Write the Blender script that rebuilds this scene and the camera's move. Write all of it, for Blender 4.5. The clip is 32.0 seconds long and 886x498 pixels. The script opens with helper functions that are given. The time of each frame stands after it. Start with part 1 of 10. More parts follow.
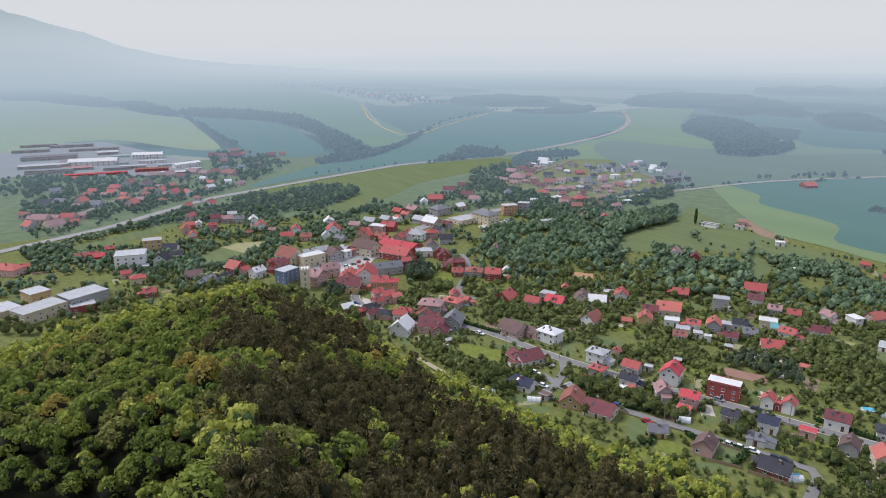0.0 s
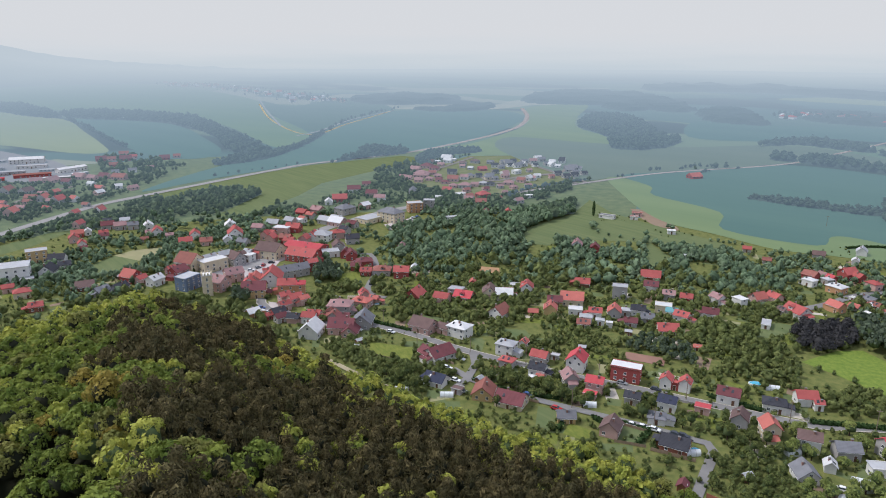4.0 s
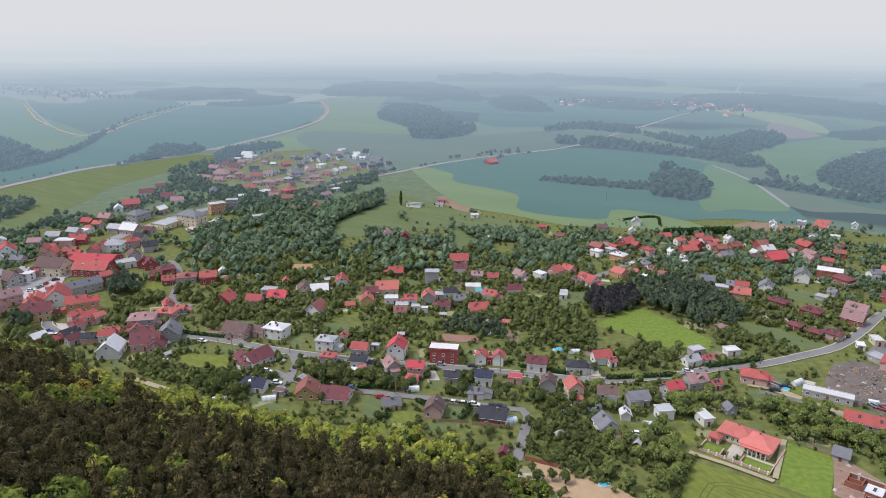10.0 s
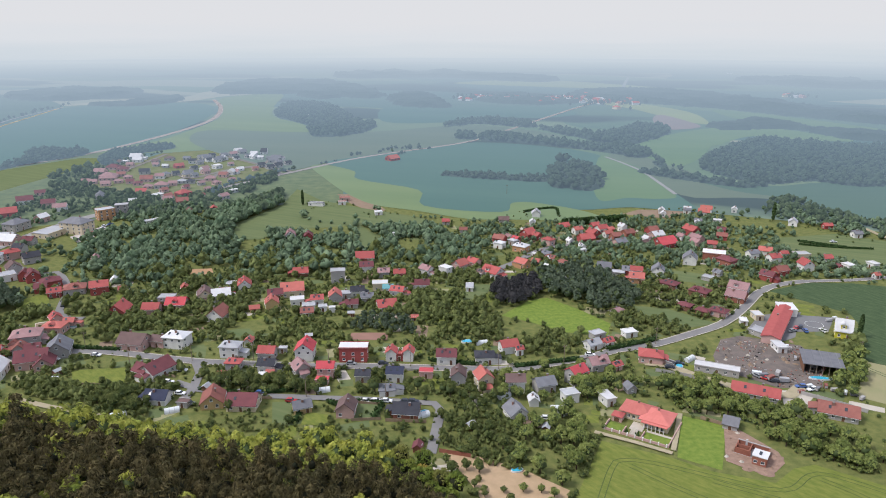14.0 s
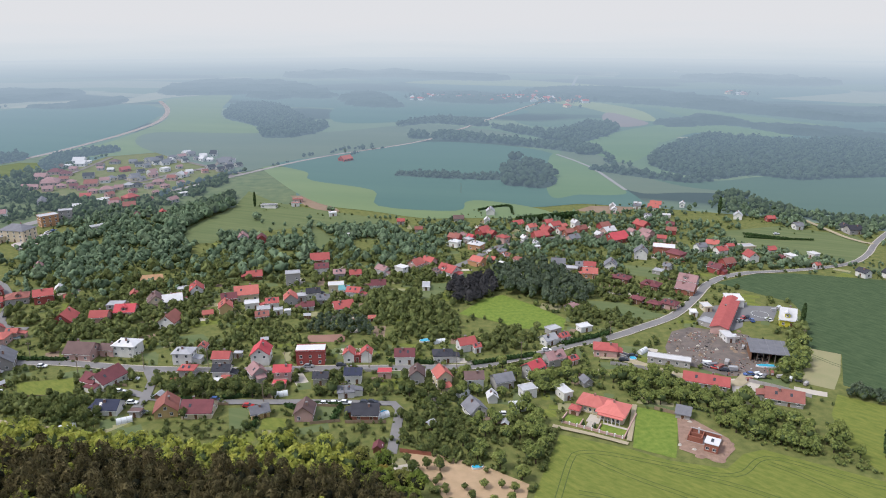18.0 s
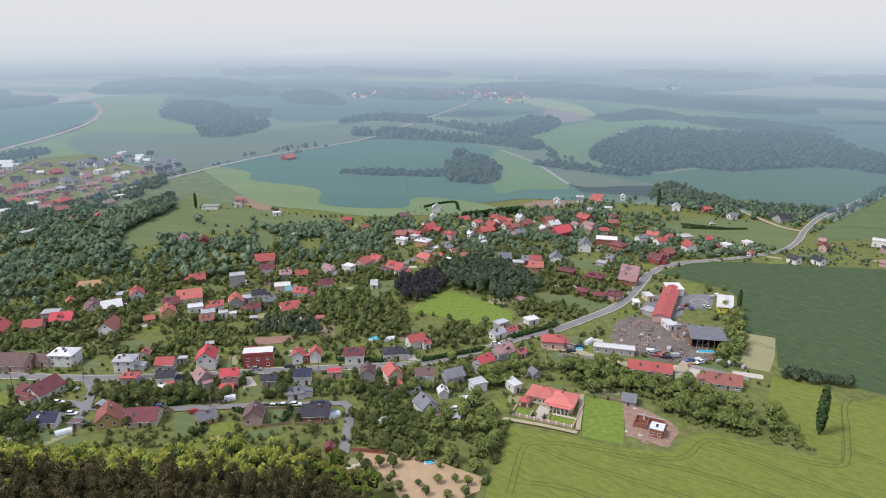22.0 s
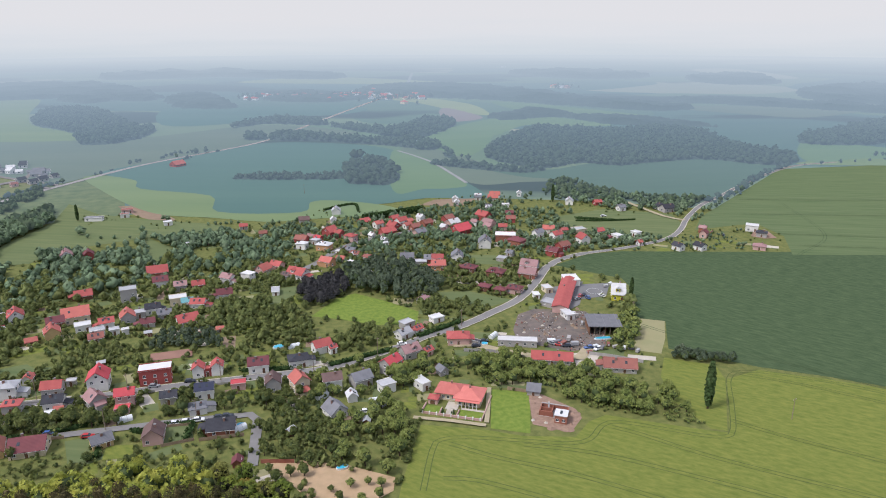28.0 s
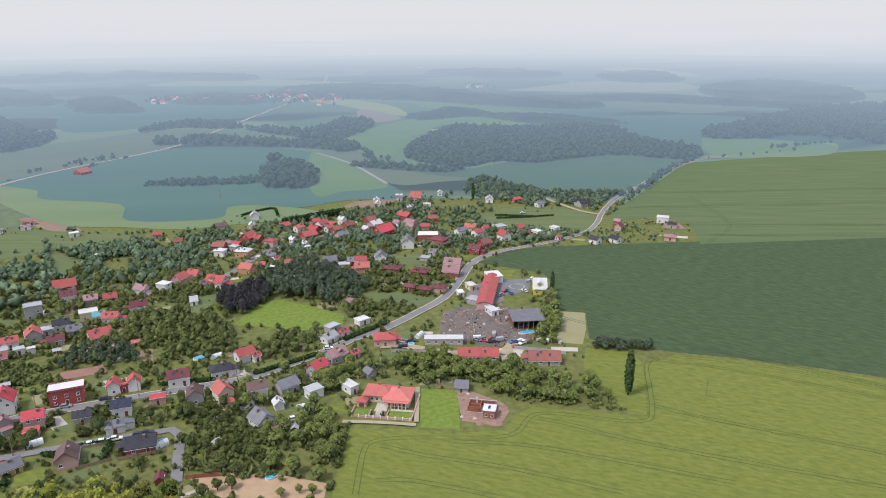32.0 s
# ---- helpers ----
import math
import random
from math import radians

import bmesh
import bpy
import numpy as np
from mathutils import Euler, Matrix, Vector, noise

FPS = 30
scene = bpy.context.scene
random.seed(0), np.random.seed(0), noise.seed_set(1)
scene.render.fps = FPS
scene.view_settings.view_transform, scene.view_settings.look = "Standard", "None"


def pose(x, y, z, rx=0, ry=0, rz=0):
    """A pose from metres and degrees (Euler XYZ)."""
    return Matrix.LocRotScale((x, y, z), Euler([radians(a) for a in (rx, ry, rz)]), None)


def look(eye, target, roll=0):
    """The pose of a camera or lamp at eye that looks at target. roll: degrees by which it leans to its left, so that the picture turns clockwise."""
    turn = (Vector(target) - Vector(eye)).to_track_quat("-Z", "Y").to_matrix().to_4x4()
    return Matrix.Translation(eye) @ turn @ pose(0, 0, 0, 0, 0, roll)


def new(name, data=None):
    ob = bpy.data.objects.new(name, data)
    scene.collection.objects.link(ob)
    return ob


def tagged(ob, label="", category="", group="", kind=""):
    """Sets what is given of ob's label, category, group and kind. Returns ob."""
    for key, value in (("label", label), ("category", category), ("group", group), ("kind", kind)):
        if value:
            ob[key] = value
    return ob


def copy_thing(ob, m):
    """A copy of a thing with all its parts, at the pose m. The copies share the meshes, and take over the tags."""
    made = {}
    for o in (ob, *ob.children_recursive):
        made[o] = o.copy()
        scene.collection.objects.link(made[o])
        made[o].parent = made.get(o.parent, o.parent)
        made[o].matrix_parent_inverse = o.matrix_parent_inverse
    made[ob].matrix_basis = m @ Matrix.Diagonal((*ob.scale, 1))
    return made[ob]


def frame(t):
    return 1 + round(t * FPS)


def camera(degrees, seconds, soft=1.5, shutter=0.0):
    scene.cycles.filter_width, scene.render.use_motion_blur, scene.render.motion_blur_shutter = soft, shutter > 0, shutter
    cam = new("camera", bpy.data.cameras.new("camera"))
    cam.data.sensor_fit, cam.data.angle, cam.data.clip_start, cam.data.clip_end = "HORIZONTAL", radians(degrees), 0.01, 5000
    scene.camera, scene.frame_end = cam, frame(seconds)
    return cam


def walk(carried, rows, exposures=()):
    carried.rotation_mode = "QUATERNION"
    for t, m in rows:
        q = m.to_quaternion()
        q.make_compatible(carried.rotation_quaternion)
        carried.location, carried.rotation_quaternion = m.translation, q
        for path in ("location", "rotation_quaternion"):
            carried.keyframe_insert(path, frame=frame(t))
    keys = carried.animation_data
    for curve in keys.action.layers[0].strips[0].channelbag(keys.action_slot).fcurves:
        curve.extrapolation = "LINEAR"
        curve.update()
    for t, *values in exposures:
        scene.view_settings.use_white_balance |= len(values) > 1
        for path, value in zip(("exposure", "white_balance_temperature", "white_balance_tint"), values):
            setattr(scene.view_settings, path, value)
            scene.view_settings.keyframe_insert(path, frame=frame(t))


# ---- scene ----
cam = camera(65.24, 32.0, soft=1.0)


def aim(x, y, z, yaw, pitch, roll):
    """A camera pose: yaw to the right of +y and pitch downwards, in degrees."""
    a, p = radians(yaw), radians(pitch)
    way = Vector((math.sin(a) * math.cos(p), math.cos(a) * math.cos(p), -math.sin(p)))
    return look((x, y, z), Vector((x, y, z)) + way, -roll)


PATH = [
    (0, aim(1.02, 1.59, 129.41, -31.584, 16.137, 0.093)),
    (0.5, aim(0.98, 1.53, 129.43, -30.879, 16.130, 0.048)),
    (1, aim(0.95, 1.47, 129.45, -30.181, 16.140, 0.047)),
    (1.5, aim(0.91, 1.41, 129.47, -29.276, 16.151, 0.066)),
    (2, aim(0.87, 1.35, 129.48, -28.316, 16.168, 0.073)),
    (2.5, aim(0.83, 1.29, 129.50, -27.306, 16.195, 0.068)),
    (3, aim(0.79, 1.23, 129.52, -26.031, 16.226, 0.041)),
    (3.5, aim(0.75, 1.18, 129.54, -24.767, 16.265, -0.005)),
    (5.5, aim(0.60, 0.94, 129.61, -19.754, 16.428, -0.039)),
    (6, aim(0.56, 0.88, 129.63, -18.345, 16.477, -0.029)),
    (6.5, aim(0.53, 0.82, 129.65, -16.969, 16.545, -0.043)),
    (7, aim(0.49, 0.76, 129.67, -15.660, 16.599, -0.031)),
    (7.5, aim(0.45, 0.70, 129.68, -14.273, 16.646, -0.028)),
    (8, aim(0.41, 0.64, 129.70, -12.856, 16.682, -0.044)),
    (8.5, aim(0.37, 0.58, 129.72, -11.473, 16.733, -0.071)),
    (9, aim(0.34, 0.52, 129.74, -10.076, 16.788, -0.062)),
    (9.5, aim(0.30, 0.46, 129.76, -8.731, 16.838, -0.077)),
    (10, aim(0.26, 0.40, 129.78, -7.338, 16.883, -0.089)),
    (10.5, aim(0.22, 0.34, 129.79, -5.784, 16.956, -0.090)),
    (11, aim(0.18, 0.28, 129.81, -4.178, 16.999, -0.084)),
    (11.5, aim(0.14, 0.23, 129.83, -2.607, 17.056, -0.086)),
    (12, aim(0.11, 0.17, 129.85, -1.367, 17.103, -0.110)),
    (12.5, aim(0.07, 0.11, 129.87, -0.560, 17.122, -0.105)),
    (13, aim(0.03, 0.05, 129.88, 0.000, 17.138, -0.105)),
    (13.5, aim(-0.01, -0.01, 129.90, 0.377, 17.146, -0.105)),
    (14, aim(-0.05, -0.07, 129.92, 0.885, 17.168, -0.118)),
    (14.5, aim(-0.08, -0.13, 129.94, 1.335, 17.184, -0.101)),
    (16.5, aim(-0.24, -0.37, 130.01, 3.082, 17.219, -0.056)),
    (17, aim(-0.27, -0.43, 130.03, 3.606, 17.211, -0.042)),
    (17.5, aim(-0.31, -0.49, 130.05, 4.176, 17.198, -0.018)),
    (18, aim(-0.35, -0.54, 130.07, 4.762, 17.215, -0.025)),
    (18.5, aim(-0.39, -0.60, 130.08, 5.361, 17.223, -0.043)),
    (19, aim(-0.43, -0.66, 130.10, 5.971, 17.226, -0.018)),
    (19.5, aim(-0.46, -0.72, 130.12, 6.582, 17.259, 0.006)),
    (20, aim(-0.50, -0.78, 130.14, 7.159, 17.310, 0.014)),
    (20.5, aim(-0.54, -0.84, 130.16, 7.742, 17.363, 0.015)),
    (21, aim(-0.58, -0.90, 130.17, 8.319, 17.415, 0.029)),
    (21.5, aim(-0.62, -0.96, 130.19, 8.850, 17.451, 0.039)),
    (22, aim(-0.66, -1.02, 130.21, 9.381, 17.464, 0.034)),
    (22.5, aim(-0.69, -1.08, 130.23, 9.847, 17.435, 0.040)),
    (23, aim(-0.73, -1.14, 130.25, 10.287, 17.433, 0.049)),
    (23.5, aim(-0.77, -1.20, 130.26, 10.678, 17.432, 0.085)),
    (24, aim(-0.81, -1.26, 130.28, 11.235, 17.434, 0.085)),
    (24.5, aim(-0.85, -1.31, 130.30, 11.911, 17.435, 0.077)),
    (26.5, aim(-1.00, -1.55, 130.37, 15.028, 17.439, 0.097)),
    (27, aim(-1.04, -1.61, 130.39, 16.028, 17.435, 0.082)),
    (27.5, aim(-1.07, -1.67, 130.41, 16.970, 17.437, 0.086)),
    (28, aim(-1.11, -1.73, 130.43, 17.892, 17.423, 0.111)),
    (28.5, aim(-1.15, -1.79, 130.45, 18.811, 17.423, 0.135)),
    (29, aim(-1.19, -1.85, 130.46, 19.559, 17.436, 0.145)),
    (29.5, aim(-1.23, -1.91, 130.48, 20.334, 17.426, 0.142)),
    (30, aim(-1.26, -1.97, 130.50, 21.110, 17.415, 0.145)),
    (30.5, aim(-1.30, -2.03, 130.52, 21.793, 17.406, 0.157)),
    (31, aim(-1.34, -2.09, 130.54, 22.722, 17.397, 0.186)),
    (31.5, aim(-1.38, -2.14, 130.55, 23.752, 17.405, 0.201)),
    (32, aim(-1.42, -2.20, 130.57, 24.562, 17.404, 0.233)),
]
walk(cam, PATH, [(0, -0.1, 6200, 10), (6, -0.13, 6200, 10), (9, -0.09, 6250, 11), (13, -0.02, 6300, 11), (16, 0.0, 6300, 11), (24, 0.0, 6300, 12), (32, 0.0, 6300, 13)])

# ---- world, sun ----
SUN_AZ, SUN_EL = -102.0, 54.0
world = bpy.data.worlds.new("hazy_sky")
scene.world = world
world.use_nodes = True
wn, wl = world.node_tree.nodes, world.node_tree.links
sky = wn.new("ShaderNodeTexSky")
sky.sky_type, sky.sun_disc = "NISHITA", False
sky.sun_elevation, sky.sun_rotation = radians(SUN_EL), radians(SUN_AZ)
sky.air_density, sky.dust_density, sky.altitude = 1.0, 6.0, 300
cloud = wn.new("ShaderNodeMix")
cloud.data_type, cloud.inputs[0].default_value = "RGBA", 0.8
cloud.inputs[7].default_value = (6.7, 7.25, 8.9, 1)
wl.new(sky.outputs[0], cloud.inputs[6])
wl.new(cloud.outputs[2], wn["Background"].inputs[0])
wn["Background"].inputs[1].default_value = 0.128
lamp = bpy.data.lights.new("sun", "SUN")
lamp.energy, lamp.angle, lamp.color = 2.9, radians(14), (1.0, 0.965, 0.92)
sun = new("sun", lamp)
sa, se = radians(SUN_AZ), radians(SUN_EL)
sun.matrix_world = look((0, 0, 800), (-math.sin(sa) * math.cos(se), -math.cos(sa) * math.cos(se), 800 - math.sin(se)))

# ---- materials ----
MAT = {}


def mat(name, a, b, size=3.0, fine=0.4, rough=0.85, metal=0.0, bump=0.0, rand="", gain=0.25, through_light=0.0, rows=None, ragged=0.0):
    """Two colours mixed by noise of two sizes (metres); rand: 'object' or 'island' varies the value of each piece;
    rows: the bearing and stretch of drilled rows; ragged: size of the gaps between leaves."""
    m = bpy.data.materials.new(name)
    m.use_nodes = True
    n, l = m.node_tree.nodes, m.node_tree.links
    bsdf = n["Principled BSDF"]
    geo = n.new("ShaderNodeNewGeometry")
    big, small = n.new("ShaderNodeTexNoise"), n.new("ShaderNodeTexNoise")
    big.inputs["Scale"].default_value, small.inputs["Scale"].default_value = 1 / size, 1 / fine
    big.inputs["Detail"].default_value, small.inputs["Detail"].default_value = 4, 3
    place = geo.outputs["Position"]
    if rows:
        mp = n.new("ShaderNodeMapping")
        mp.vector_type = "TEXTURE"
        mp.inputs["Rotation"].default_value = (0, 0, radians(rows[0]))
        mp.inputs["Scale"].default_value = (rows[1], 1, 1)
        l.new(place, mp.inputs[0])
        place = mp.outputs[0]
    for t in (big, small):
        l.new(place, t.inputs["Vector"])
    mix = n.new("ShaderNodeMath")
    mix.operation = "MULTIPLY_ADD"
    mix.inputs[1].default_value = 0.45
    l.new(small.outputs["Fac"], mix.inputs[0])
    sc = n.new("ShaderNodeMath")
    sc.operation = "MULTIPLY_ADD"
    sc.inputs[1].default_value, sc.inputs[2].default_value = 1.5, -0.48
    l.new(big.outputs["Fac"], sc.inputs[0])
    l.new(sc.outputs[0], mix.inputs[2])
    ramp = n.new("ShaderNodeMix")
    ramp.data_type, ramp.clamp_factor = "RGBA", True
    ramp.inputs[6].default_value, ramp.inputs[7].default_value = (*a, 1), (*b, 1)
    l.new(mix.outputs[0], ramp.inputs[0])
    colour = ramp.outputs[2]
    if rand:
        hsv = n.new("ShaderNodeHueSaturation")
        val = n.new("ShaderNodeMath")
        val.operation = "MULTIPLY_ADD"
        val.inputs[1].default_value, val.inputs[2].default_value = 2 * gain, 1 - gain
        if rand == "object":
            info = n.new("ShaderNodeObjectInfo")
            l.new(info.outputs["Random"], val.inputs[0])
        else:
            l.new(geo.outputs["Random Per Island"], val.inputs[0])
        l.new(val.outputs[0], hsv.inputs["Value"])
        l.new(colour, hsv.inputs["Color"])
        colour = hsv.outputs[0]
    l.new(colour, bsdf.inputs["Base Color"])
    bsdf.inputs["Roughness"].default_value, bsdf.inputs["Metallic"].default_value = rough, metal
    bsdf.inputs["Specular IOR Level"].default_value = 0.12 if rough > 0.6 else 0.4
    if bump:
        bm = n.new("ShaderNodeBump")
        bm.inputs["Strength"].default_value, bm.inputs["Distance"].default_value = bump, 0.1
        l.new(small.outputs["Fac"], bm.inputs["Height"])
        l.new(bm.outputs[0], bsdf.inputs["Normal"])
    if through_light:
        tr, add = n.new("ShaderNodeBsdfTranslucent"), n.new("ShaderNodeMixShader")
        add.inputs[0].default_value = through_light
        l.new(colour, tr.inputs["Color"])
        l.new(bsdf.outputs[0], add.inputs[1])
        l.new(tr.outputs[0], add.inputs[2])
        l.new(add.outputs[0], n["Material Output"].inputs[0])
    if ragged:
        lace, cut = n.new("ShaderNodeTexNoise"), n.new("ShaderNodeMath")
        lace.inputs["Scale"].default_value, lace.inputs["Detail"].default_value = 1 / ragged, 2
        l.new(geo.outputs["Position"], lace.inputs["Vector"])
        cut.operation, cut.inputs[1].default_value = "GREATER_THAN", 0.44
        l.new(lace.outputs["Fac"], cut.inputs[0])
        gap, leaf = n.new("ShaderNodeBsdfTransparent"), n.new("ShaderNodeMixShader")
        solid = n["Material Output"].inputs[0].links[0].from_socket
        l.new(cut.outputs[0], leaf.inputs[0])
        l.new(gap.outputs[0], leaf.inputs[1])
        l.new(solid, leaf.inputs[2])
        l.new(leaf.outputs[0], n["Material Output"].inputs[0])
    MAT[name] = m
    return m


def paint_haze(m, start=240.0):
    """Paints haze into a material: emission mixed in by distance from the hill, less with height so the mountain shows.
    """
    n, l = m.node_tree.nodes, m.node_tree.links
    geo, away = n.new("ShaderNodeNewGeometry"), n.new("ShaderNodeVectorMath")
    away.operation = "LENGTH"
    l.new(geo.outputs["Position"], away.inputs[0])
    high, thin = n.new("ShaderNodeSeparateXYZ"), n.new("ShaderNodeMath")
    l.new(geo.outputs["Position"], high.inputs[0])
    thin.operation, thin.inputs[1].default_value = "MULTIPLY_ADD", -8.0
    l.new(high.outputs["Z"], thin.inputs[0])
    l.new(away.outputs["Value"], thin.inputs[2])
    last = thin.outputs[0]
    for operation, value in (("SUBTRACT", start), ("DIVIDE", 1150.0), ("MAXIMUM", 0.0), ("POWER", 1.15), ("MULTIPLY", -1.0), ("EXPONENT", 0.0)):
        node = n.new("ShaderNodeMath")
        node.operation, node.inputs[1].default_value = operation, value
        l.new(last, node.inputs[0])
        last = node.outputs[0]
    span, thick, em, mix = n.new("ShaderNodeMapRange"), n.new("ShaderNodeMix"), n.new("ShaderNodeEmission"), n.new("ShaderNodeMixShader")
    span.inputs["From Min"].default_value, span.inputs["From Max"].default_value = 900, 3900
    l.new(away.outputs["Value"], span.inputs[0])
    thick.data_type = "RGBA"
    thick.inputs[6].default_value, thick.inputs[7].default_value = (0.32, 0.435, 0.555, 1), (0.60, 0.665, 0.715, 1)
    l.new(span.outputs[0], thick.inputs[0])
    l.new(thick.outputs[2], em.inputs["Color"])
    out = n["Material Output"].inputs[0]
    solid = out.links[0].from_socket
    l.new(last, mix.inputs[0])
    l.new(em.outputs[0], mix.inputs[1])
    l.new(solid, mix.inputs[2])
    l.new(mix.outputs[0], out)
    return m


def roofing(name, a, b):
    """Roof tiles: rows across the slope and blotches of weather."""
    m = mat(name, a, b, 2.5, 0.5, 0.75, 0, 0.25, "object", 0.12)
    n, l = m.node_tree.nodes, m.node_tree.links
    tc, wave = n.new("ShaderNodeTexCoord"), n.new("ShaderNodeTexWave")
    wave.bands_direction = "Z"
    wave.inputs["Scale"].default_value, wave.inputs["Distortion"].default_value = 1.2, 0.4
    l.new(tc.outputs["Object"], wave.inputs["Vector"])
    bm = n.new("ShaderNodeBump")
    bm.inputs["Strength"].default_value, bm.inputs["Distance"].default_value = 0.5, 0.06
    l.new(wave.outputs["Fac"], bm.inputs["Height"])
    l.new(n["Bump"].outputs[0], bm.inputs["Normal"])
    l.new(bm.outputs[0], n["Principled BSDF"].inputs["Normal"])


roofing("tile_red", (0.42, 0.108, 0.098), (0.32, 0.082, 0.075))
roofing("tile_bright", (0.53, 0.09, 0.10), (0.42, 0.07, 0.08))
roofing("tile_villa", (0.56, 0.185, 0.155), (0.46, 0.14, 0.12))
roofing("tile_orange", (0.46, 0.145, 0.118), (0.37, 0.115, 0.095))
roofing("tile_maroon", (0.19, 0.065, 0.07), (0.13, 0.05, 0.055))
roofing("tile_brown", (0.17, 0.11, 0.10), (0.12, 0.08, 0.075))
roofing("tile_dark", (0.06, 0.06, 0.07), (0.04, 0.04, 0.048))
roofing("tile_pink", (0.36, 0.215, 0.21), (0.26, 0.155, 0.15))
roofing("tile_rust", (0.30, 0.12, 0.095), (0.22, 0.09, 0.075))
roofing("slate_navy", (0.045, 0.05, 0.08), (0.033, 0.037, 0.06))
roofing("slate_grey", (0.20, 0.20, 0.215), (0.14, 0.14, 0.15))
roofing("sheet_grey", (0.42, 0.42, 0.43), (0.32, 0.32, 0.33))
roofing("sheet_white", (0.62, 0.61, 0.60), (0.50, 0.49, 0.49))
roofing("sheet_teal", (0.18, 0.40, 0.42), (0.14, 0.32, 0.34))
for nm, c in (("render_white", (0.74, 0.72, 0.68)), ("render_cream", (0.66, 0.56, 0.40)), ("render_ochre", (0.56, 0.40, 0.20)), ("render_grey", (0.40, 0.38, 0.36)),
              ("render_pink", (0.55, 0.36, 0.32)), ("render_red", (0.36, 0.09, 0.08)), ("render_orange", (0.52, 0.29, 0.16)), ("brick_wall", (0.32, 0.13, 0.09)),
              ("timber_wall", (0.20, 0.11, 0.07)), ("render_blue", (0.16, 0.21, 0.30)), ("render_yellow", (0.55, 0.50, 0.06))):
    mat(nm, c, tuple(v * 0.8 for v in c), 2.0, 0.3, 0.9, 0, 0.1, "object", 0.08)
mat("window_glass", (0.035, 0.04, 0.05), (0.06, 0.07, 0.08), 1.0, 0.3, 0.12)
mat("window_paint", (0.75, 0.74, 0.72), (0.65, 0.64, 0.62), 1.0, 0.2, 0.5)
mat("door_wood", (0.16, 0.08, 0.045), (0.10, 0.05, 0.03), 0.5, 0.1, 0.6)
mat("chimney_brick", (0.33, 0.20, 0.16), (0.22, 0.13, 0.11), 0.6, 0.1, 0.95, 0, 0.3)
mat("asphalt", (0.165, 0.158, 0.155), (0.235, 0.225, 0.215), 7, 0.6, 0.92, 0, 0.1)
mat("asphalt_yard", (0.15, 0.15, 0.155), (0.20, 0.195, 0.19), 6, 0.8, 0.92, 0, 0.1)
mat("track_earth", (0.40, 0.33, 0.23), (0.28, 0.25, 0.15), 3, 0.5, 0.95, 0, 0.2)
mat("asphalt_pale", (0.235, 0.225, 0.22), (0.30, 0.29, 0.28), 7, 0.6, 0.92, 0, 0.1)
mat("road_paint", (0.7, 0.7, 0.68), (0.5, 0.5, 0.48), 1, 0.2, 0.7)
mat("paving", (0.50, 0.44, 0.42), (0.40, 0.355, 0.34), 6, 0.8, 0.9, 0, 0.1)
mat("gravel_pale", (0.52, 0.47, 0.40), (0.40, 0.36, 0.30), 3, 0.4, 0.95, 0, 0.4)
mat("yard_soil", (0.09, 0.082, 0.077), (0.215, 0.172, 0.145), 4.5, 0.5, 0.95, 0, 0.8)
mat("soil_dark", (0.20, 0.14, 0.10), (0.27, 0.20, 0.14), 9, 1.2, 0.95, 0, 0.5)
mat("soil_orange", (0.42, 0.25, 0.14), (0.32, 0.19, 0.11), 4, 0.5, 0.95, 0, 0.6)
mat("estate_earth", (0.20, 0.19, 0.125), (0.10, 0.15, 0.07), 8, 1.5, 0.95, 0, 0.3)
mat("soil_orchard", (0.46, 0.32, 0.20), (0.33, 0.24, 0.14), 3, 0.4, 0.95, 0, 0.8)
mat("soil_rubble", (0.34, 0.23, 0.17), (0.20, 0.13, 0.10), 1.6, 0.3, 0.95, 0, 0.9)
mat("soil_pitch", (0.30, 0.17, 0.13), (0.24, 0.14, 0.11), 5, 0.6, 0.95)
mat("lawn_bright", (0.09, 0.15, 0.024), (0.205, 0.25, 0.05), 2.0, 0.4, 0.9, 0, 0.9)
mat("grass_ground", (0.068, 0.094, 0.026), (0.195, 0.19, 0.064), 3.0, 0.5, 0.95, 0, 0.8)
# near black: shade under the crowns and in the gully is in this colour
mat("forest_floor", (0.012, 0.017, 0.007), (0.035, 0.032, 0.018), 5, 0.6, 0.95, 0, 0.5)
mat("crop_fresh", (0.095, 0.13, 0.025), (0.205, 0.214, 0.05), 1.5, 0.4, 0.9, 0, 0.9, rows=(-45, 2.6))
mat("crop_deep", (0.03, 0.056, 0.023), (0.086, 0.12, 0.056), 1.6, 0.5, 0.9, 0, 0.9, rows=(-56, 3.5))
mat("crop_rye", (0.07, 0.11, 0.045), (0.135, 0.165, 0.075), 3, 0.7, 0.9, 0, 0.6, rows=(-26, 16))
mat("crop_light", (0.088, 0.122, 0.05), (0.152, 0.172, 0.075), 4, 0.8, 0.9, 0, 0.5, rows=(-26, 14))
mat("crop_dry", (0.30, 0.265, 0.15), (0.235, 0.235, 0.12), 8, 0.8, 0.95, 0, 0.3)
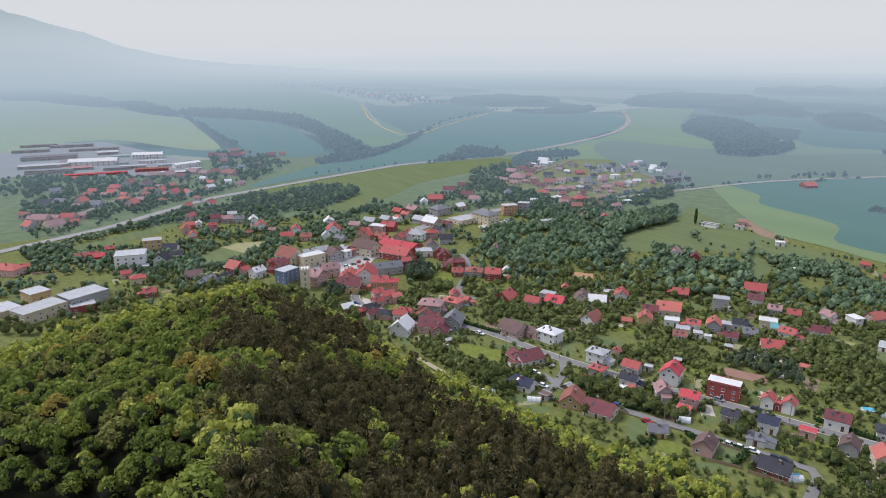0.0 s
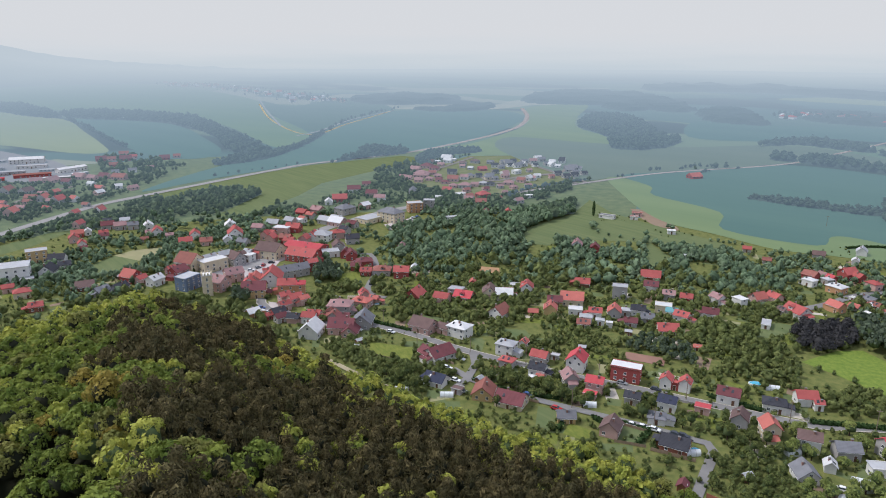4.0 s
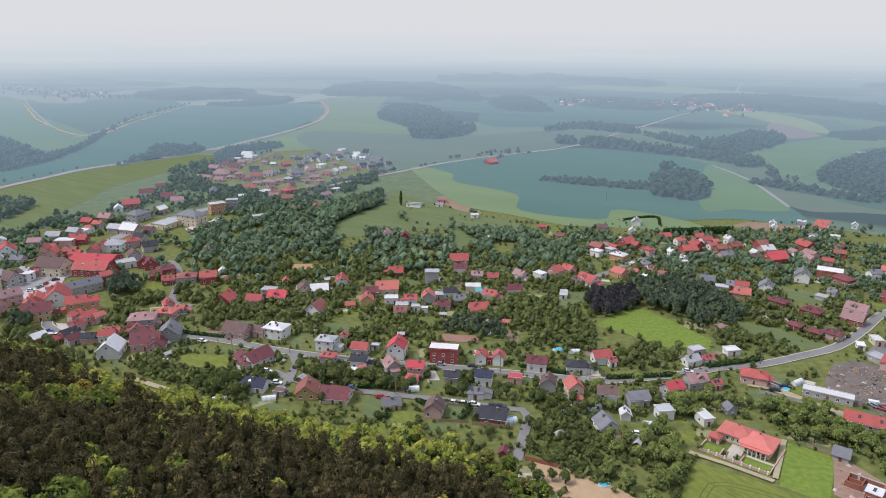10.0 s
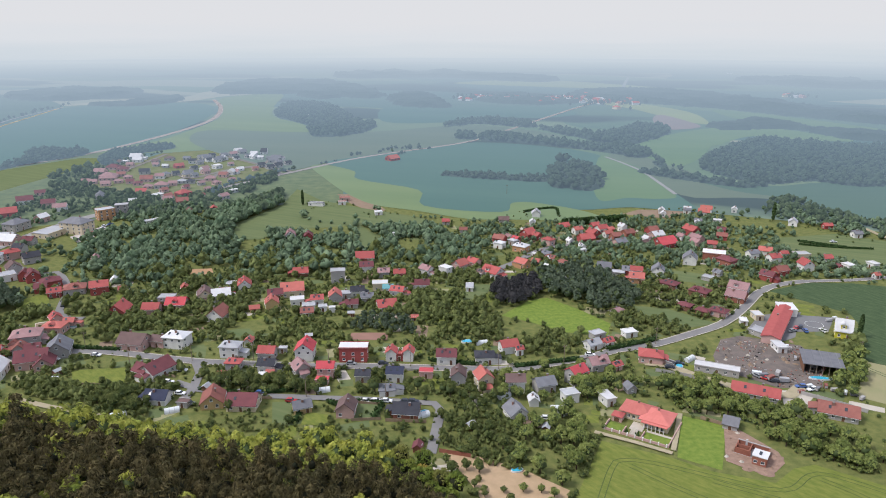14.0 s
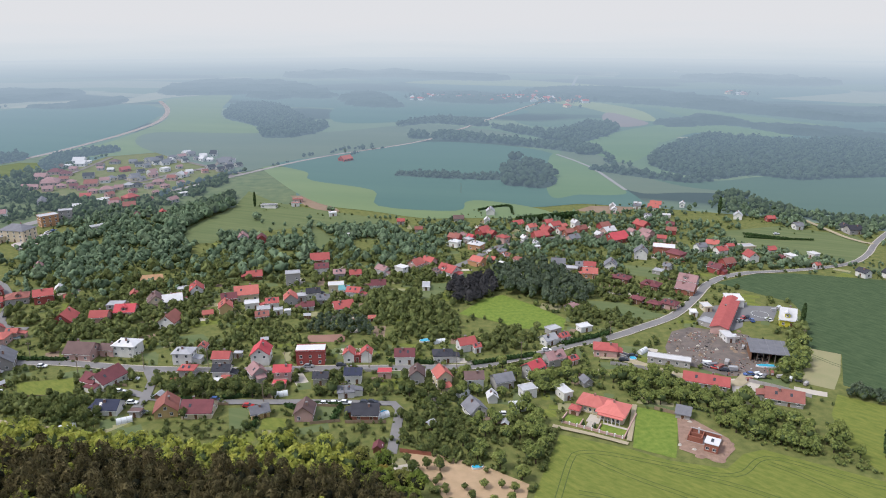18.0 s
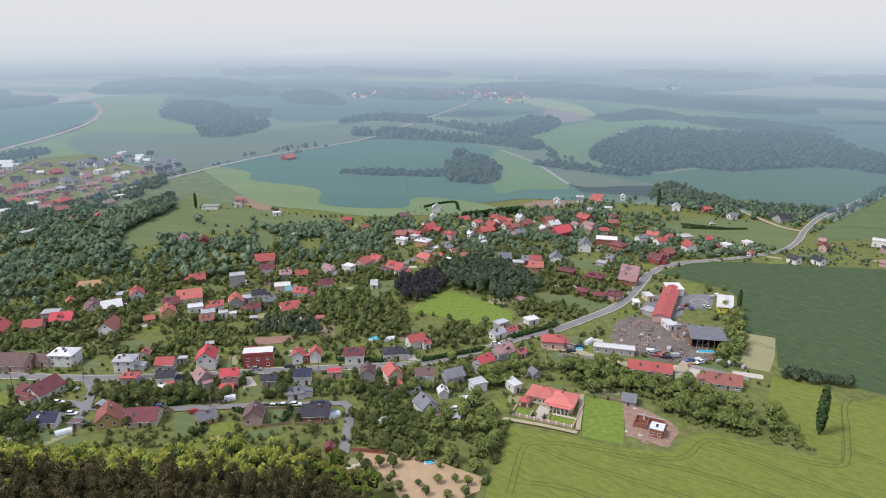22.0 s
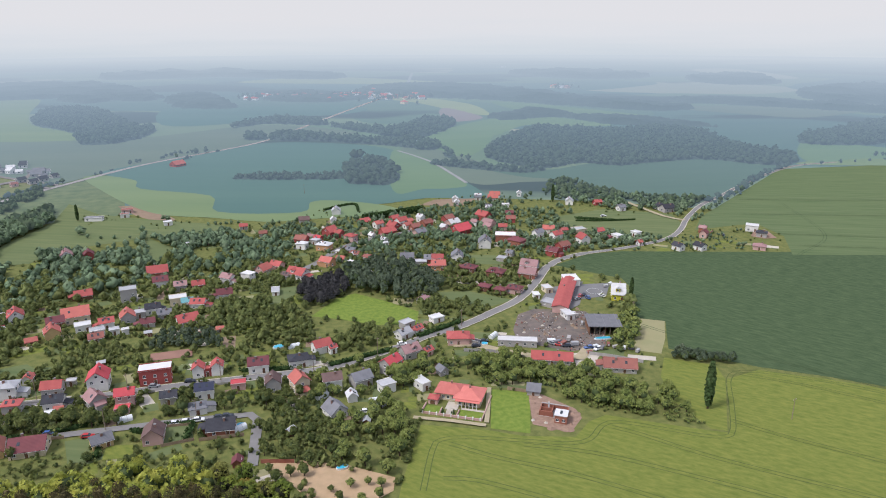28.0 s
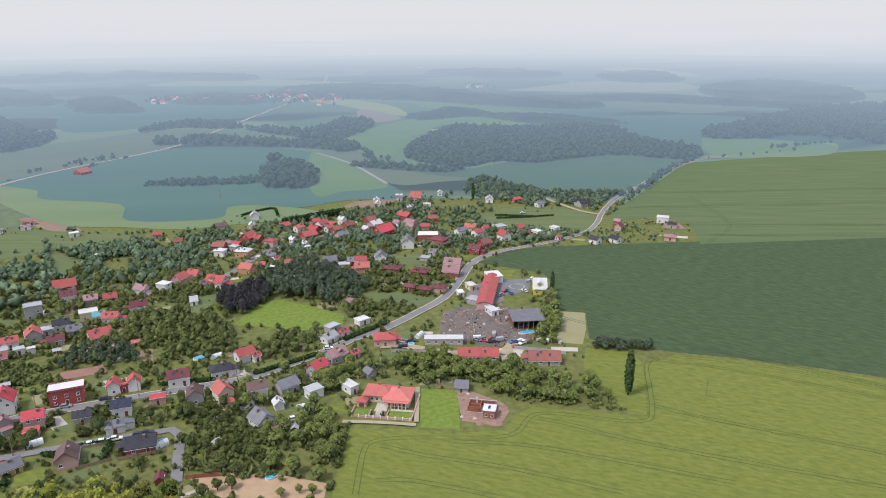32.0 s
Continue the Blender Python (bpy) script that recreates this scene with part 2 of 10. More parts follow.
# Far plots carry painted haze: emission for all, a bluer base for distance_blue.
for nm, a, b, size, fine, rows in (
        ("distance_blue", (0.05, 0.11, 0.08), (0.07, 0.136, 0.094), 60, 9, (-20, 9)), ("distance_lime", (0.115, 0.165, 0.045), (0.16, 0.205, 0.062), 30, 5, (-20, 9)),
        # this paler base colour stands in for a patch of sun
        ("distance_sun_tint", (0.19, 0.225, 0.09), (0.25, 0.275, 0.11), 80, 10, (-10, 6)), ("distance_green", (0.085, 0.15, 0.06), (0.13, 0.19, 0.078), 70, 9, (-10, 6)),
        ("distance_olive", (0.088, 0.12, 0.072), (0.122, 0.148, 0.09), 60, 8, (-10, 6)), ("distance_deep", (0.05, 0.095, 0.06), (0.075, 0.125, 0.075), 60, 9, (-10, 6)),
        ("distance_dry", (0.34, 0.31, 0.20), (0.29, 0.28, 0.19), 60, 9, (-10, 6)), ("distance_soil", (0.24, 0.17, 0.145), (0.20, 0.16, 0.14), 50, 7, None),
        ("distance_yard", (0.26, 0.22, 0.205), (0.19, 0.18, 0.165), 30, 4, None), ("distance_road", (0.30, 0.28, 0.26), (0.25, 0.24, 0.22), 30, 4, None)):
    paint_haze(mat(nm, a, b, size, fine, 0.95, rows=rows))


def patchwork():
    """The land beyond the fields that can be told apart: long strips of crops and dark bands of woods."""
    m = mat("far_land", (0.05, 0.10, 0.075), (0.15, 0.20, 0.11), 90, 14, 0.95, rows=(-10, 5))
    n, l = m.node_tree.nodes, m.node_tree.links
    geo, mp, warp, add = n["Geometry"], n.new("ShaderNodeMapping"), n.new("ShaderNodeTexNoise"), n.new("ShaderNodeVectorMath")
    warp.inputs["Scale"].default_value, warp.inputs["Detail"].default_value = 0.0016, 2
    l.new(geo.outputs["Position"], warp.inputs["Vector"])
    add.operation, add.inputs[1].default_value = "MULTIPLY_ADD", (420, 420, 0)
    l.new(warp.outputs["Color"], add.inputs[0])
    l.new(geo.outputs["Position"], add.inputs[2])
    mp.vector_type = "TEXTURE"
    mp.inputs["Rotation"].default_value, mp.inputs["Scale"].default_value = (0, 0, radians(-12)), (460, 250, 250)
    l.new(add.outputs[0], mp.inputs[0])
    vor, sep, ramp = n.new("ShaderNodeTexVoronoi"), n.new("ShaderNodeSeparateColor"), n.new("ShaderNodeValToRGB")
    vor.inputs["Scale"].default_value = 1.0
    l.new(mp.outputs[0], vor.inputs["Vector"])
    l.new(vor.outputs["Color"], sep.inputs[0])
    l.new(sep.outputs[0], ramp.inputs[0])
    ramp.color_ramp.interpolation = "CONSTANT"
    el = ramp.color_ramp.elements
    el[0].color, el[1].position, el[1].color = (0.045, 0.10, 0.085, 1), 0.9, (0.31, 0.29, 0.19, 1)
    for place, c in ((0.22, (0.10, 0.155, 0.075)), (0.42, (0.055, 0.11, 0.085)), (0.58, (0.15, 0.195, 0.10)), (0.74, (0.07, 0.125, 0.075))):
        el.new(place).color = (*c, 1)
    blend = n.new("ShaderNodeMix")
    blend.data_type, blend.inputs[0].default_value = "RGBA", 0.7
    l.new(n["Mix"].outputs[2], blend.inputs[6])
    l.new(ramp.outputs[0], blend.inputs[7])
    mq, woods, cut, wood = n.new("ShaderNodeMapping"), n.new("ShaderNodeTexNoise"), n.new("ShaderNodeMapRange"), n.new("ShaderNodeMix")
    mq.vector_type = "TEXTURE"
    mq.inputs["Rotation"].default_value, mq.inputs["Scale"].default_value = (0, 0, radians(-14)), (760, 300, 300)
    l.new(add.outputs[0], mq.inputs[0])
    l.new(mq.outputs[0], woods.inputs["Vector"])
    woods.inputs["Scale"].default_value, woods.inputs["Detail"].default_value = 1.0, 5
    cut.inputs["From Min"].default_value, cut.inputs["From Max"].default_value = 0.53, 0.57
    l.new(woods.outputs["Fac"], cut.inputs[0])
    wood.data_type = "RGBA"
    wood.inputs[7].default_value = (0.026, 0.042, 0.03, 1)
    l.new(cut.outputs[0], wood.inputs[0])
    l.new(blend.outputs[2], wood.inputs[6])
    l.new(wood.outputs[2], n["Principled BSDF"].inputs["Base Color"])
    # haze over the strips is mixed in as emission
    paint_haze(m)


patchwork()
mat("leaf_body", (0.043, 0.066, 0.024), (0.195, 0.21, 0.07), 3.0, 0.7, 0.8, 0, 0.6, "island", 0.34)
mat("leaf_olive", (0.10, 0.125, 0.03), (0.30, 0.28, 0.075), 6.0, 0.9, 0.65, 0, 0, "island", 0.2, 0.2, ragged=0.3)
mat("leaf_ochre", (0.19, 0.15, 0.03), (0.44, 0.34, 0.075), 5.0, 0.9, 0.65, 0, 0, "island", 0.2, 0.2, ragged=0.3)
mat("bark", (0.09, 0.065, 0.045), (0.05, 0.037, 0.028), 0.6, 0.1, 0.95, 0, 0.5)
mat("leaf_green", (0.06, 0.092, 0.03), (0.22, 0.238, 0.075), 4.5, 0.9, 0.7, 0, 0, "island", 0.24, 0.3, ragged=0.3)
mat("leaf_shrub", (0.115, 0.168, 0.045), (0.34, 0.365, 0.112), 3.5, 0.8, 0.7, 0, 0, "island", 0.22, 0.3, ragged=0.28)
# near-black crown cores: shade between leaf clumps put into the colour
mat("crown_gap_shade", (0.018, 0.022, 0.012), (0.03, 0.03, 0.018), 2, 0.4, 0.95)
# leaves past 400 m: haze put into a paler, bluer base colour
mat("leaf_haze", (0.074, 0.126, 0.07), (0.225, 0.29, 0.17), 8, 0.7, 0.75, 0, 0.8, "island", 0.36, 0.3)
mat("leaf_forest", (0.046, 0.10, 0.017), (0.285, 0.315, 0.058), 8.0, 1.0, 0.65, 0, 0, "island", 0.2, 0.2, ragged=0.3)
mat("leaf_bright", (0.17, 0.235, 0.04), (0.50, 0.47, 0.095), 6, 0.8, 0.65, 0, 0, "island", 0.2, 0.22, ragged=0.28)
mat("leaf_dark", (0.032, 0.034, 0.036), (0.085, 0.08, 0.08), 4, 0.8, 0.7, 0, 0, "island", 0.2, 0.25)
mat("leaf_grove", (0.05, 0.078, 0.05), (0.14, 0.17, 0.105), 5, 0.8, 0.7, 0, 0, "island", 0.24, 0.25)
# darker leaf green that paints the inner shade of garden crowns
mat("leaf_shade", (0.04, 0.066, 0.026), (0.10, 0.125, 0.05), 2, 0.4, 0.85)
mat("needle_brown", (0.034, 0.04, 0.017), (0.17, 0.132, 0.058), 6, 0.4, 0.75, 0, 0, "island", 0.6, 0.25)
# far grass and trees, with haze painted in as emission
paint_haze(mat("distance_grass", (0.065, 0.10, 0.045), (0.16, 0.185, 0.085), 9, 1.2, 0.95), 430.0)
paint_haze(mat("distance_copse", (0.026, 0.046, 0.032), (0.058, 0.085, 0.052), 9, 2.5, 0.9, 0, 0, "island", 0.15), 180.0)
paint_haze(mat("distance_wood", (0.026, 0.042, 0.034), (0.05, 0.072, 0.05), 30, 8.0, 0.9), 180.0)
paint_haze(mat("distance_garden", (0.05, 0.085, 0.045), (0.14, 0.18, 0.095), 7, 1.2, 0.8, 0, 0, "island", 0.22, 0.3), 430.0)


# ---- building helpers ----
def mesh(name, verts, faces, *materials):
    me = bpy.data.meshes.new(name)
    me.from_pydata(verts, [], faces)
    for m in materials:
        me.materials.append(MAT[m])
    return me


def part(name, me, parent, m=None, label="", category=""):
    ob = new(name, me)
    if parent is not None:
        ob.parent = parent
    if m is not None:
        ob.matrix_basis = m
    if label:
        ob["label"] = label
    return ob


def thing(name, m, label, category, group="", kind=""):
    ob = new(name)
    ob.matrix_basis = m
    return tagged(ob, label, category, group, kind)


def box(x0, x1, y0, y1, z0, z1, into=None):
    """Corners and faces of a box, appended to a (verts, faces) pair."""
    v, f = into if into else ([], [])
    k = len(v)
    v += [(x0, y0, z0), (x1, y0, z0), (x1, y1, z0), (x0, y1, z0), (x0, y0, z1), (x1, y0, z1), (x1, y1, z1), (x0, y1, z1)]
    f += [tuple(k + i for i in q) for q in ((3, 2, 1, 0), (4, 5, 6, 7), (0, 1, 5, 4), (1, 2, 6, 5), (2, 3, 7, 6), (3, 0, 4, 7))]
    return v, f


# ---- the lie of the land ----
EDGE_AZ = np.array([-180, -120, -90, -66, -59, -48, -40, -32, -20, -10, -1, 5, 14, 30, 90, 180.0])
EDGE_R = np.array([420, 400, 330, 325, 338, 362, 304, 249, 213, 202, 186, 158, 122, 110, 150, 420.0])


def edge(x, y):
    return np.interp(np.degrees(np.arctan2(x, y)), EDGE_AZ, EDGE_R)


def land(x, y):
    """Height of the ground: a wooded hillside that rises towards the camera, a flat valley, a mountain in the west."""
    x, y = np.asarray(x, float), np.asarray(y, float)
    r = np.hypot(x, y)
    d = edge(x, y) - r
    hill = 0.22 * np.where(d > 12, d - 6, np.where(d > -0, d * d / 24, 0))
    az = np.degrees(np.arctan2(x, y))
    bed = 150 - 1.4 * np.clip(az + 67, -6, 16)
    gully = 27 * np.exp(-((r - bed) / 20) ** 2) * np.clip((-50 - az) / 9, 0, 1)
    return hill - gully * (d > 0)


def mountain():
    """A broad wooded mountain in the west, part of the hazy distance."""
    # its blue is haze mixed into the material as emission
    paint_haze(mat("distance_mountain", (0.02, 0.04, 0.03), (0.12, 0.155, 0.075), 300, 60, 0.95))
    V, F = [], []
    na, nr = 120, 36
    for i in range(na):
        a = -92 + 58 * i / (na - 1)
        crest = 365 * math.exp(-((a + 66.5) / 11.5) ** 2) + 26 * math.exp(-((a + 46) / 6.0) ** 2)
        for k in range(nr):
            r = 2400 + 1880 * k / (nr - 1)
            b = max(0.0, (r - 2400) / 1880) ** 2.2
            x, y = r * math.sin(radians(a)), r * math.cos(radians(a))
            V.append((x, y, crest * b * (1 + 0.1 * noise.noise(Vector((x / 170, y / 170, 2)))) + 9 * b * noise.noise(Vector((x / 45, y / 45, 7))) - 3 * (1 - b)))
    for i in range(na - 1):
        for k in range(nr - 1):
            F.append((i * nr + k, (i + 1) * nr + k, (i + 1) * nr + k + 1, i * nr + k + 1))
    me = mesh("mountain", V, F, "distance_mountain")
    me.polygons.foreach_set("use_smooth", np.ones(len(F), bool))
    tagged(new("mountain", me), "broad wooded mountain, made blue by painted haze", "mountain", "", "structure")


def ground_sheet():
    radii = np.concatenate([np.arange(0, 420, 10), np.geomspace(420, 4300, 60)])
    n = 240
    ang = np.linspace(0, 2 * np.pi, n, endpoint=False)
    R, A = np.meshgrid(radii, ang, indexing="ij")
    X, Y = R * np.sin(A), R * np.cos(A)
    V = np.stack([X, Y, land(X, Y)], -1).reshape(-1, 3)
    F = []
    for i in range(len(radii) - 1):
        for j in range(n):
            k = (j + 1) % n
            F.append((i * n + j, i * n + k, (i + 1) * n + k, (i + 1) * n + j))
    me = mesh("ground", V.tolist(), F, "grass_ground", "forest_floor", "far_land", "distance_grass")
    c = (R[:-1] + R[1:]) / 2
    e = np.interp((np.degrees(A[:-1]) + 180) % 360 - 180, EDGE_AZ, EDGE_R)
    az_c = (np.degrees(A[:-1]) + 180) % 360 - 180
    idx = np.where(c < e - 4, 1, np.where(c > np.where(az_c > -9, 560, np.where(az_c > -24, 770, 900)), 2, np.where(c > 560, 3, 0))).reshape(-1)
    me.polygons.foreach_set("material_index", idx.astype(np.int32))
    me.polygons.foreach_set("use_smooth", np.ones(len(F), bool))
    tagged(new("ground", me), "grassy valley floor rising to a wooded hillside", "ground", "", "structure")


ground_sheet()
mountain()


def backdrop():
    """The hazy distance: a glowing ring behind the land, its colours painted as haze that runs into the sky."""
    n, rad = 240, 4350.0
    V, F = [], []
    heights = (-20, 30, 60, 90, 120, 150, 190, 240, 320, 450, 800)
    for z in heights:
        for j in range(n):
            a = 2 * math.pi * j / n
            V.append((rad * math.sin(a), rad * math.cos(a), z))
    for k in range(len(heights) - 1):
        for j in range(n):
            F.append((k * n + j, k * n + (j + 1) % n, (k + 1) * n + (j + 1) % n, (k + 1) * n + j))
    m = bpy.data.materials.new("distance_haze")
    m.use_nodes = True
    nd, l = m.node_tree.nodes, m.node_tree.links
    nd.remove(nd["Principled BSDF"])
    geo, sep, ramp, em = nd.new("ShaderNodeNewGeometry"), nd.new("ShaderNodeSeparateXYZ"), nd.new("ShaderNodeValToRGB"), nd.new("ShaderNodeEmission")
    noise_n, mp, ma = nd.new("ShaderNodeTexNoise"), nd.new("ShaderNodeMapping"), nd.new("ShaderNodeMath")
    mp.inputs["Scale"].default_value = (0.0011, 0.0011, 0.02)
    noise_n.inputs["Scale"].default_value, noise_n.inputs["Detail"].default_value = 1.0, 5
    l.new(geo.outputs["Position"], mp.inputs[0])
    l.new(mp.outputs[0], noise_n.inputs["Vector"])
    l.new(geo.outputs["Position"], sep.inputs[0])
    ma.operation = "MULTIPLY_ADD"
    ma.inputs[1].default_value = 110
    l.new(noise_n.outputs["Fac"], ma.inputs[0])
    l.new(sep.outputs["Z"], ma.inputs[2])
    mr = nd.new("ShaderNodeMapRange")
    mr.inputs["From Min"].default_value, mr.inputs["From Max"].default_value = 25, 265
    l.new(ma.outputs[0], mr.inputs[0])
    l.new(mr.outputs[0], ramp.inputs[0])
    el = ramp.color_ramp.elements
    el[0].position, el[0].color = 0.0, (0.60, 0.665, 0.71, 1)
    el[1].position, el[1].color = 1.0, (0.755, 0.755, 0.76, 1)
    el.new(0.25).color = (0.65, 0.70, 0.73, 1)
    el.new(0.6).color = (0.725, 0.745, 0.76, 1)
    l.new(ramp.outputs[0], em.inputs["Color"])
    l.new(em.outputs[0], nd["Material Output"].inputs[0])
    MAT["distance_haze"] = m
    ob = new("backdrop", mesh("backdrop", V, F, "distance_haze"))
    tagged(ob, "backdrop ring painted with pale blue haze melting into the sky", "backdrop", "", "structure")


backdrop()


def rounded(ps):
    """A closed Catmull-Rom outline through ps."""
    res, n = [], len(ps)
    for i in range(n):
        a, b, c, d = (np.array(ps[(i + k) % n], float) for k in (-1, 0, 1, 2))
        for t in (0.0, 0.25, 0.5, 0.75):
            res.append(tuple(b + 0.5 * t * (c - a + t * (2 * a - 5 * b + 4 * c - d + t * (3 * b - a - 3 * c + d)))))
    return res


def field(name, material, ps, lift, label):
    """A plot of land as a thin sheet on the ground."""
    if material.startswith("distance") and "yard" not in name:
        ps = rounded(ps)
    lift = round(lift + 0.003 * len(PLOTS), 3)
    me = mesh(name, [(x, y, lift) for x, y in ps], [tuple(range(len(ps)))], material)
    tagged(new(name, me), label, "field" if "lawn" not in name else "lawn", "", "structure")
    PLOTS.append((ps, material))


ROADS, PLOTS, SPOTS = [], [], []


def smooth_line(ps, step=8.0):
    """A Catmull-Rom line through ps."""
    p = [np.array(q, float) for q in ps]
    p = [2 * p[0] - p[1]] + p + [2 * p[-1] - p[-2]]
    res = []
    for a, b, c, d in zip(p, p[1:], p[2:], p[3:]):
        m = max(1, int(np.hypot(*(c - b)) / step))
        for i in range(m):
            t = i / m
            res.append(0.5 * (2 * b + (c - a) * t + (2 * a - 5 * b + 4 * c - d) * t * t + (3 * b - a - 3 * c + d) * t ** 3))
    return res + [p[-2]]


def ribbon(name, line, w, z, material):
    v, f = [], []
    for i, p in enumerate(line):
        d = line[min(i + 1, len(line) - 1)] - line[max(i - 1, 0)]
        d = np.array((-d[1], d[0])) / max(np.hypot(*d), 1e-6) * w / 2
        q = float(land(p[0], p[1])) + z
        v += [(p[0] + d[0], p[1] + d[1], q), (p[0] - d[0], p[1] - d[1], q)]
        if i:
            f.append((2 * i - 2, 2 * i - 1, 2 * i + 1, 2 * i))
    return mesh(name, v, f, material)


def road(name, w, ps):
    line = smooth_line(ps)
    earth = "track" in name or "path" in name
    me = ribbon(name, line, w, 0.32 + 0.01 * len(ROADS), "track_earth" if earth else "asphalt_pale" if name in ("highway", "field_road", "high_street") else "asphalt")
    ob = tagged(new(name, me), "worn sandy earth track" if earth else "worn grey asphalt road", "road", "", "structure")
    if name in ("main_street", "valley_road"):
        for s in (-1, 1):
            off = []
            for i, p in enumerate(line):
                d = line[min(i + 1, len(line) - 1)] - line[max(i - 1, 0)]
                off.append(p + s * (w / 2 + 0.25) * np.array((-d[1], d[0])) / max(np.hypot(*d), 1e-6))
            part("verge", ribbon("verge", off, 0.5, 0.28 + 0.01 * len(ROADS), "gravel_pale"), ob)
    ROADS.append((np.array(line), w))


# ---- houses ----
WINDOW, DOOR = {}, {}


def window_mesh(w, h):
    key = (round(w, 1), round(h, 1))
    if key not in WINDOW:
        v, f = box(-w / 2, w / 2, -0.06, 0.03, -h / 2, h / 2)
        v, f = box(-w / 2 + 0.1, -0.04, -0.075, -0.05, -h / 2 + 0.1, h / 2 - 0.1, (v, f))
        v, f = box(0.04, w / 2 - 0.1, -0.075, -0.05, -h / 2 + 0.1, h / 2 - 0.1, (v, f))
        v, f = box(-w / 2 - 0.1, w / 2 + 0.1, -0.16, 0.02, -h / 2 - 0.1, -h / 2, (v, f))
        me = mesh("window", v, f, "window_paint", "window_glass")
        for i, p in enumerate(me.polygons):
            p.material_index = 1 if 6 <= i < 18 else 0
        WINDOW[key] = me
    return WINDOW[key]


def door_mesh(w, h):
    key = (w, h)
    if key not in DOOR:
        v, f = box(-w / 2 - 0.1, w / 2 + 0.1, -0.05, 0.03, 0, h + 0.1)
        v, f = box(-w / 2, w / 2, -0.09, -0.04, 0, h, (v, f))
        me = mesh("door", v, f, "window_paint", "door_wood")
        for i, p in enumerate(me.polygons):
            p.material_index = 1 if i >= 6 else 0
        DOOR[key] = me
    return DOOR[key]


ROOF_WORD = {"tile_red": "red tiled", "tile_bright": "bright red", "tile_orange": "orange tiled", "tile_maroon": "dark maroon", "tile_brown": "brown tiled", "tile_dark": "near-black",
             "tile_pink": "faded pinkish", "tile_rust": "rust-red", "slate_navy": "navy slate", "slate_grey": "grey slate", "sheet_grey": "grey sheet", "sheet_white": "white sheet", "sheet_teal": "teal sheet"}
WALL_WORD = {"render_white": "white", "render_cream": "cream", "render_ochre": "ochre", "render_grey": "grey", "render_pink": "pinkish", "render_red": "red", "render_orange": "orange",
             "brick_wall": "brick", "timber_wall": "brown timber", "render_blue": "blue-grey", "render_yellow": "yellow"}
SHAPE_WORD = {"g": "gabled", "f": "steep gabled", "h": "hipped", "x": "flat"}
rng = random.Random(7)


FAR_HOMES = []


def far_house(x, y, z0, turn, L, D, hw, shape, roof, wall):
    """A house of the far settlements: walls, eaves, roof and windows, joined with its neighbours later."""
    m = pose(x, y, z0, 0, 0, turn)
    SPOTS.append((x, y, math.hypot(L, D)))
    rise = D * {"g": 0.68, "f": 0.82, "h": 0.55, "x": 0.04}[shape]
    v, f = box(-L, L, -D, D, 0, hw)
    FAR_HOMES.append((m, v, f, wall))
    q = {"g": L + 0.4, "f": L + 0.4, "h": max(L - D, 0.2), "x": L}[shape]
    e = 0.4
    v = [(-L - e, -D - e, hw - 0.2), (L + e, -D - e, hw - 0.2), (L + e, D + e, hw - 0.2), (-L - e, D + e, hw - 0.2), (-q, 0, hw + rise), (q, 0, hw + rise)]
    FAR_HOMES.append((m, v, [(3, 2, 1, 0), (0, 1, 5, 4), (2, 3, 4, 5)], roof))
    FAR_HOMES.append((m, v, [(1, 2, 5), (3, 0, 4)], wall if shape in "gf" else roof))
    for sx, sy, half, off in ((0, -1, L, D), (0, 1, L, D), (1, 0, D, L), (-1, 0, D, L)) if math.hypot(x, y) < 1000 else ():
        n = max(1, int(2 * half / 3.6))
        for i in range(n):
            u = (i + 0.5) / n * 2 * half - half
            a, b = (u, sy * off) if sy else (sx * off, u)
            FAR_HOMES.append((m, *box(a - (0.6 if sy else 0.05), a + (0.6 if sy else 0.05), b - (0.05 if sy else 0.6), b + (0.05 if sy else 0.6), min(1.0, hw - 1.6), min(2.3, hw - 0.4)), "window_glass"))


def join_far_homes():
    names = sorted({h[3] for h in FAR_HOMES})
    V, F, I = [], [], []
    for m, v, f, material in FAR_HOMES:
        k = len(V)
        V += [tuple(m @ Vector(p)) for p in v]
        F += [tuple(i + k for i in q) for q in f]
        I += [names.index(material)] * len(f)
    # copies of the house materials with haze emission painted in
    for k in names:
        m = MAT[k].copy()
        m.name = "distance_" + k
        MAT["distance_" + k] = paint_haze(m, 430.0)
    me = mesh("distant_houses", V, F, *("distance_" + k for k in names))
    me.polygons.foreach_set("material_index", np.array(I, np.int32))
    tagged(new("distant_houses", me), "small red and grey roofed houses across the valley", "houses", "", "stuff")


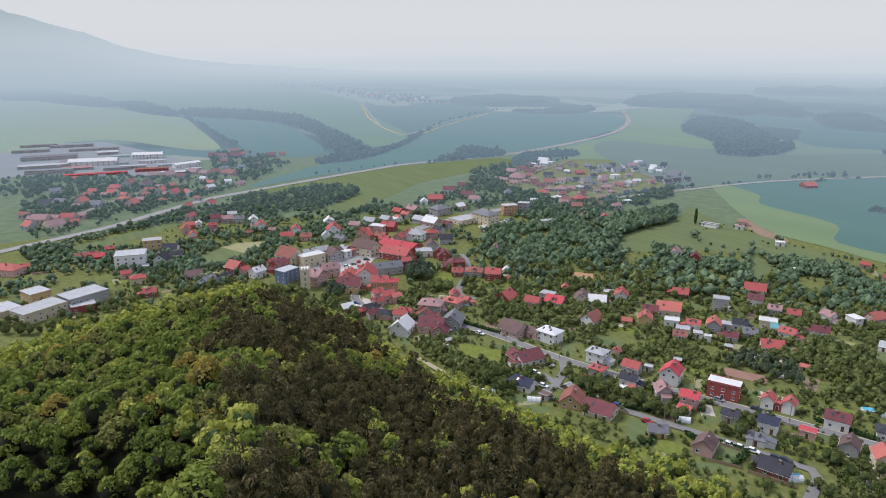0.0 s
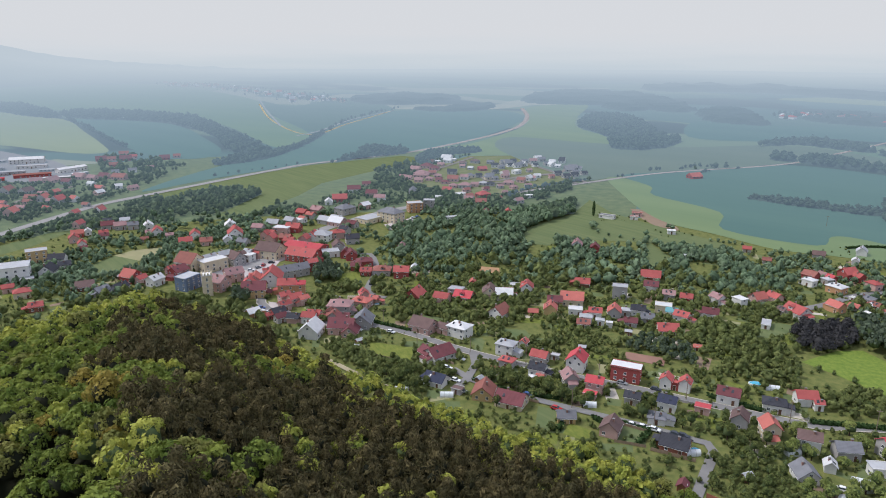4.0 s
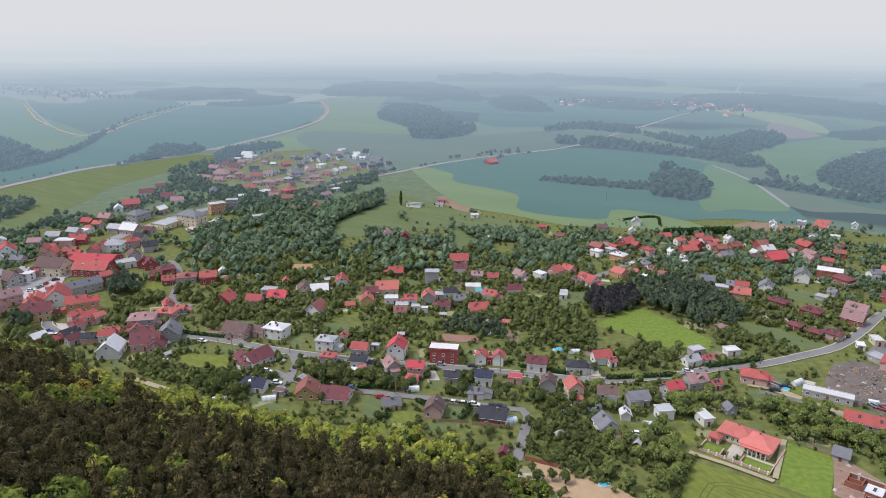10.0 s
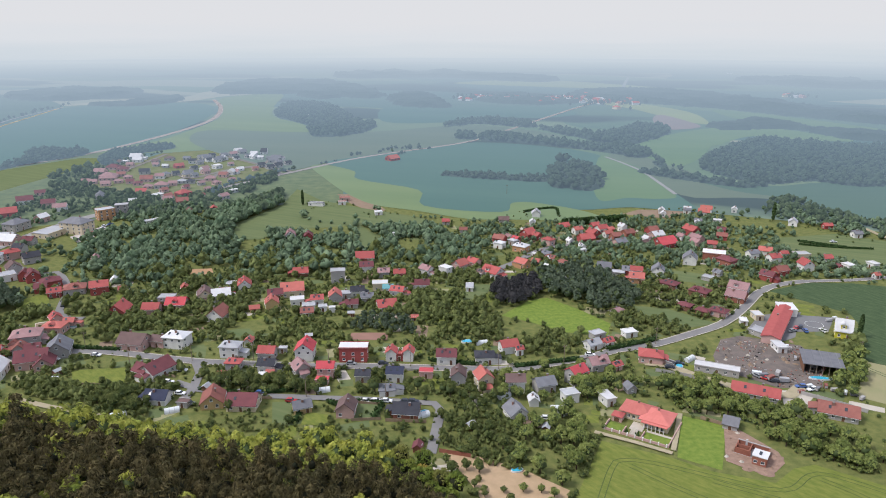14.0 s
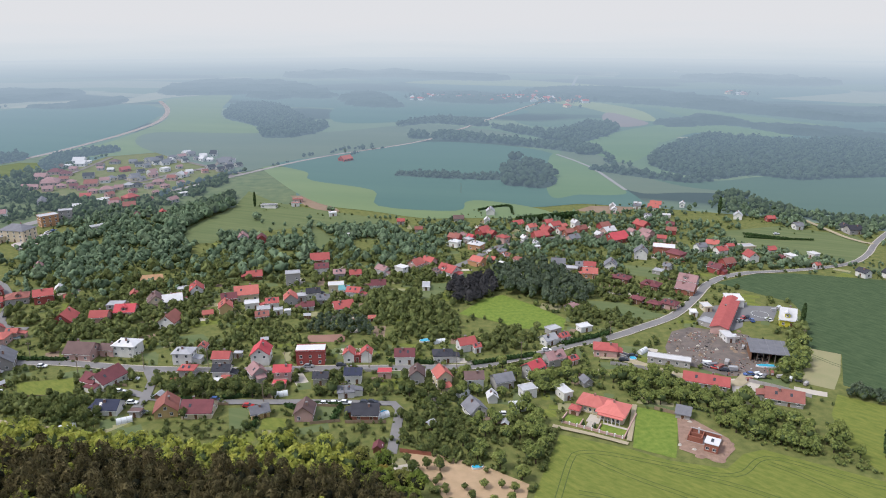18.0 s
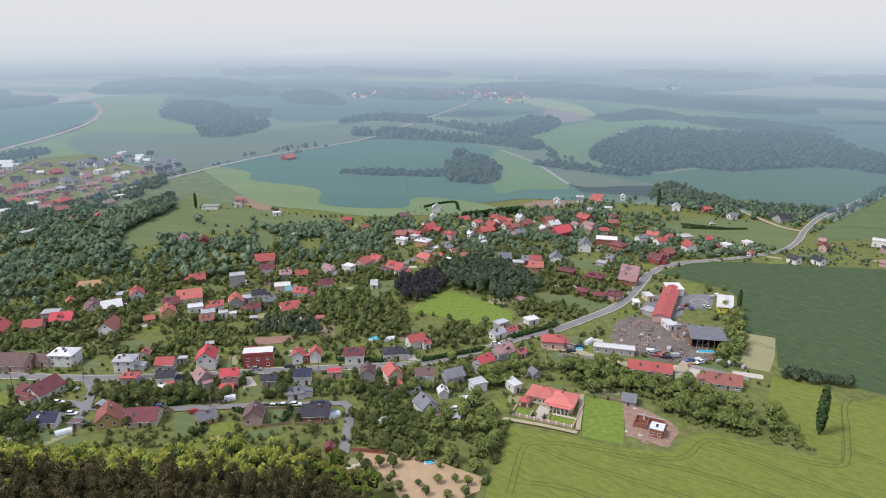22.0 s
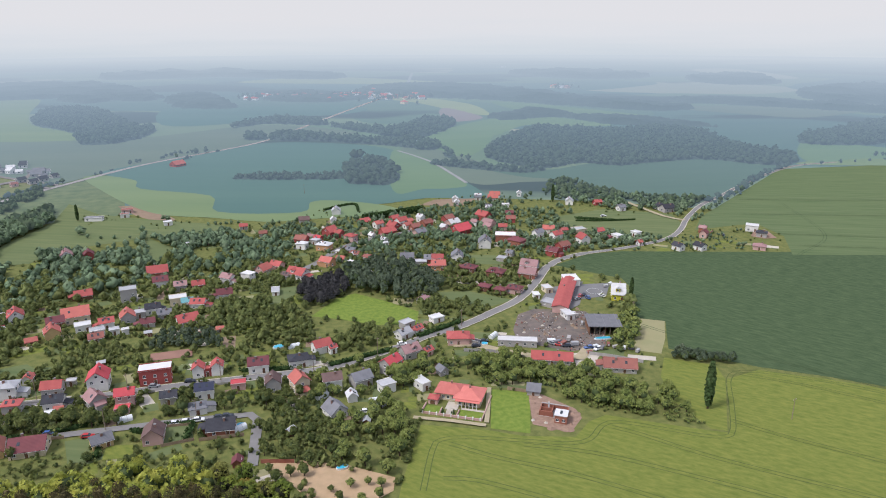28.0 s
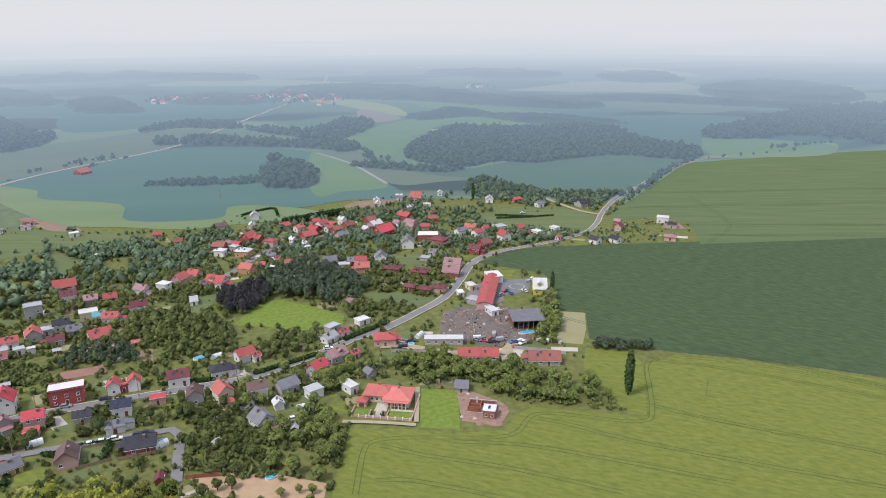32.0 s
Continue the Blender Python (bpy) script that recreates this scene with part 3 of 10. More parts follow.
def house(x, y, turn, length, depth, storeys, shape, roof, wall):
    """A building: wall with openings, roof, chimney, windows and door. The ridge runs along its own x axis."""
    if -330 < x < -195 and 270 < y < 475:
        # the closed rows round the market place
        length, depth, storeys = length * 1.2, depth * 1.2, storeys * 1.15
    dist = math.hypot(x, y)
    if dist < 420 and max(length, depth) < 13 and storeys > 0.95:
        length, depth = length * 1.1, depth * 1.12
    L, D = length / 2, depth / 2
    hw = 2.5 * storeys + 0.1
    z0 = float(land(x, y))
    big = max(length, depth) > 24
    small = storeys < 0.95 and not big
    word = "shed" if small else "hall" if big else "house"
    if dist > 1300 or dist > 568 and not big:
        far_house(x, y, z0, turn, L, D, hw, shape, roof, wall)
        return None
    ob = thing(word if not small else "shed", pose(x, y, z0, 0, 0, turn), f"{WALL_WORD[wall]} {'rendered' if 'render' in wall else 'walled'} {word} with {SHAPE_WORD[shape]} {ROOF_WORD[roof]} roof", "building", "sheds" if small else "village houses")
    SPOTS.append((x, y, math.hypot(L, D)))
    o, th = 0.45, 0.22
    steep = {"g": 0.68, "f": 0.82, "h": 0.55, "x": 0.0}[shape]
    if big:
        steep *= 0.45
    rise = D * steep
    if shape in "gf":
        part("wall", mesh("wall", [(-L, -D, 0), (L, -D, 0), (L, D, 0), (-L, D, 0), (-L, -D, hw), (L, -D, hw), (L, D, hw), (-L, D, hw), (-L, 0, hw + rise), (L, 0, hw + rise)],
                          [(0, 1, 5, 4), (2, 3, 7, 6), (1, 2, 6, 9, 5), (3, 0, 4, 8, 7), (3, 2, 1, 0)], wall), ob)
        ex, ez = L + o, -o * steep
        for s in (-1, 1):
            a = [(-ex, s * (D + o), hw + ez), (ex, s * (D + o), hw + ez), (ex, 0, hw + rise), (-ex, 0, hw + rise)]
            part("roof", mesh("roof", a + [(p[0], p[1], p[2] + th) for p in a], [(0, 1, 2, 3), (7, 6, 5, 4), (0, 4, 5, 1), (1, 5, 6, 2), (2, 6, 7, 3), (3, 7, 4, 0)], roof), ob)
    elif shape == "h":
        part("wall", mesh("wall", *box(-L, L, -D, D, 0, hw), wall), ob)
        e, q = o, max(L - D, 0.15)
        v = [(-L - e, -D - e, hw - 0.1), (L + e, -D - e, hw - 0.1), (L + e, D + e, hw - 0.1), (-L - e, D + e, hw - 0.1),
             (-L - e, -D - e, hw + 0.1), (L + e, -D - e, hw + 0.1), (L + e, D + e, hw + 0.1), (-L - e, D + e, hw + 0.1), (-q, 0, hw + rise), (q, 0, hw + rise)]
        part("roof", mesh("roof", v, [(3, 2, 1, 0), (0, 1, 5, 4), (1, 2, 6, 5), (2, 3, 7, 6), (3, 0, 4, 7), (4, 5, 9, 8), (6, 7, 8, 9), (5, 6, 9), (7, 4, 8)], roof), ob)
    else:
        part("wall", mesh("wall", *box(-L, L, -D, D, 0, hw), wall), ob)
        v, f = box(-L - 0.25, L + 0.25, -D - 0.25, D + 0.25, hw + 0.003, hw + 0.28)
        part("roof", mesh("roof", v, f, roof), ob)
        if dist < 600:
            for s in (-1, 1):
                part("parapet", mesh("parapet", *box(-L - 0.28, L + 0.28, s * (D + 0.14) - 0.14, s * (D + 0.14) + 0.14, hw + 0.1, hw + 0.5), wall), ob)
    if not small and shape != "x" and dist < 900:
        cx, cy = L * rng.uniform(-0.5, 0.5), D * 0.3 * rng.choice((-1, 1))
        ch = hw + rise + 0.5
        c = part("chimney", mesh("chimney", *box(cx - 0.35, cx + 0.35, cy - 0.3, cy + 0.3, hw + rise * 0.3, ch), "chimney_brick"), ob)
        part("chimney_cap", mesh("chimney_cap", *box(cx - 0.45, cx + 0.45, cy - 0.4, cy + 0.4, ch + 0.003, ch + 0.12), "asphalt"), c)
    near_home = dist < 430 and not small and not big
    side = -1 if math.cos(radians(turn)) > 0 else 1
    if near_home and shape in "gfh":
        pick = rng.random()
        sl = math.atan(steep)
        if pick < 0.4:
            for i in range(rng.choice((1, 2))):
                u = L * (-0.45 + 0.8 * i)
                k = 0.5
                sk = mesh("skylight", *box(-0.45, 0.45, -0.65, 0.65, 0.0, 0.1), "window_glass")
                part("skylight", sk, ob, Matrix.Translation((u, side * D * k, hw + rise * (1 - k) + th)) @ Matrix.Rotation(-side * sl, 4, "X"))
        elif pick < 0.58 and D > 3:
            u, w2 = L * rng.uniform(-0.3, 0.3), 1.1
            y0, y1, zb, zt = side * D * 0.85, side * D * 0.1, hw + rise * 0.12, hw + rise * 0.72
            dm = part("dormer", mesh("dormer", *box(u - w2, u + w2, min(y0, y1), max(y0, y1), zb, zt), wall), ob)
            part("dormer_roof", mesh("dormer_roof", [(u - w2 - 0.3, y0 + side * 0.3, zt - 0.1), (u + w2 + 0.3, y0 + side * 0.3, zt - 0.1), (u, y0 + side * 0.3, zt + 0.9), (u - w2 - 0.3, y1, zt - 0.1), (u + w2 + 0.3, y1, zt - 0.1), (u, y1, zt + 0.9)],
                                     [(0, 1, 2), (3, 5, 4), (0, 2, 5, 3), (1, 4, 5, 2), (0, 3, 4, 1)], roof), dm)
            part("window", window_mesh(1.1, 1.0), dm, Matrix.Translation((u, y0, (zb + zt) / 2 + 0.1)) @ Matrix.Rotation(0 if side < 0 else math.pi, 4, "Z"))
        if rng.random() < 0.45:
            sx, w2, dp = rng.choice((-1, 1)), D * 0.6, rng.uniform(2.2, 3.4)
            x0, x1 = (L + 0.003, L + dp) if sx > 0 else (-L - dp, -L - 0.003)
            an = part("annex", mesh("annex", *box(x0, x1, -w2, w2, 0, 2.2), wall), ob)
            zi, zo = 3.0, 2.25
            za, zc = (zi, zo) if sx > 0 else (zo, zi)
            a = [(x0 - 0.2 * (sx < 0), -w2 - 0.25, za), (x1 + 0.2 * (sx > 0), -w2 - 0.25, zc), (x1 + 0.2 * (sx > 0), w2 + 0.25, zc), (x0 - 0.2 * (sx < 0), w2 + 0.25, za)]
            part("annex_roof", mesh("annex_roof", a + [(p[0], p[1], p[2] - 0.18) for p in a], [(0, 1, 2, 3), (7, 6, 5, 4), (0, 4, 5, 1), (1, 5, 6, 2), (2, 6, 7, 3), (3, 7, 4, 0)], roof), an)
        if shape in "gf":
            for s in (-1, 1):
                part("gutter", mesh("gutter", *box(-L - o, L + o, s * (D + o) - 0.08, s * (D + o) + 0.08, hw - o * steep - 0.12, hw - o * steep - 0.003), "window_paint"), ob)
    # openings on every side that has room
    ww, wh = (1.1, 1.2) if dist < 420 else (1.3, 1.4)
    if small:
        ww, wh = 0.8, 0.7
    full = max(1, int(storeys + 0.3))
    inv = math.atan2(-y, -x) - radians(turn)
    for sx, sy, half, off in ((0, -1, L, D), (0, 1, L, D), (1, 0, D, L), (-1, 0, D, L)):
        facing = sx * math.cos(inv) + sy * math.sin(inv)
        if facing < -0.2 and dist > 420 or facing < -0.75:
            continue
        n = max(1, min(int(2 * half / (3.1 if dist < 420 else 3.8)), 9))
        ang = math.atan2(sx, -sy) if sy else (math.pi / 2 if sx > 0 else -math.pi / 2)
        for s in range(full):
            zc = 1.5 + 2.5 * s
            if zc + wh / 2 > hw:
                zc = max(hw - wh / 2 - 0.3, wh / 2 + 0.3)
            for i in range(n):
                u = (i + 0.5) / n * 2 * half - half
                if rng.random() < 0.12:
                    continue
                px, py = (u, sy * off) if sy else (sx * off, u)
                if s == 0 and i == n // 2 and sy == -1:
                    part("door", door_mesh(1.0, 2.1), ob, Matrix.Translation((px, py, 0.02)) @ Matrix.Rotation(ang, 4, "Z"))
                    continue
                part("window", window_mesh(ww, wh), ob, Matrix.Translation((px, py, zc)) @ Matrix.Rotation(ang, 4, "Z"))
        if sx and shape in "gf" and rise > 2.6 and not big and facing > -0.2:
            part("window", window_mesh(1.1, 1.1), ob, Matrix.Translation((sx * off, 0, hw + rise * 0.38)) @ Matrix.Rotation(ang, 4, "Z"))
    return ob


# ---- trees ----
def leaf_cloud(r, n, kind, seed, size):
    """Leaf clumps of one crown round its centre: points, as n quads."""
    g = np.random.default_rng(seed)
    if kind in ("pine", "spruce"):
        k = g.integers(0, 13, n)
        lt = g.random(13)
        la = np.arange(13) * 2.4 + g.random(13)
        lq = 0.62 * (1.05 - lt ** 2.2)
        lob = np.stack([lq * np.cos(la), lq * np.sin(la), (lt - 0.45) * 2.3], -1)
        d = g.normal(size=(n, 3))
        d /= np.linalg.norm(d, axis=1)[:, None]
        d[:, 2] = np.abs(d[:, 2]) * 0.8 - 0.15
        c = (lob[k] + d * (0.36 + 0.16 * g.random(n))[:, None]) * r
        nrm = d + (0, 0, 0.35)
    else:
        m = 13 if n < 300 else 26
        lobes = g.normal(size=(m, 3))
        lobes /= np.linalg.norm(lobes, axis=1)[:, None]
        lobes[:, 2] = np.abs(lobes[:, 2]) * 1.15 - 0.3
        lobes *= r * (0.6 if m < 20 else 0.7)
        lobes[0] = (0, 0, 0.62 * r)
        k = g.integers(0, m, n)
        d = g.normal(size=(n, 3))
        d /= np.linalg.norm(d, axis=1)[:, None]
        # leaves turned to the lobes' tops, so darker cores show as shade below
        d[:, 2] = np.where(d[:, 2] < -0.15, -d[:, 2], d[:, 2])
        lr = r * (g.uniform(0.32, 0.48, m) if m < 20 else g.uniform(0.2, 0.36, m))
        c = lobes[k] + d * lr[k][:, None] * (0.8 + 0.25 * g.random(n))[:, None]
        c[:, 2] *= 1.0
        nrm = d
    nrm = nrm + g.normal(size=(n, 3)) * 0.24
    nrm /= np.linalg.norm(nrm, axis=1)[:, None]
    h = g.normal(size=(n, 3))
    u = np.cross(nrm, h)
    u /= np.linalg.norm(u, axis=1)[:, None]
    v = np.cross(nrm, u)
    s = size * (0.6 + 0.8 * g.random(n))[:, None]
    if kind == "pine":
        u, v = u * 1.75, v * 0.5
    q = np.stack([c - u * s - v * s * 0.7, c + u * s * 0.9 - v * s, c + u * s + v * s * 0.8, c - u * s * 0.8 + v * s], 1)
    return q.reshape(-1, 3)


def core(r, kind):
    """A rough inner body that closes the crown."""
    b = bmesh.new()
    bmesh.ops.create_icosphere(b, subdivisions=1, radius=r * (0.72 if kind not in ("pine", "spruce") else 0.42))
    V = np.array([v.co[:] for v in b.verts])
    V *= 0.85 + 0.3 * np.random.default_rng(3).random((len(V), 1))
    if kind == "spruce":
        V[:, 2] *= 2.4
    F = np.array([[v.index for v in f.verts] for f in b.faces])
    b.free()
    return V, F


def body(seed, level=2):
    """A lumpy rounded crown body of soft clumps."""
    b = bmesh.new()
    bmesh.ops.create_icosphere(b, subdivisions=level, radius=1.0)
    V = np.array([v.co[:] for v in b.verts])
    F = np.array([[v.index for v in f.verts] for f in b.faces])
    b.free()
    lump = np.array([noise.noise(Vector(p) * 1.5 + Vector((seed * 7.3, 0, 0))) + 0.5 * noise.noise(Vector(p) * 3.4 + Vector((0, seed * 5.1, 0))) for p in V.tolist()])
    V *= (0.76 + 0.62 * lump)[:, None]
    V[:, :2] *= (1 + 0.16 * math.sin(seed * 2.1), 1 - 0.16 * math.sin(seed * 2.1))
    V[:, 2] = np.where(V[:, 2] < 0, V[:, 2] * 0.75, V[:, 2])
    return V, F


def soup(name, quads, tris_v, tris_f, material, inner=None):
    """One mesh from many quads (n x 3, four by four) and triangles."""
    nq, nt = len(quads) // 4, len(tris_f)
    V = np.concatenate([quads, tris_v]) if nt else quads
    me = bpy.data.meshes.new(name)
    me.vertices.add(len(V))
    me.vertices.foreach_set("co", V.astype(np.float32).ravel())
    loops = np.concatenate([np.arange(nq * 4), (tris_f + nq * 4).ravel()]) if nt else np.arange(nq * 4)
    me.loops.add(len(loops))
    me.loops.foreach_set("vertex_index", loops.astype(np.int32))
    start = np.concatenate([np.arange(nq) * 4, nq * 4 + np.arange(nt) * 3])
    me.polygons.add(nq + nt)
    me.polygons.foreach_set("loop_start", start.astype(np.int32))
    me.polygons.foreach_set("use_smooth", np.concatenate([np.zeros(nq, bool), np.ones(nt, bool)]))
    me.materials.append(MAT[material])
    if inner:
        me.materials.append(MAT[inner])
        me.polygons.foreach_set("material_index", np.concatenate([np.zeros(nq, np.int32), np.ones(nt, np.int32)]))
    me.update()
    me.validate()
    return me


TEMPLATES = {}


def template(kind, n, size):
    key = (kind, n)
    if key not in TEMPLATES:
        TEMPLATES[key] = [leaf_cloud(1.0, n, kind, 11 * i + n, size) for i in range(7)]
    return TEMPLATES[key]


def crowns(name, spots, kind, n, size, material, label, category="trees", inner="crown_gap_shade"):
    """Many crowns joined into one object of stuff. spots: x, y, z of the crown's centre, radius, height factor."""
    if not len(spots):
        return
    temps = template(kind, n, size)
    rounded_crown = {"leaf_body": 2, "leaf_haze": 2, "distance_garden": 2, "distance_copse": 1}
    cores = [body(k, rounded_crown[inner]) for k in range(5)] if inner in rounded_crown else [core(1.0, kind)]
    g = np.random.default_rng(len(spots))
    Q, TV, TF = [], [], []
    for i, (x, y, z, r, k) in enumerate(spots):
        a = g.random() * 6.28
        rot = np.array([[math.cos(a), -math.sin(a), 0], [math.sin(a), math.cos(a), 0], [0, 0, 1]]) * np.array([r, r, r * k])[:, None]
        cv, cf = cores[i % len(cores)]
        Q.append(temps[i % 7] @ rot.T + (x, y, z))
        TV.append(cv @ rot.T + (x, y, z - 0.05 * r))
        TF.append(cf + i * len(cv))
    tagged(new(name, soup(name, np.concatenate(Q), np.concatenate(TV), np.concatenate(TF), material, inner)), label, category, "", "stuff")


def inside(px, py, poly):
    hit = np.zeros(len(px), bool)
    for (ax, ay), (bx, by) in zip(poly, poly[1:] + poly[:1]):
        if ay != by:
            hit ^= ((ay > py) != (by > py)) & (px < (bx - ax) * (py - ay) / (by - ay) + ax)
    return hit


GROWN = {"leaf": [], "dark": [], "grove": []}


# kept treeless so that the lane shows from the camera
LANE_GAP = [(-211.2, 374.1), (-202.3, 371.1), (-189.4, 338.0), (-178.8, 313.0), (-169.2, 306.5), (-164.5, 294.9), (-178.0, 298.6), (-189.5, 319.6), (-198.5, 346.2)]
TOWN = [(-287.1, 306.5), (-297.3, 351.4), (-305.5, 429.4), (-287.9, 476.8), (-248.5, 491.5), (-227.1, 440.9), (-225.5, 389.0), (-212.2, 339.2), (-203.9, 296.9), (-187.6, 263.2), (-197.4, 248.5), (-229.9, 270.5), (-256.6, 275.5)]


def free(x, y, r, built=True):
    if built and noise.noise(Vector((x / 7, y / 7, 3))) > -0.28 and inside(np.array([x]), np.array([y]), TOWN)[0]:
        return False
    if inside(np.array([x]), np.array([y]), LANE_GAP)[0]:
        return False
    for hx, hy, hr in SPOTS:
        if (hx - x) ** 2 + (hy - y) ** 2 < (hr * 0.72 + r * 0.62) ** 2:
            return False
    for line, w in ROADS:
        if np.min((line[:, 0] - x) ** 2 + (line[:, 1] - y) ** 2) < (w / 2 + r * 0.6 + (7.5 if w > 8 else 1.5)) ** 2:
            return False
    return True


def grow(poly, n, kind, r0, r1, gap):
    """Scatter trees over a stretch of land, clear of houses and roads."""
    g = np.random.default_rng(int(abs(poly[0][0]) * 10) + n)
    xs, ys = [p[0] for p in poly], [p[1] for p in poly]
    px, py = g.uniform(min(xs), max(xs), n * 9), g.uniform(min(ys), max(ys), n * 9)
    ok = inside(px, py, poly)
    for ps, material in PLOTS:
        if material != "soil_orchard":
            ok &= ~inside(px, py, ps)
    got = []
    if kind == "leaf":
        n = int(n * 1.12)
    for x, y in zip(px[ok], py[ok]):
        r = r0 + (r1 - r0) * g.random() ** 1.6
        if kind == "leaf":
            r *= 1 + 0.1 * min(max((math.hypot(x, y) - 275) / 80, 0), 1)
        if len(got) >= n:
            break
        if any((x - a) ** 2 + (y - b) ** 2 < (gap * (r + c)) ** 2 for a, b, c in got):
            continue
        if kind == "leaf" and noise.noise(Vector((x / 26, y / 26, 6))) > 0.2 + 0.12 * g.random():
            continue
        if not free(x, y, r, kind == "leaf"):
            continue
        got.append((x, y, r))
    GROWN[kind] += got


def canopies(name, woods, material, label):
    """Closed lumpy canopies over whole woods, joined into one object of stuff."""
    V, F = [], []
    for poly, r0, r1 in woods:
        s = (r0 + r1) * 0.46
        xs, ys = [p[0] for p in poly], [p[1] for p in poly]
        gx, gy = np.arange(min(xs) - 2 * s, max(xs) + 2 * s, s), np.arange(min(ys) - 2 * s, max(ys) + 2 * s, s)
        X, Y = np.meshgrid(gx, gy, indexing="ij")
        g = np.random.default_rng(len(gx) * 7 + len(gy))
        C = inside(X.ravel() + g.normal(size=X.size) * s * 0.6, Y.ravel() + g.normal(size=X.size) * s * 0.6, poly).reshape(X.shape)
        C[0], C[-1], C[:, 0], C[:, -1] = False, False, False, False
        full, used = C.copy(), C.copy()
        for dx, dy in ((1, 0), (0, 1), (1, 1)):
            sh = np.roll(np.roll(C, dx, 0), dy, 1)
            full &= sh
            used |= sh
        swell = np.array([[noise.noise(Vector((a / (9 * s), b / (9 * s), 1))) for b in gy] for a in gx])
        Z = np.where(full, (r0 + r1) * 0.5 * (g.uniform(0.7, 1.1, X.shape) + 0.7 * swell), -0.2)
        ids = -np.ones(X.shape, int)
        ids[used] = np.arange(used.sum()) + len(V)
        J = g.uniform(-0.3, 0.3, (2, *X.shape)) * s
        V += list(zip((X + J[0])[used].tolist(), (Y + J[1])[used].tolist(), Z[used].tolist()))
        for i, j in zip(*np.nonzero(C)):
            F.append((int(ids[i, j]), int(ids[i + 1, j]), int(ids[i + 1, j + 1]), int(ids[i, j + 1])))
    me = mesh(name, V, F, material)
    me.polygons.foreach_set("use_smooth", np.ones(len(F), bool))
    tagged(new(name, me), label, "backdrop", "", "stuff")


def tree_things(spots, material, label, category="tree", group="garden trees"):
    """Single trees: a tapered trunk with limbs and a leafy crown."""
    kinds = []
    for i in range(5):
        g = np.random.default_rng(40 + i)
        cv, cf = core(1.0, "leaf")
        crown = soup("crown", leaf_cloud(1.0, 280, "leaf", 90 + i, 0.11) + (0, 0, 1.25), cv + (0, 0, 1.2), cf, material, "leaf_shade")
        v, f = [], []
        for (ax, ay, az, ar), (bx, by, bz, br) in [((0, 0, -0.1, 0.11), (0.02, 0.01, 0.7, 0.075)), ((0.02, 0.01, 0.75, 0.06), (0.35, 0.2, 1.3, 0.02)), ((0.02, 0.01, 0.7, 0.06), (-0.3, 0.25, 1.25, 0.02)), ((0.02, 0.01, 0.78, 0.06), (0.05, -0.35, 1.4, 0.02))]:
            k = len(v)
            for j in range(6):
                c, s = math.cos(j * math.pi / 3), math.sin(j * math.pi / 3)
                v += [(ax + ar * c, ay + ar * s, az), (bx + br * c, by + br * s, bz)]
            f += [(k + 2 * j, k + (2 * j + 2) % 12, k + (2 * j + 3) % 12, k + 2 * j + 1) for j in range(6)]
        base = thing("tree", Matrix.Identity(4), label, category, group)
        part("trunk", mesh("trunk", v, f, "bark"), base)
        part("crown", crown, base)
        kinds.append(base)
    for i, (x, y, r) in enumerate(spots):
        m = pose(x, y, float(land(x, y)), 0, 0, (i * 77) % 360) @ Matrix.Diagonal((r, r, r * (0.85 + 0.3 * ((i * 37) % 10) / 10), 1))
        if i < 5:
            kinds[i].matrix_basis = m
        else:
            copy_thing(kinds[i % 5], m)



# ---- roads ----
road('high_street', 9, [(-277.4, 276.7), (-276.3, 304.4), (-270.4, 321.2), (-268.8, 339.1), (-268.7, 363.5), (-277.5, 410.6), (-272.2, 450.0), (-260.2, 493.1), (-246.0, 520.0)])
road('main_street', 4.2, [(-257.1, 313.1), (-237.5, 300.1), (-223.3, 275.9), (-194.7, 262.4), (-173.5, 267.1), (-154.9, 273.0), (-141.2, 272.4), (-127.8, 269.6), (-113.1, 265.7), (-97.8, 262.5), (-78.3, 260.3), (-54.5, 258.2), (-31.2, 257.6), (-5.6, 256.0), (17.4, 254.4), (33.5, 254.3), (50.4, 259.3), (65.5, 264.5), (79.2, 271.5), (97.9, 277.1), (116.3, 287.2), (136.8, 299.8), (156.5, 320.9), (172.5, 340.6), (188.6, 352.5), (206.7, 357.8)])
road('valley_road', 3.1, [(205.0, 357.4), (238.0, 359.9), (273.1, 368.4), (296.3, 385.3), (317.0, 407.1), (353.3, 438.6), (395.4, 464.4), (458.8, 504.4), (544.2, 546.9), (608.6, 553.1)])
road('lower_lane', 3.5, [(-100.9, 244.7), (-89.5, 238.3), (-71.3, 233.5), (-56.2, 232.6), (-39.0, 231.2), (-22.0, 229.9), (-7.2, 227.8), (0.3, 226.9), (2.6, 222.1), (1.1, 210.1), (-0.8, 194.9)])
road('side_lane', 3.6, [(-98.5, 262.0), (-93.6, 252.3), (-92.1, 238.3), (-93.4, 228.1)])
road('church_lane', 3.6, [(-246.6, 392.8), (-228.1, 371.8), (-214.7, 376.7), (-195.8, 351.5), (-187.5, 329.4), (-183.5, 318.1), (-175.6, 308.8), (-166.9, 308.8)])
road('highway', 8.5, [(-480.5, 216.6), (-480.7, 237.8), (-479.4, 298.0), (-483.3, 324.1), (-496.4, 405.6), (-492.9, 448.1), (-476.5, 557.5), (-465.5, 621.9), (-455.3, 663.1), (-396.7, 778.6), (-373.5, 865.9), (-353.5, 1008.1), (-354.5, 1140.4), (-391.2, 1305.8), (-455.6, 1479.0)])
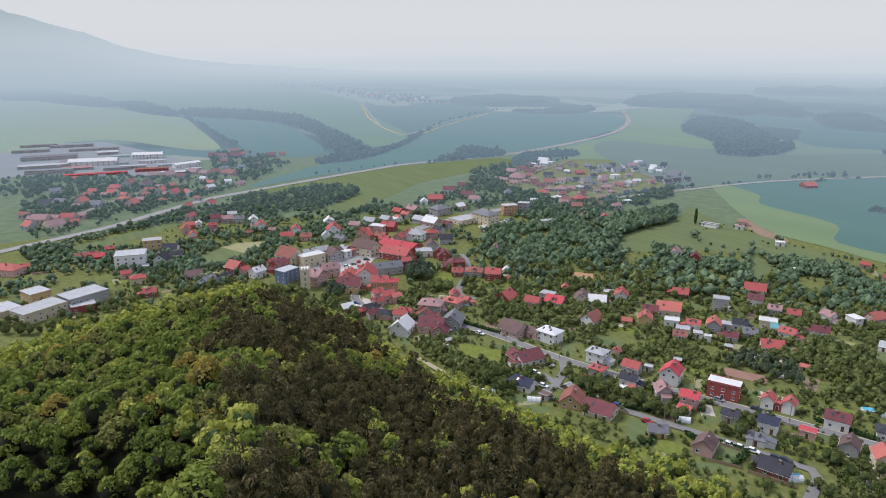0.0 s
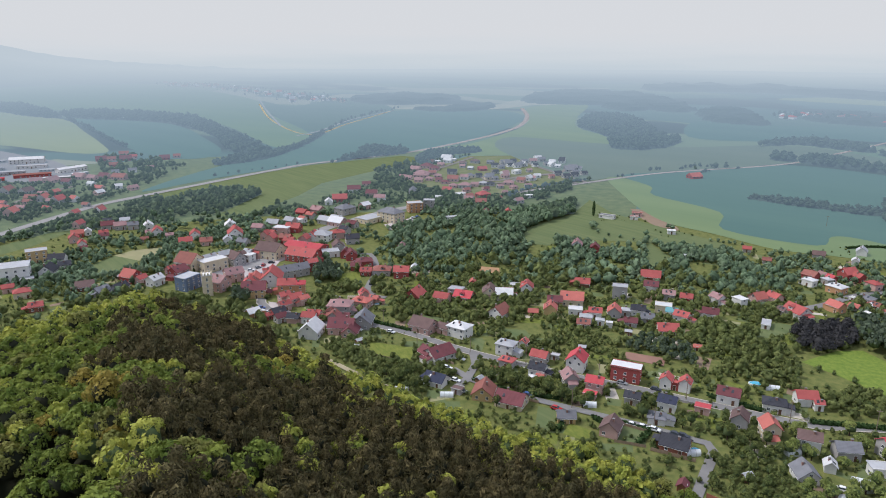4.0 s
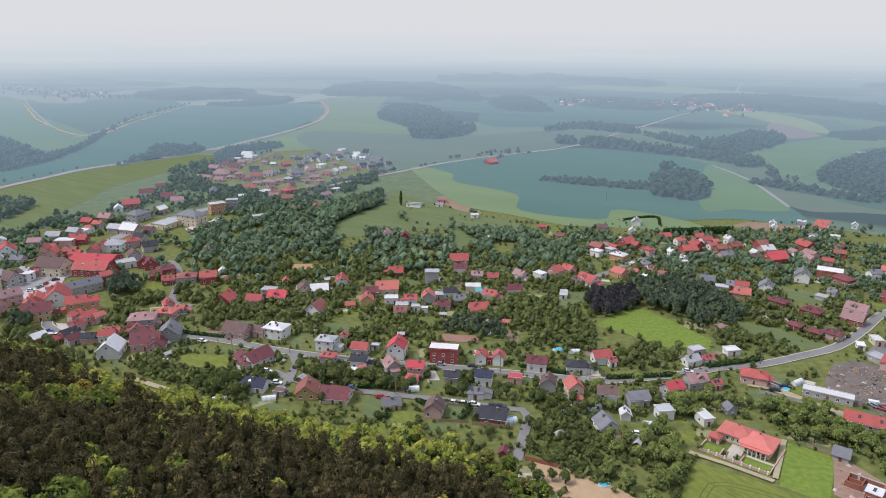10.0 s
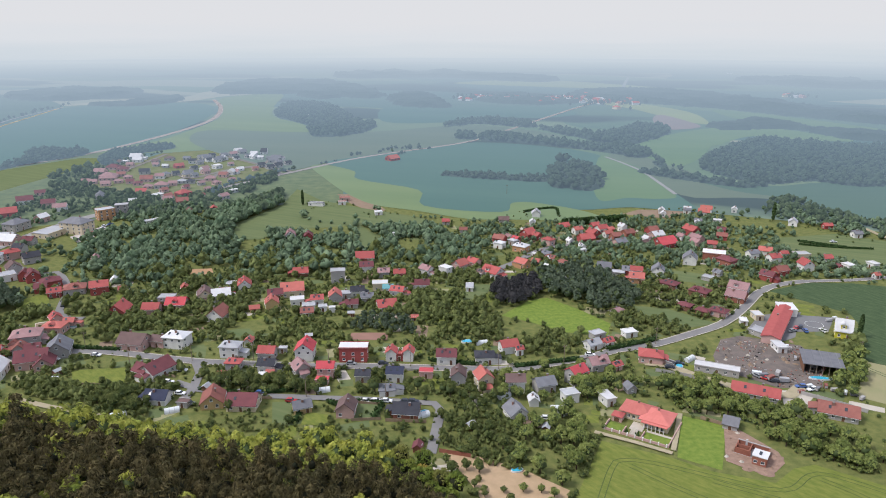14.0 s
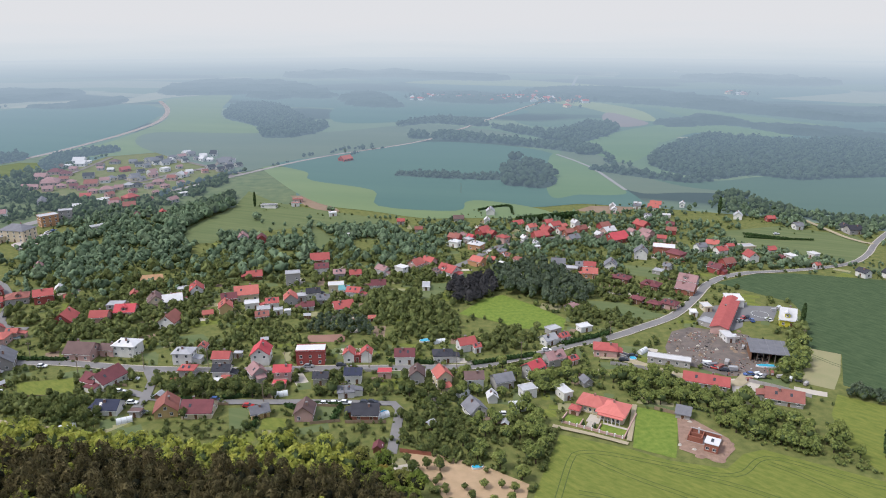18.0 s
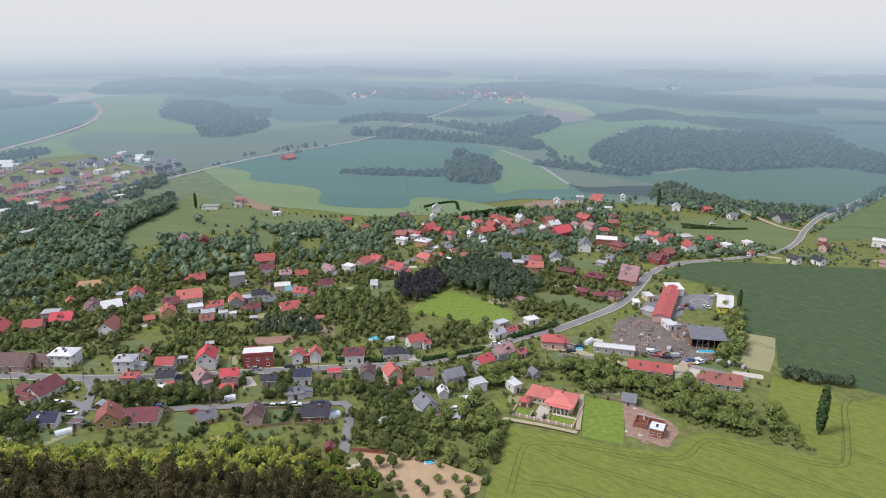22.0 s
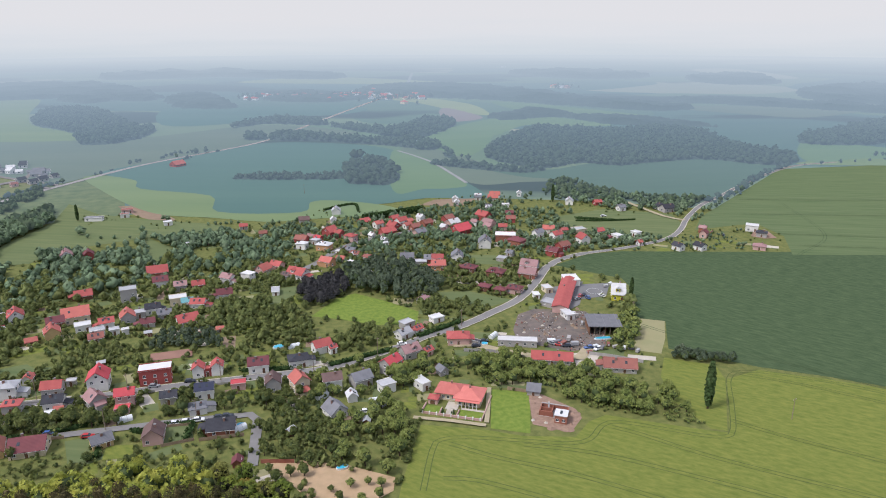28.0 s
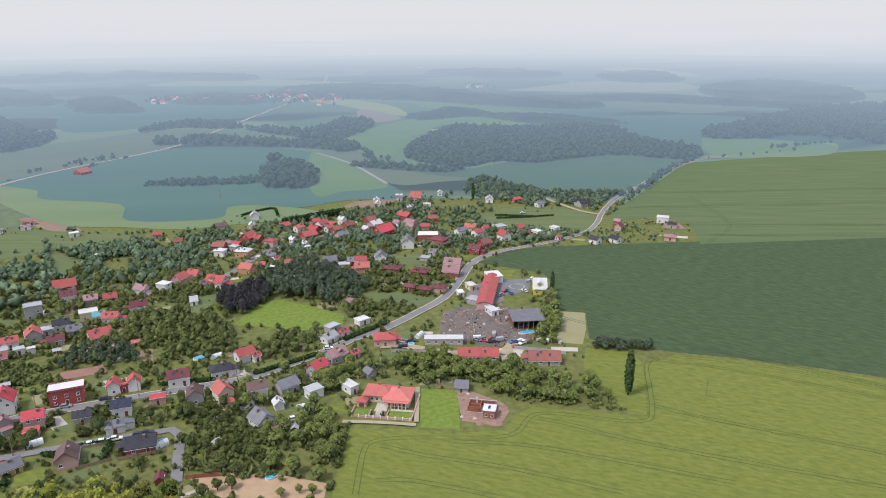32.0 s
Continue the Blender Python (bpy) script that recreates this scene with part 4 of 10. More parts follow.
road('north_lane', 5, [(-533.9, 305.2), (-546.8, 327.4), (-560.8, 356.9), (-569.8, 388.0), (-581.9, 417.8), (-588.1, 461.9)])
road('field_road', 5.5, [(-195.3, 592.1), (-143.9, 670.4), (-74.4, 767.9), (40.8, 876.4), (106.0, 992.0), (274.7, 1322.9), (393.1, 1533.6)])
road('hill_lane', 5, [(32.7, 374.9), (49.3, 392.3), (61.8, 410.1), (78.3, 424.5), (101.6, 431.9), (135.4, 447.5)])
road('estate_lane', 5, [(-229.7, 771.2), (-178.8, 717.3), (-140.0, 679.4)])
road('estate_road', 5, [(-247.6, 667.9), (-228.1, 648.1), (-205.2, 689.9), (-178.8, 717.3)])
road('field_track', 3.5, [(-1048.5, 1335.9), (-796.2, 1047.6), (-612.0, 894.3), (-639.0, 1053.4), (-686.9, 1314.9)])
road('yard_track', 5, [(87.7, 259.1), (96.2, 256.6), (102.8, 249.1), (116.0, 237.6), (134.4, 231.0), (141.9, 237.5)])
road('upper_track', 3.5, [(304.4, 465.7), (306.1, 418.9), (313.8, 404.8)])
road('orchard_path', 2.5, [(-153.0, 230.8), (-139.8, 225.8), (-125.5, 221.8), (-113.2, 217.1), (-106.2, 214.8)])
road('estate_street', 4.5, [(-310.1, 638.8), (-305.3, 713.3), (-301.4, 786.4)])
road('estate_crescent', 4.5, [(-239.2, 639.0), (-211.9, 643.7), (-205.9, 681.9), (-176.2, 707.0), (-146.1, 667.0)])
road('estate_close', 4, [(-176.2, 707.0), (-177.7, 782.0)])

road('villa_path', 1.9, [(55.1, 206.9), (67.1, 200.5), (77.6, 193.9)])
road('villa_side_path', 1.7, [(78.4, 195.5), (82.4, 204.4), (88.5, 218.5)])

# ---- fields and plots ----
field('wheat_field', 'crop_fresh', [(29.7, 143.2), (42.3, 173.1), (56.5, 202.0), (77.0, 191.6), (87.5, 184.2), (104.0, 178.4), (113.1, 185.6), (120.9, 187.6), (132.5, 179.4), (149.6, 167.5), (155.0, 164.3), (180.1, 196.4), (197.2, 198.9), (217.2, 184.2), (239.4, 164.5), (274.3, 128.9), (181.0, 75.1)], 0.06, 'fresh green wheat field with tractor tracks')
field('barley_field', 'crop_deep', [(178.8, 343.0), (207.3, 355.8), (231.2, 354.4), (351.6, 312.2), (502.1, 260.3), (276.2, 130.0), (241.1, 165.8), (218.8, 185.8), (199.1, 201.0), (174.6, 226.8), (191.1, 252.7), (179.3, 261.0), (200.5, 297.3), (203.8, 311.1)], 0.05, 'dark green barley field beside the farm')
field('poplar_meadow', 'crop_fresh', [(167.9, 220.3), (183.3, 207.4), (179.5, 196.6), (155.0, 165.5), (150.7, 168.3), (149.7, 189.4), (156.8, 206.7)], 0.05, 'bright rough meadow beside the poplar')
field('stubble_plot', 'crop_dry', [(180.2, 259.9), (190.8, 252.8), (179.8, 236.5), (168.8, 223.6), (159.5, 230.3)], 0.09, 'dry straw-coloured plot beside the barley')
field('rye_field', 'crop_rye', [(304.8, 381.3), (332.2, 410.1), (524.3, 540.6), (735.0, 514.3), (883.5, 480.3), (496.4, 257.0), (325.7, 315.4), (351.0, 349.6), (356.2, 381.1), (341.3, 382.3)], 0.05, 'light green striped field')
field('meadow', 'crop_light', [(233.2, 444.1), (278.1, 453.4), (315.5, 423.2), (305.0, 394.7), (274.4, 369.3), (233.2, 401.4), (219.9, 418.5)], 0.05, 'mown green meadow behind the village')
field('village_meadow', 'lawn_bright', [(33.1, 310.6), (47.8, 329.1), (58.7, 334.6), (71.7, 319.1), (83.8, 300.1), (79.4, 287.3), (60.8, 290.5), (44.5, 303.6)], 0.05, 'bright green meadow below the copse')
field('strip_meadow', 'crop_light', [(92.8, 325.0), (116.4, 318.9), (134.1, 299.9), (119.3, 295.3), (100.0, 310.3)], 0.05, 'narrow pale meadow')
field('garden_meadow', 'crop_light', [(134.5, 379.3), (160.8, 367.4), (150.8, 353.6), (132.9, 360.1)], 0.05, 'small meadow between houses')
field('plot_lawn', 'lawn_bright', [(88.8, 217.6), (101.9, 210.8), (90.3, 184.9), (78.6, 192.1)], 0.07, 'bright green lawn beside the villa')
field('ploughed_plot', 'soil_dark', [(-81.5, 579.1), (-62.2, 579.0), (-36.9, 524.6), (-40.0, 506.9), (-65.5, 543.8)], 0.09, 'ploughed brown plot')
field('brown_plot', 'soil_dark', [(144.0, 509.0), (160.9, 523.1), (199.0, 519.2), (173.8, 495.3)], 0.09, 'ploughed reddish brown plot')
field('valley_field', 'crop_light', [(-499.4, 459.9), (-482.9, 537.7), (-450.7, 656.3), (-388.1, 761.9), (-349.0, 760.0), (-360.4, 680.9), (-377.9, 570.2), (-364.7, 512.7), (-357.6, 423.7), (-380.0, 421.7), (-399.3, 506.5), (-454.0, 505.1), (-461.7, 452.0)], 0.05, 'green meadow beside the highway')
field('dry_lawn', 'crop_dry', [(-364.0, 307.7), (-362.8, 321.5), (-350.3, 335.6), (-336.0, 316.3), (-340.7, 305.9)], 0.06, 'dry straw-coloured garden plot')
field('park_lawn', 'crop_light', [(-361.0, 286.6), (-364.0, 307.7), (-340.7, 305.9), (-329.7, 286.5), (-335.6, 269.7)], 0.05, 'pale grass plot')
field('allotment_lawn', 'crop_light', [(-454.2, 254.9), (-453.1, 289.3), (-452.9, 331.5), (-442.5, 343.9), (-432.2, 301.5), (-432.9, 267.4), (-436.4, 249.9)], 0.05, 'grass strip beside the highway')
field('town_square', 'paving', [(-273.4, 316.7), (-271.9, 331.5), (-267.1, 355.1), (-257.0, 347.5), (-261.3, 323.8), (-238.1, 299.7), (-246.5, 294.8)], 0.12, 'grey paved town square')
field('market_pavement', 'paving', [(-283.7, 297.5), (-279.5, 315.9), (-275.8, 333.5), (-272.0, 361.6), (-270.3, 369.0), (-263.2, 357.3), (-260.6, 343.9), (-253.7, 328.3), (-238.1, 300.9), (-240.6, 298.3), (-257.9, 315.2), (-267.4, 309.6), (-271.8, 294.4)], 0.1, 'pale paved market place')
field('lower_square', 'paving', [(-221.2, 279.1), (-213.8, 279.4), (-201.2, 271.3), (-199.9, 264.7), (-209.2, 266.5)], 0.1, 'pale paved yard')
field('factory_yard', 'distance_yard', [(-1094.3, 449.0), (-1018.8, 526.7), (-945.6, 605.1), (-742.5, 561.7), (-611.1, 506.4), (-635.1, 464.3), (-742.2, 413.1), (-801.0, 322.6)], 0.05, 'grey concrete factory yard')
field('estate_ground', 'estate_earth', [(-310.6, 620.9), (-321.0, 675.4), (-320.5, 733.5), (-309.9, 793.8), (-261.3, 820.3), (-199.9, 803.7), (-165.2, 764.0), (-155.9, 703.7), (-165.5, 663.7), (-178.5, 626.7), (-196.9, 596.9), (-213.1, 567.2), (-249.0, 577.9), (-285.1, 597.4)], 0.04, 'dusty ground of a new housing estate')
field('hamlet_plot', 'soil_rubble', [(330.0, 356.0), (339.0, 365.0), (350.0, 364.0), (343.0, 347.0), (334.0, 349.0)], 0.12, 'bare brown building plot beside the new houses')
field('farm_yard', 'yard_soil', [(128.4, 281.7), (138.7, 285.8), (143.0, 284.0), (161.2, 275.1), (160.8, 256.3), (150.6, 237.4), (133.3, 237.5), (122.5, 247.6), (116.0, 254.0), (119.0, 265.9)], 0.06, 'bare grey-brown farm yard')
field('sports_court', 'asphalt_yard', [(176.3, 309.9), (193.4, 306.4), (181.7, 290.0), (163.7, 290.0)], 0.08, 'grey asphalt practice yard')
field('barn_apron', 'asphalt_yard', [(158.6, 310.0), (180.9, 313.5), (163.2, 283.9), (152.8, 278.0), (143.2, 290.1)], 0.06, 'grey asphalt apron round the barn')
field('chalk_yard', 'gravel_pale', [(133.3, 235.3), (140.8, 235.3), (143.9, 231.0), (132.4, 218.9), (128.3, 222.8)], 0.08, 'pale gravel yard')
field('building_plot', 'soil_rubble', [(100.8, 209.7), (105.5, 207.9), (112.6, 194.5), (111.8, 188.4), (103.6, 181.1), (93.4, 189.9)], 0.08, 'reddish excavated building plot')
field('orchard_soil', 'soil_orchard', [(2.4, 196.5), (10.6, 195.3), (27.9, 186.2), (40.6, 175.5), (38.5, 169.3), (26.2, 163.8), (15.2, 168.0), (11.2, 179.3)], 0.1, 'orange bare soil under the young orchard')
field('sports_pitch', 'soil_pitch', [(-37.2, 290.9), (-20.4, 290.9), (-20.4, 282.9), (-37.7, 283.6)], 0.08, 'red clay tennis court')
field('hill_lawn', 'crop_light', [(-143.1, 478.4), (-113.8, 558.2), (-99.3, 528.8), (-98.6, 478.1), (-114.4, 442.4), (-133.2, 442.5)], 0.05, 'green clearing above the gardens')
field('hill_pasture', 'crop_light', [(-119.1, 501.3), (-120.0, 553.6), (-119.4, 600.0), (-91.4, 556.0), (-59.2, 531.9), (-4.9, 497.1), (-9.1, 478.9), (-31.9, 474.9), (-53.7, 478.5), (-86.7, 469.3), (-102.9, 472.8)], 0.055, 'rough green pasture with single trees')
field('clearing', 'soil_orange', [(-141.8, 380.9), (-128.3, 382.9), (-123.2, 369.0), (-134.4, 361.5)], 0.08, 'bare earth clearing')
field('market_yard', 'paving', [(-243.4, 449.2), (-233.5, 477.3), (-221.9, 468.0), (-231.7, 435.8)], 0.1, 'grey car park')
field('garden_lawn', 'crop_fresh', [(-146.0, 255.0), (-124.0, 257.4), (-120.2, 243.0), (-140.1, 243.0)], 0.06, 'mown garden lawn')
field('garden_lawn', 'crop_light', [(-59.6, 228.8), (-51.2, 228.8), (-50.5, 214.6), (-56.3, 213.9)], 0.06, 'mown garden lawn')
field('garden_lawn', 'crop_light', [(-28.2, 228.7), (-18.7, 228.6), (-19.0, 217.5), (-28.8, 215.7)], 0.06, 'mown garden lawn')
field('garden_lawn', 'crop_fresh', [(-45.8, 221.5), (-37.3, 219.5), (-37.2, 212.0), (-46.3, 213.1)], 0.06, 'mown garden lawn')
field('garden_lawn', 'crop_light', [(46.0, 233.5), (50.9, 231.3), (48.0, 221.1), (43.9, 221.2)], 0.06, 'mown garden lawn')
field('garden_lawn', 'crop_light', [(-139.4, 294.6), (-126.3, 294.5), (-126.5, 288.2), (-136.3, 287.0)], 0.06, 'mown garden lawn')
field('garden_lawn', 'crop_fresh', [(120.6, 233.2), (122.7, 233.2), (121.7, 231.1), (119.6, 231.1)], 0.06, 'mown garden lawn')
field('garden_lawn', 'crop_light', [(-95.0, 294.4), (-85.0, 296.3), (-77.1, 285.0), (-92.3, 285.0)], 0.06, 'mown garden lawn')
field('garden_lawn', 'crop_light', [(23.4, 354.3), (32.6, 354.3), (28.5, 341.3), (15.9, 325.4), (15.2, 341.4)], 0.06, 'mown garden lawn')
field('garden_lawn', 'crop_fresh', [(-211.5, 334.4), (-201.1, 342.5), (-188.7, 318.9), (-200.7, 315.3)], 0.06, 'mown garden lawn')
field('garden_lawn', 'crop_light', [(-56.4, 462.9), (-52.0, 477.8), (-31.5, 441.9), (-37.5, 422.7), (-52.0, 422.8)], 0.06, 'mown garden lawn')
field('garden_lawn', 'crop_light', [(-34.9, 493.5), (-9.8, 485.3), (-9.5, 469.9), (-33.4, 470.1)], 0.06, 'mown garden lawn')

# ---- village houses: x, y, turn, length, depth, storeys, shape, roof, wall ----
# x, y, turn, length, depth, storeys, shape, roof, wall
house(-101.9, 230.2, -7, 7.6, 5.9, 1, 'g', 'slate_navy', 'render_white')
house(-81.0, 228.1, 100, 8.0, 7.0, 1, 'f', 'tile_rust', 'render_ochre')
house(-69.2, 226.3, -3, 9.6, 7.5, 1, 'g', 'tile_maroon', 'render_cream')
house(-47.5, 222.7, 21, 5.7, 4.5, 1, 'g', 'slate_grey', 'render_ochre')
house(-31.1, 220.6, 86, 6.4, 5.6, 1.3, 'f', 'tile_brown', 'render_pink')
house(-9.4, 219.4, -7, 8.1, 6.4, 1, 'g', 'tile_dark', 'brick_wall')
house(-91.2, 226.3, -7, 3.9, 2.9, 0.8, 'x', 'tile_brown', 'render_grey')
house(-5.1, 197.3, 83, 3.2, 2.8, 0.7, 'f', 'tile_maroon', 'brick_wall')
house(-80.9, 256.4, -6, 5.4, 4.2, 1.3, 'h', 'tile_red', 'render_grey')
house(-83.8, 249.1, 6, 2.8, 2.2, 0.7, 'g', 'tile_red', 'render_grey')
house(-66.8, 253.7, -5, 6.0, 4.7, 1.5, 'g', 'tile_dark', 'render_white')
house(-67.5, 247.1, -3, 2.8, 2.1, 0.8, 'x', 'sheet_white', 'render_white')
house(-64.7, 249.5, -5, 2.8, 2.2, 0.8, 'g', 'tile_orange', 'render_grey')
house(-53.2, 252.0, 119, 5.9, 5.2, 1.3, 'f', 'tile_pink', 'render_grey')
house(-42.5, 248.8, -1, 5.8, 4.5, 2, 'g', 'tile_bright', 'render_pink')
house(-43.2, 243.2, -4, 4.7, 3.5, 0.8, 'x', 'tile_bright', 'render_pink')
house(-27.5, 245.6, -4, 5.0, 3.9, 1.3, 'g', 'tile_dark', 'render_grey')
house(-15.0, 245.9, -4, 5.7, 4.5, 1.6, 'g', 'slate_navy', 'render_white')
house(-2.8, 248.6, -4, 4.7, 3.5, 1, 'x', 'tile_bright', 'render_pink')
house(9.9, 243.7, 86, 5.7, 4.9, 1.6, 'f', 'tile_brown', 'render_grey')
house(19.4, 239.9, 105, 6.0, 5.2, 2, 'f', 'tile_orange', 'render_cream')
house(31.3, 237.0, -0, 6.3, 4.9, 2, 'g', 'tile_brown', 'render_white')
house(42.4, 237.1, 16, 6.7, 5.2, 1.4, 'g', 'slate_grey', 'render_grey')
house(36.9, 226.2, 90, 3.5, 3.0, 1, 'f', 'sheet_white', 'render_white')
house(29.4, 218.0, 108, 6.7, 5.9, 1, 'f', 'slate_grey', 'render_white')
house(50.7, 228.8, 16, 5.2, 3.9, 1.4, 'x', 'sheet_grey', 'render_white')
house(56.0, 243.6, 36, 6.5, 5.1, 2, 'g', 'tile_bright', 'render_grey')
house(66.7, 254.6, 19, 7.1, 5.6, 1.4, 'g', 'tile_pink', 'render_grey')
house(74.2, 253.7, 27, 3.8, 3.0, 1, 'g', 'tile_red', 'render_pink')
house(64.2, 227.1, 19, 3.4, 5.5, 1.2, 'x', 'sheet_white', 'render_white')
house(75.0, 235.5, 103, 4.1, 3.6, 0.8, 'f', 'slate_grey', 'render_grey')
house(-111.6, 278.6, -12, 8.8, 6.8, 2, 'h', 'sheet_white', 'render_white')
house(-129.6, 277.6, -12, 10.6, 8.3, 1.3, 'g', 'tile_brown', 'render_pink')
house(-119.2, 278.4, -15, 5.5, 4.3, 1.3, 'g', 'tile_brown', 'render_pink')
house(-110.5, 252.0, 61, 10.1, 7.9, 1.2, 'g', 'tile_maroon', 'render_white')
house(-115.1, 250.5, 151, 5.8, 5.1, 1.2, 'f', 'tile_maroon', 'render_white')
house(-177.8, 280.9, 18, 10.5, 8.2, 2, 'h', 'tile_pink', 'render_grey')
house(-172.4, 293.4, 0, 8.4, 6.5, 1.4, 'h', 'tile_orange', 'render_pink')
house(-175.1, 270.5, 108, 5.1, 4.5, 1.3, 'f', 'tile_rust', 'render_grey')
house(-164.2, 260.4, 18, 10.7, 8.3, 1.5, 'g', 'tile_maroon', 'render_pink')
house(-158.4, 258.4, 108, 7.3, 6.3, 1, 'f', 'tile_maroon', 'render_pink')
house(-158.7, 270.3, 108, 9.4, 8.2, 1.4, 'f', 'slate_grey', 'render_grey')
house(-175.0, 251.0, 103, 9.3, 8.0, 1.5, 'f', 'sheet_white', 'render_white')
house(-184.9, 263.8, 13, 5.8, 4.5, 1.5, 'g', 'tile_red', 'render_white')
house(-85.4, 268.5, -6, 7.1, 5.6, 2, 'h', 'sheet_grey', 'render_white')
house(-80.6, 278.4, 84, 3.3, 2.9, 1, 'f', 'tile_orange', 'render_white')
house(-69.6, 266.0, -5, 6.2, 4.9, 1.4, 'g', 'tile_red', 'render_grey')
house(-64.2, 271.1, -5, 3.2, 2.4, 0.8, 'x', 'sheet_grey', 'render_grey')
house(-53.7, 266.3, 89, 7.5, 6.5, 2, 'f', 'tile_bright', 'render_white')
house(-17.4, 264.0, 86, 4.3, 3.8, 1.6, 'f', 'tile_red', 'render_white')
house(-10.3, 264.0, 86, 4.3, 3.8, 1.6, 'f', 'tile_red', 'render_white')
house(-14.0, 263.3, -4, 2.8, 2.1, 1.2, 'x', 'tile_red', 'render_red')
house(5.6, 261.5, -4, 7.1, 5.5, 1.5, 'g', 'tile_maroon', 'render_white')
house(21.4, 261.4, -0, 7.1, 5.6, 1.3, 'h', 'tile_dark', 'render_white')
house(32.3, 271.2, 16, 6.6, 5.1, 1.4, 'g', 'tile_red', 'render_white')
house(36.5, 267.9, 16, 2.8, 2.2, 1.2, 'g', 'tile_red', 'render_white')
house(69.1, 273.8, 27, 5.6, 4.4, 1.1, 'g', 'sheet_grey', 'render_white')
house(76.3, 276.5, 27, 4.0, 3.2, 1, 'g', 'tile_red', 'render_white')
house(73.7, 284.6, 27, 5.4, 4.0, 1, 'x', 'sheet_grey', 'render_grey')
house(88.7, 286.5, 17, 5.9, 4.4, 0.9, 'x', 'sheet_white', 'render_white')
house(90.9, 261.6, -17, 8.6, 6.7, 1.3, 'h', 'tile_red', 'render_pink')
house(97.4, 256.6, -48, 2.8, 2.1, 0.7, 'x', 'tile_dark', 'render_grey')
house(-94.7, 443.7, 102, 7.6, 6.6, 1.5, 'f', 'tile_pink', 'render_white')
house(-82.3, 441.5, 101, 6.2, 5.4, 1.4, 'f', 'tile_maroon', 'render_red')
house(-74.7, 370.7, 11, 7.2, 5.6, 1, 'g', 'tile_red', 'timber_wall')
house(-100.3, 348.1, 106, 6.8, 5.9, 1.5, 'f', 'tile_red', 'render_white')
house(-108.5, 352.7, 17, 5.5, 4.1, 0.8, 'x', 'sheet_grey', 'render_white')
house(-116.1, 332.3, 109, 7.7, 6.7, 1.6, 'f', 'tile_brown', 'render_cream')
house(-108.4, 333.2, 18, 8.1, 6.3, 1.5, 'g', 'sheet_white', 'render_white')
house(-107.8, 337.2, 18, 4.4, 3.4, 1.5, 'g', 'tile_red', 'render_white')
house(-102.2, 307.9, 78, 8.2, 7.1, 1.3, 'f', 'tile_rust', 'render_white')
house(-73.4, 340.4, 12, 10.4, 8.1, 1.5, 'g', 'tile_orange', 'render_cream')
house(-81.3, 335.6, 14, 6.6, 5.2, 1.2, 'g', 'tile_maroon', 'brick_wall')
house(-80.0, 321.7, 104, 6.3, 5.5, 1.5, 'f', 'tile_orange', 'render_ochre')
house(-87.6, 317.3, 15, 4.5, 3.5, 0.8, 'g', 'tile_orange', 'render_ochre')
house(-68.4, 326.7, 12, 6.0, 4.5, 1.2, 'x', 'sheet_white', 'render_white')
house(-61.3, 318.2, 11, 5.4, 4.0, 1.2, 'x', 'sheet_grey', 'render_white')
house(-58.4, 326.5, 10, 5.5, 4.3, 1.4, 'g', 'tile_red', 'render_white')
house(-54.2, 317.5, 10, 3.6, 2.7, 1, 'x', 'sheet_grey', 'render_white')
house(-49.9, 331.4, 99, 6.4, 5.5, 1.4, 'f', 'tile_orange', 'render_grey')
house(-61.0, 311.8, 11, 5.3, 4.1, 1, 'g', 'tile_rust', 'render_grey')
house(-49.5, 316.4, 9, 2.8, 2.1, 0.9, 'x', 'sheet_white', 'render_white')
house(-40.5, 322.6, 7, 5.4, 4.2, 1, 'g', 'tile_maroon', 'render_grey')
house(-52.2, 360.2, 8, 6.9, 5.2, 2.6, 'x', 'sheet_grey', 'render_grey')
house(-40.9, 396.9, 6, 9.7, 7.5, 1.2, 'g', 'tile_red', 'brick_wall')
house(-38.1, 377.1, 6, 6.7, 5.2, 1.6, 'g', 'tile_maroon', 'render_white')
house(-39.3, 338.5, 7, 6.1, 4.7, 1.4, 'g', 'tile_dark', 'render_white')
house(-33.6, 330.3, 6, 5.5, 4.3, 1.2, 'g', 'slate_grey', 'render_grey')
house(-45.2, 335.5, 8, 4.7, 3.6, 1.2, 'h', 'sheet_grey', 'render_grey')
house(-28.2, 347.9, 5, 7.2, 5.4, 1.5, 'x', 'sheet_white', 'render_cream')
house(-23.6, 341.9, 4, 4.7, 3.7, 1.4, 'g', 'sheet_teal', 'render_white')
house(-18.3, 338.4, -17, 6.1, 4.7, 1.4, 'g', 'tile_red', 'render_white')
house(-12.8, 333.1, 2, 3.2, 2.5, 0.8, 'g', 'tile_brown', 'render_grey')
house(-23.1, 320.2, 16, 8.4, 6.6, 1, 'g', 'tile_red', 'render_white')
house(-27.7, 367.9, 4, 5.5, 4.3, 1.4, 'g', 'tile_pink', 'render_grey')
house(-18.7, 366.0, 3, 5.5, 4.3, 1.4, 'g', 'tile_red', 'render_red')
house(-8.7, 305.8, 2, 3.0, 2.3, 0.7, 'g', 'tile_orange', 'render_grey')
house(-5.8, 348.6, 1, 6.7, 5.2, 1.3, 'g', 'tile_maroon', 'render_white')
house(-3.5, 371.8, -44, 6.1, 4.7, 1.5, 'g', 'tile_pink', 'render_white')
house(7.1, 371.5, -44, 5.6, 4.2, 1.8, 'x', 'sheet_white', 'render_white')
house(15.8, 380.5, 46, 6.5, 5.7, 1.4, 'f', 'tile_orange', 'render_pink')
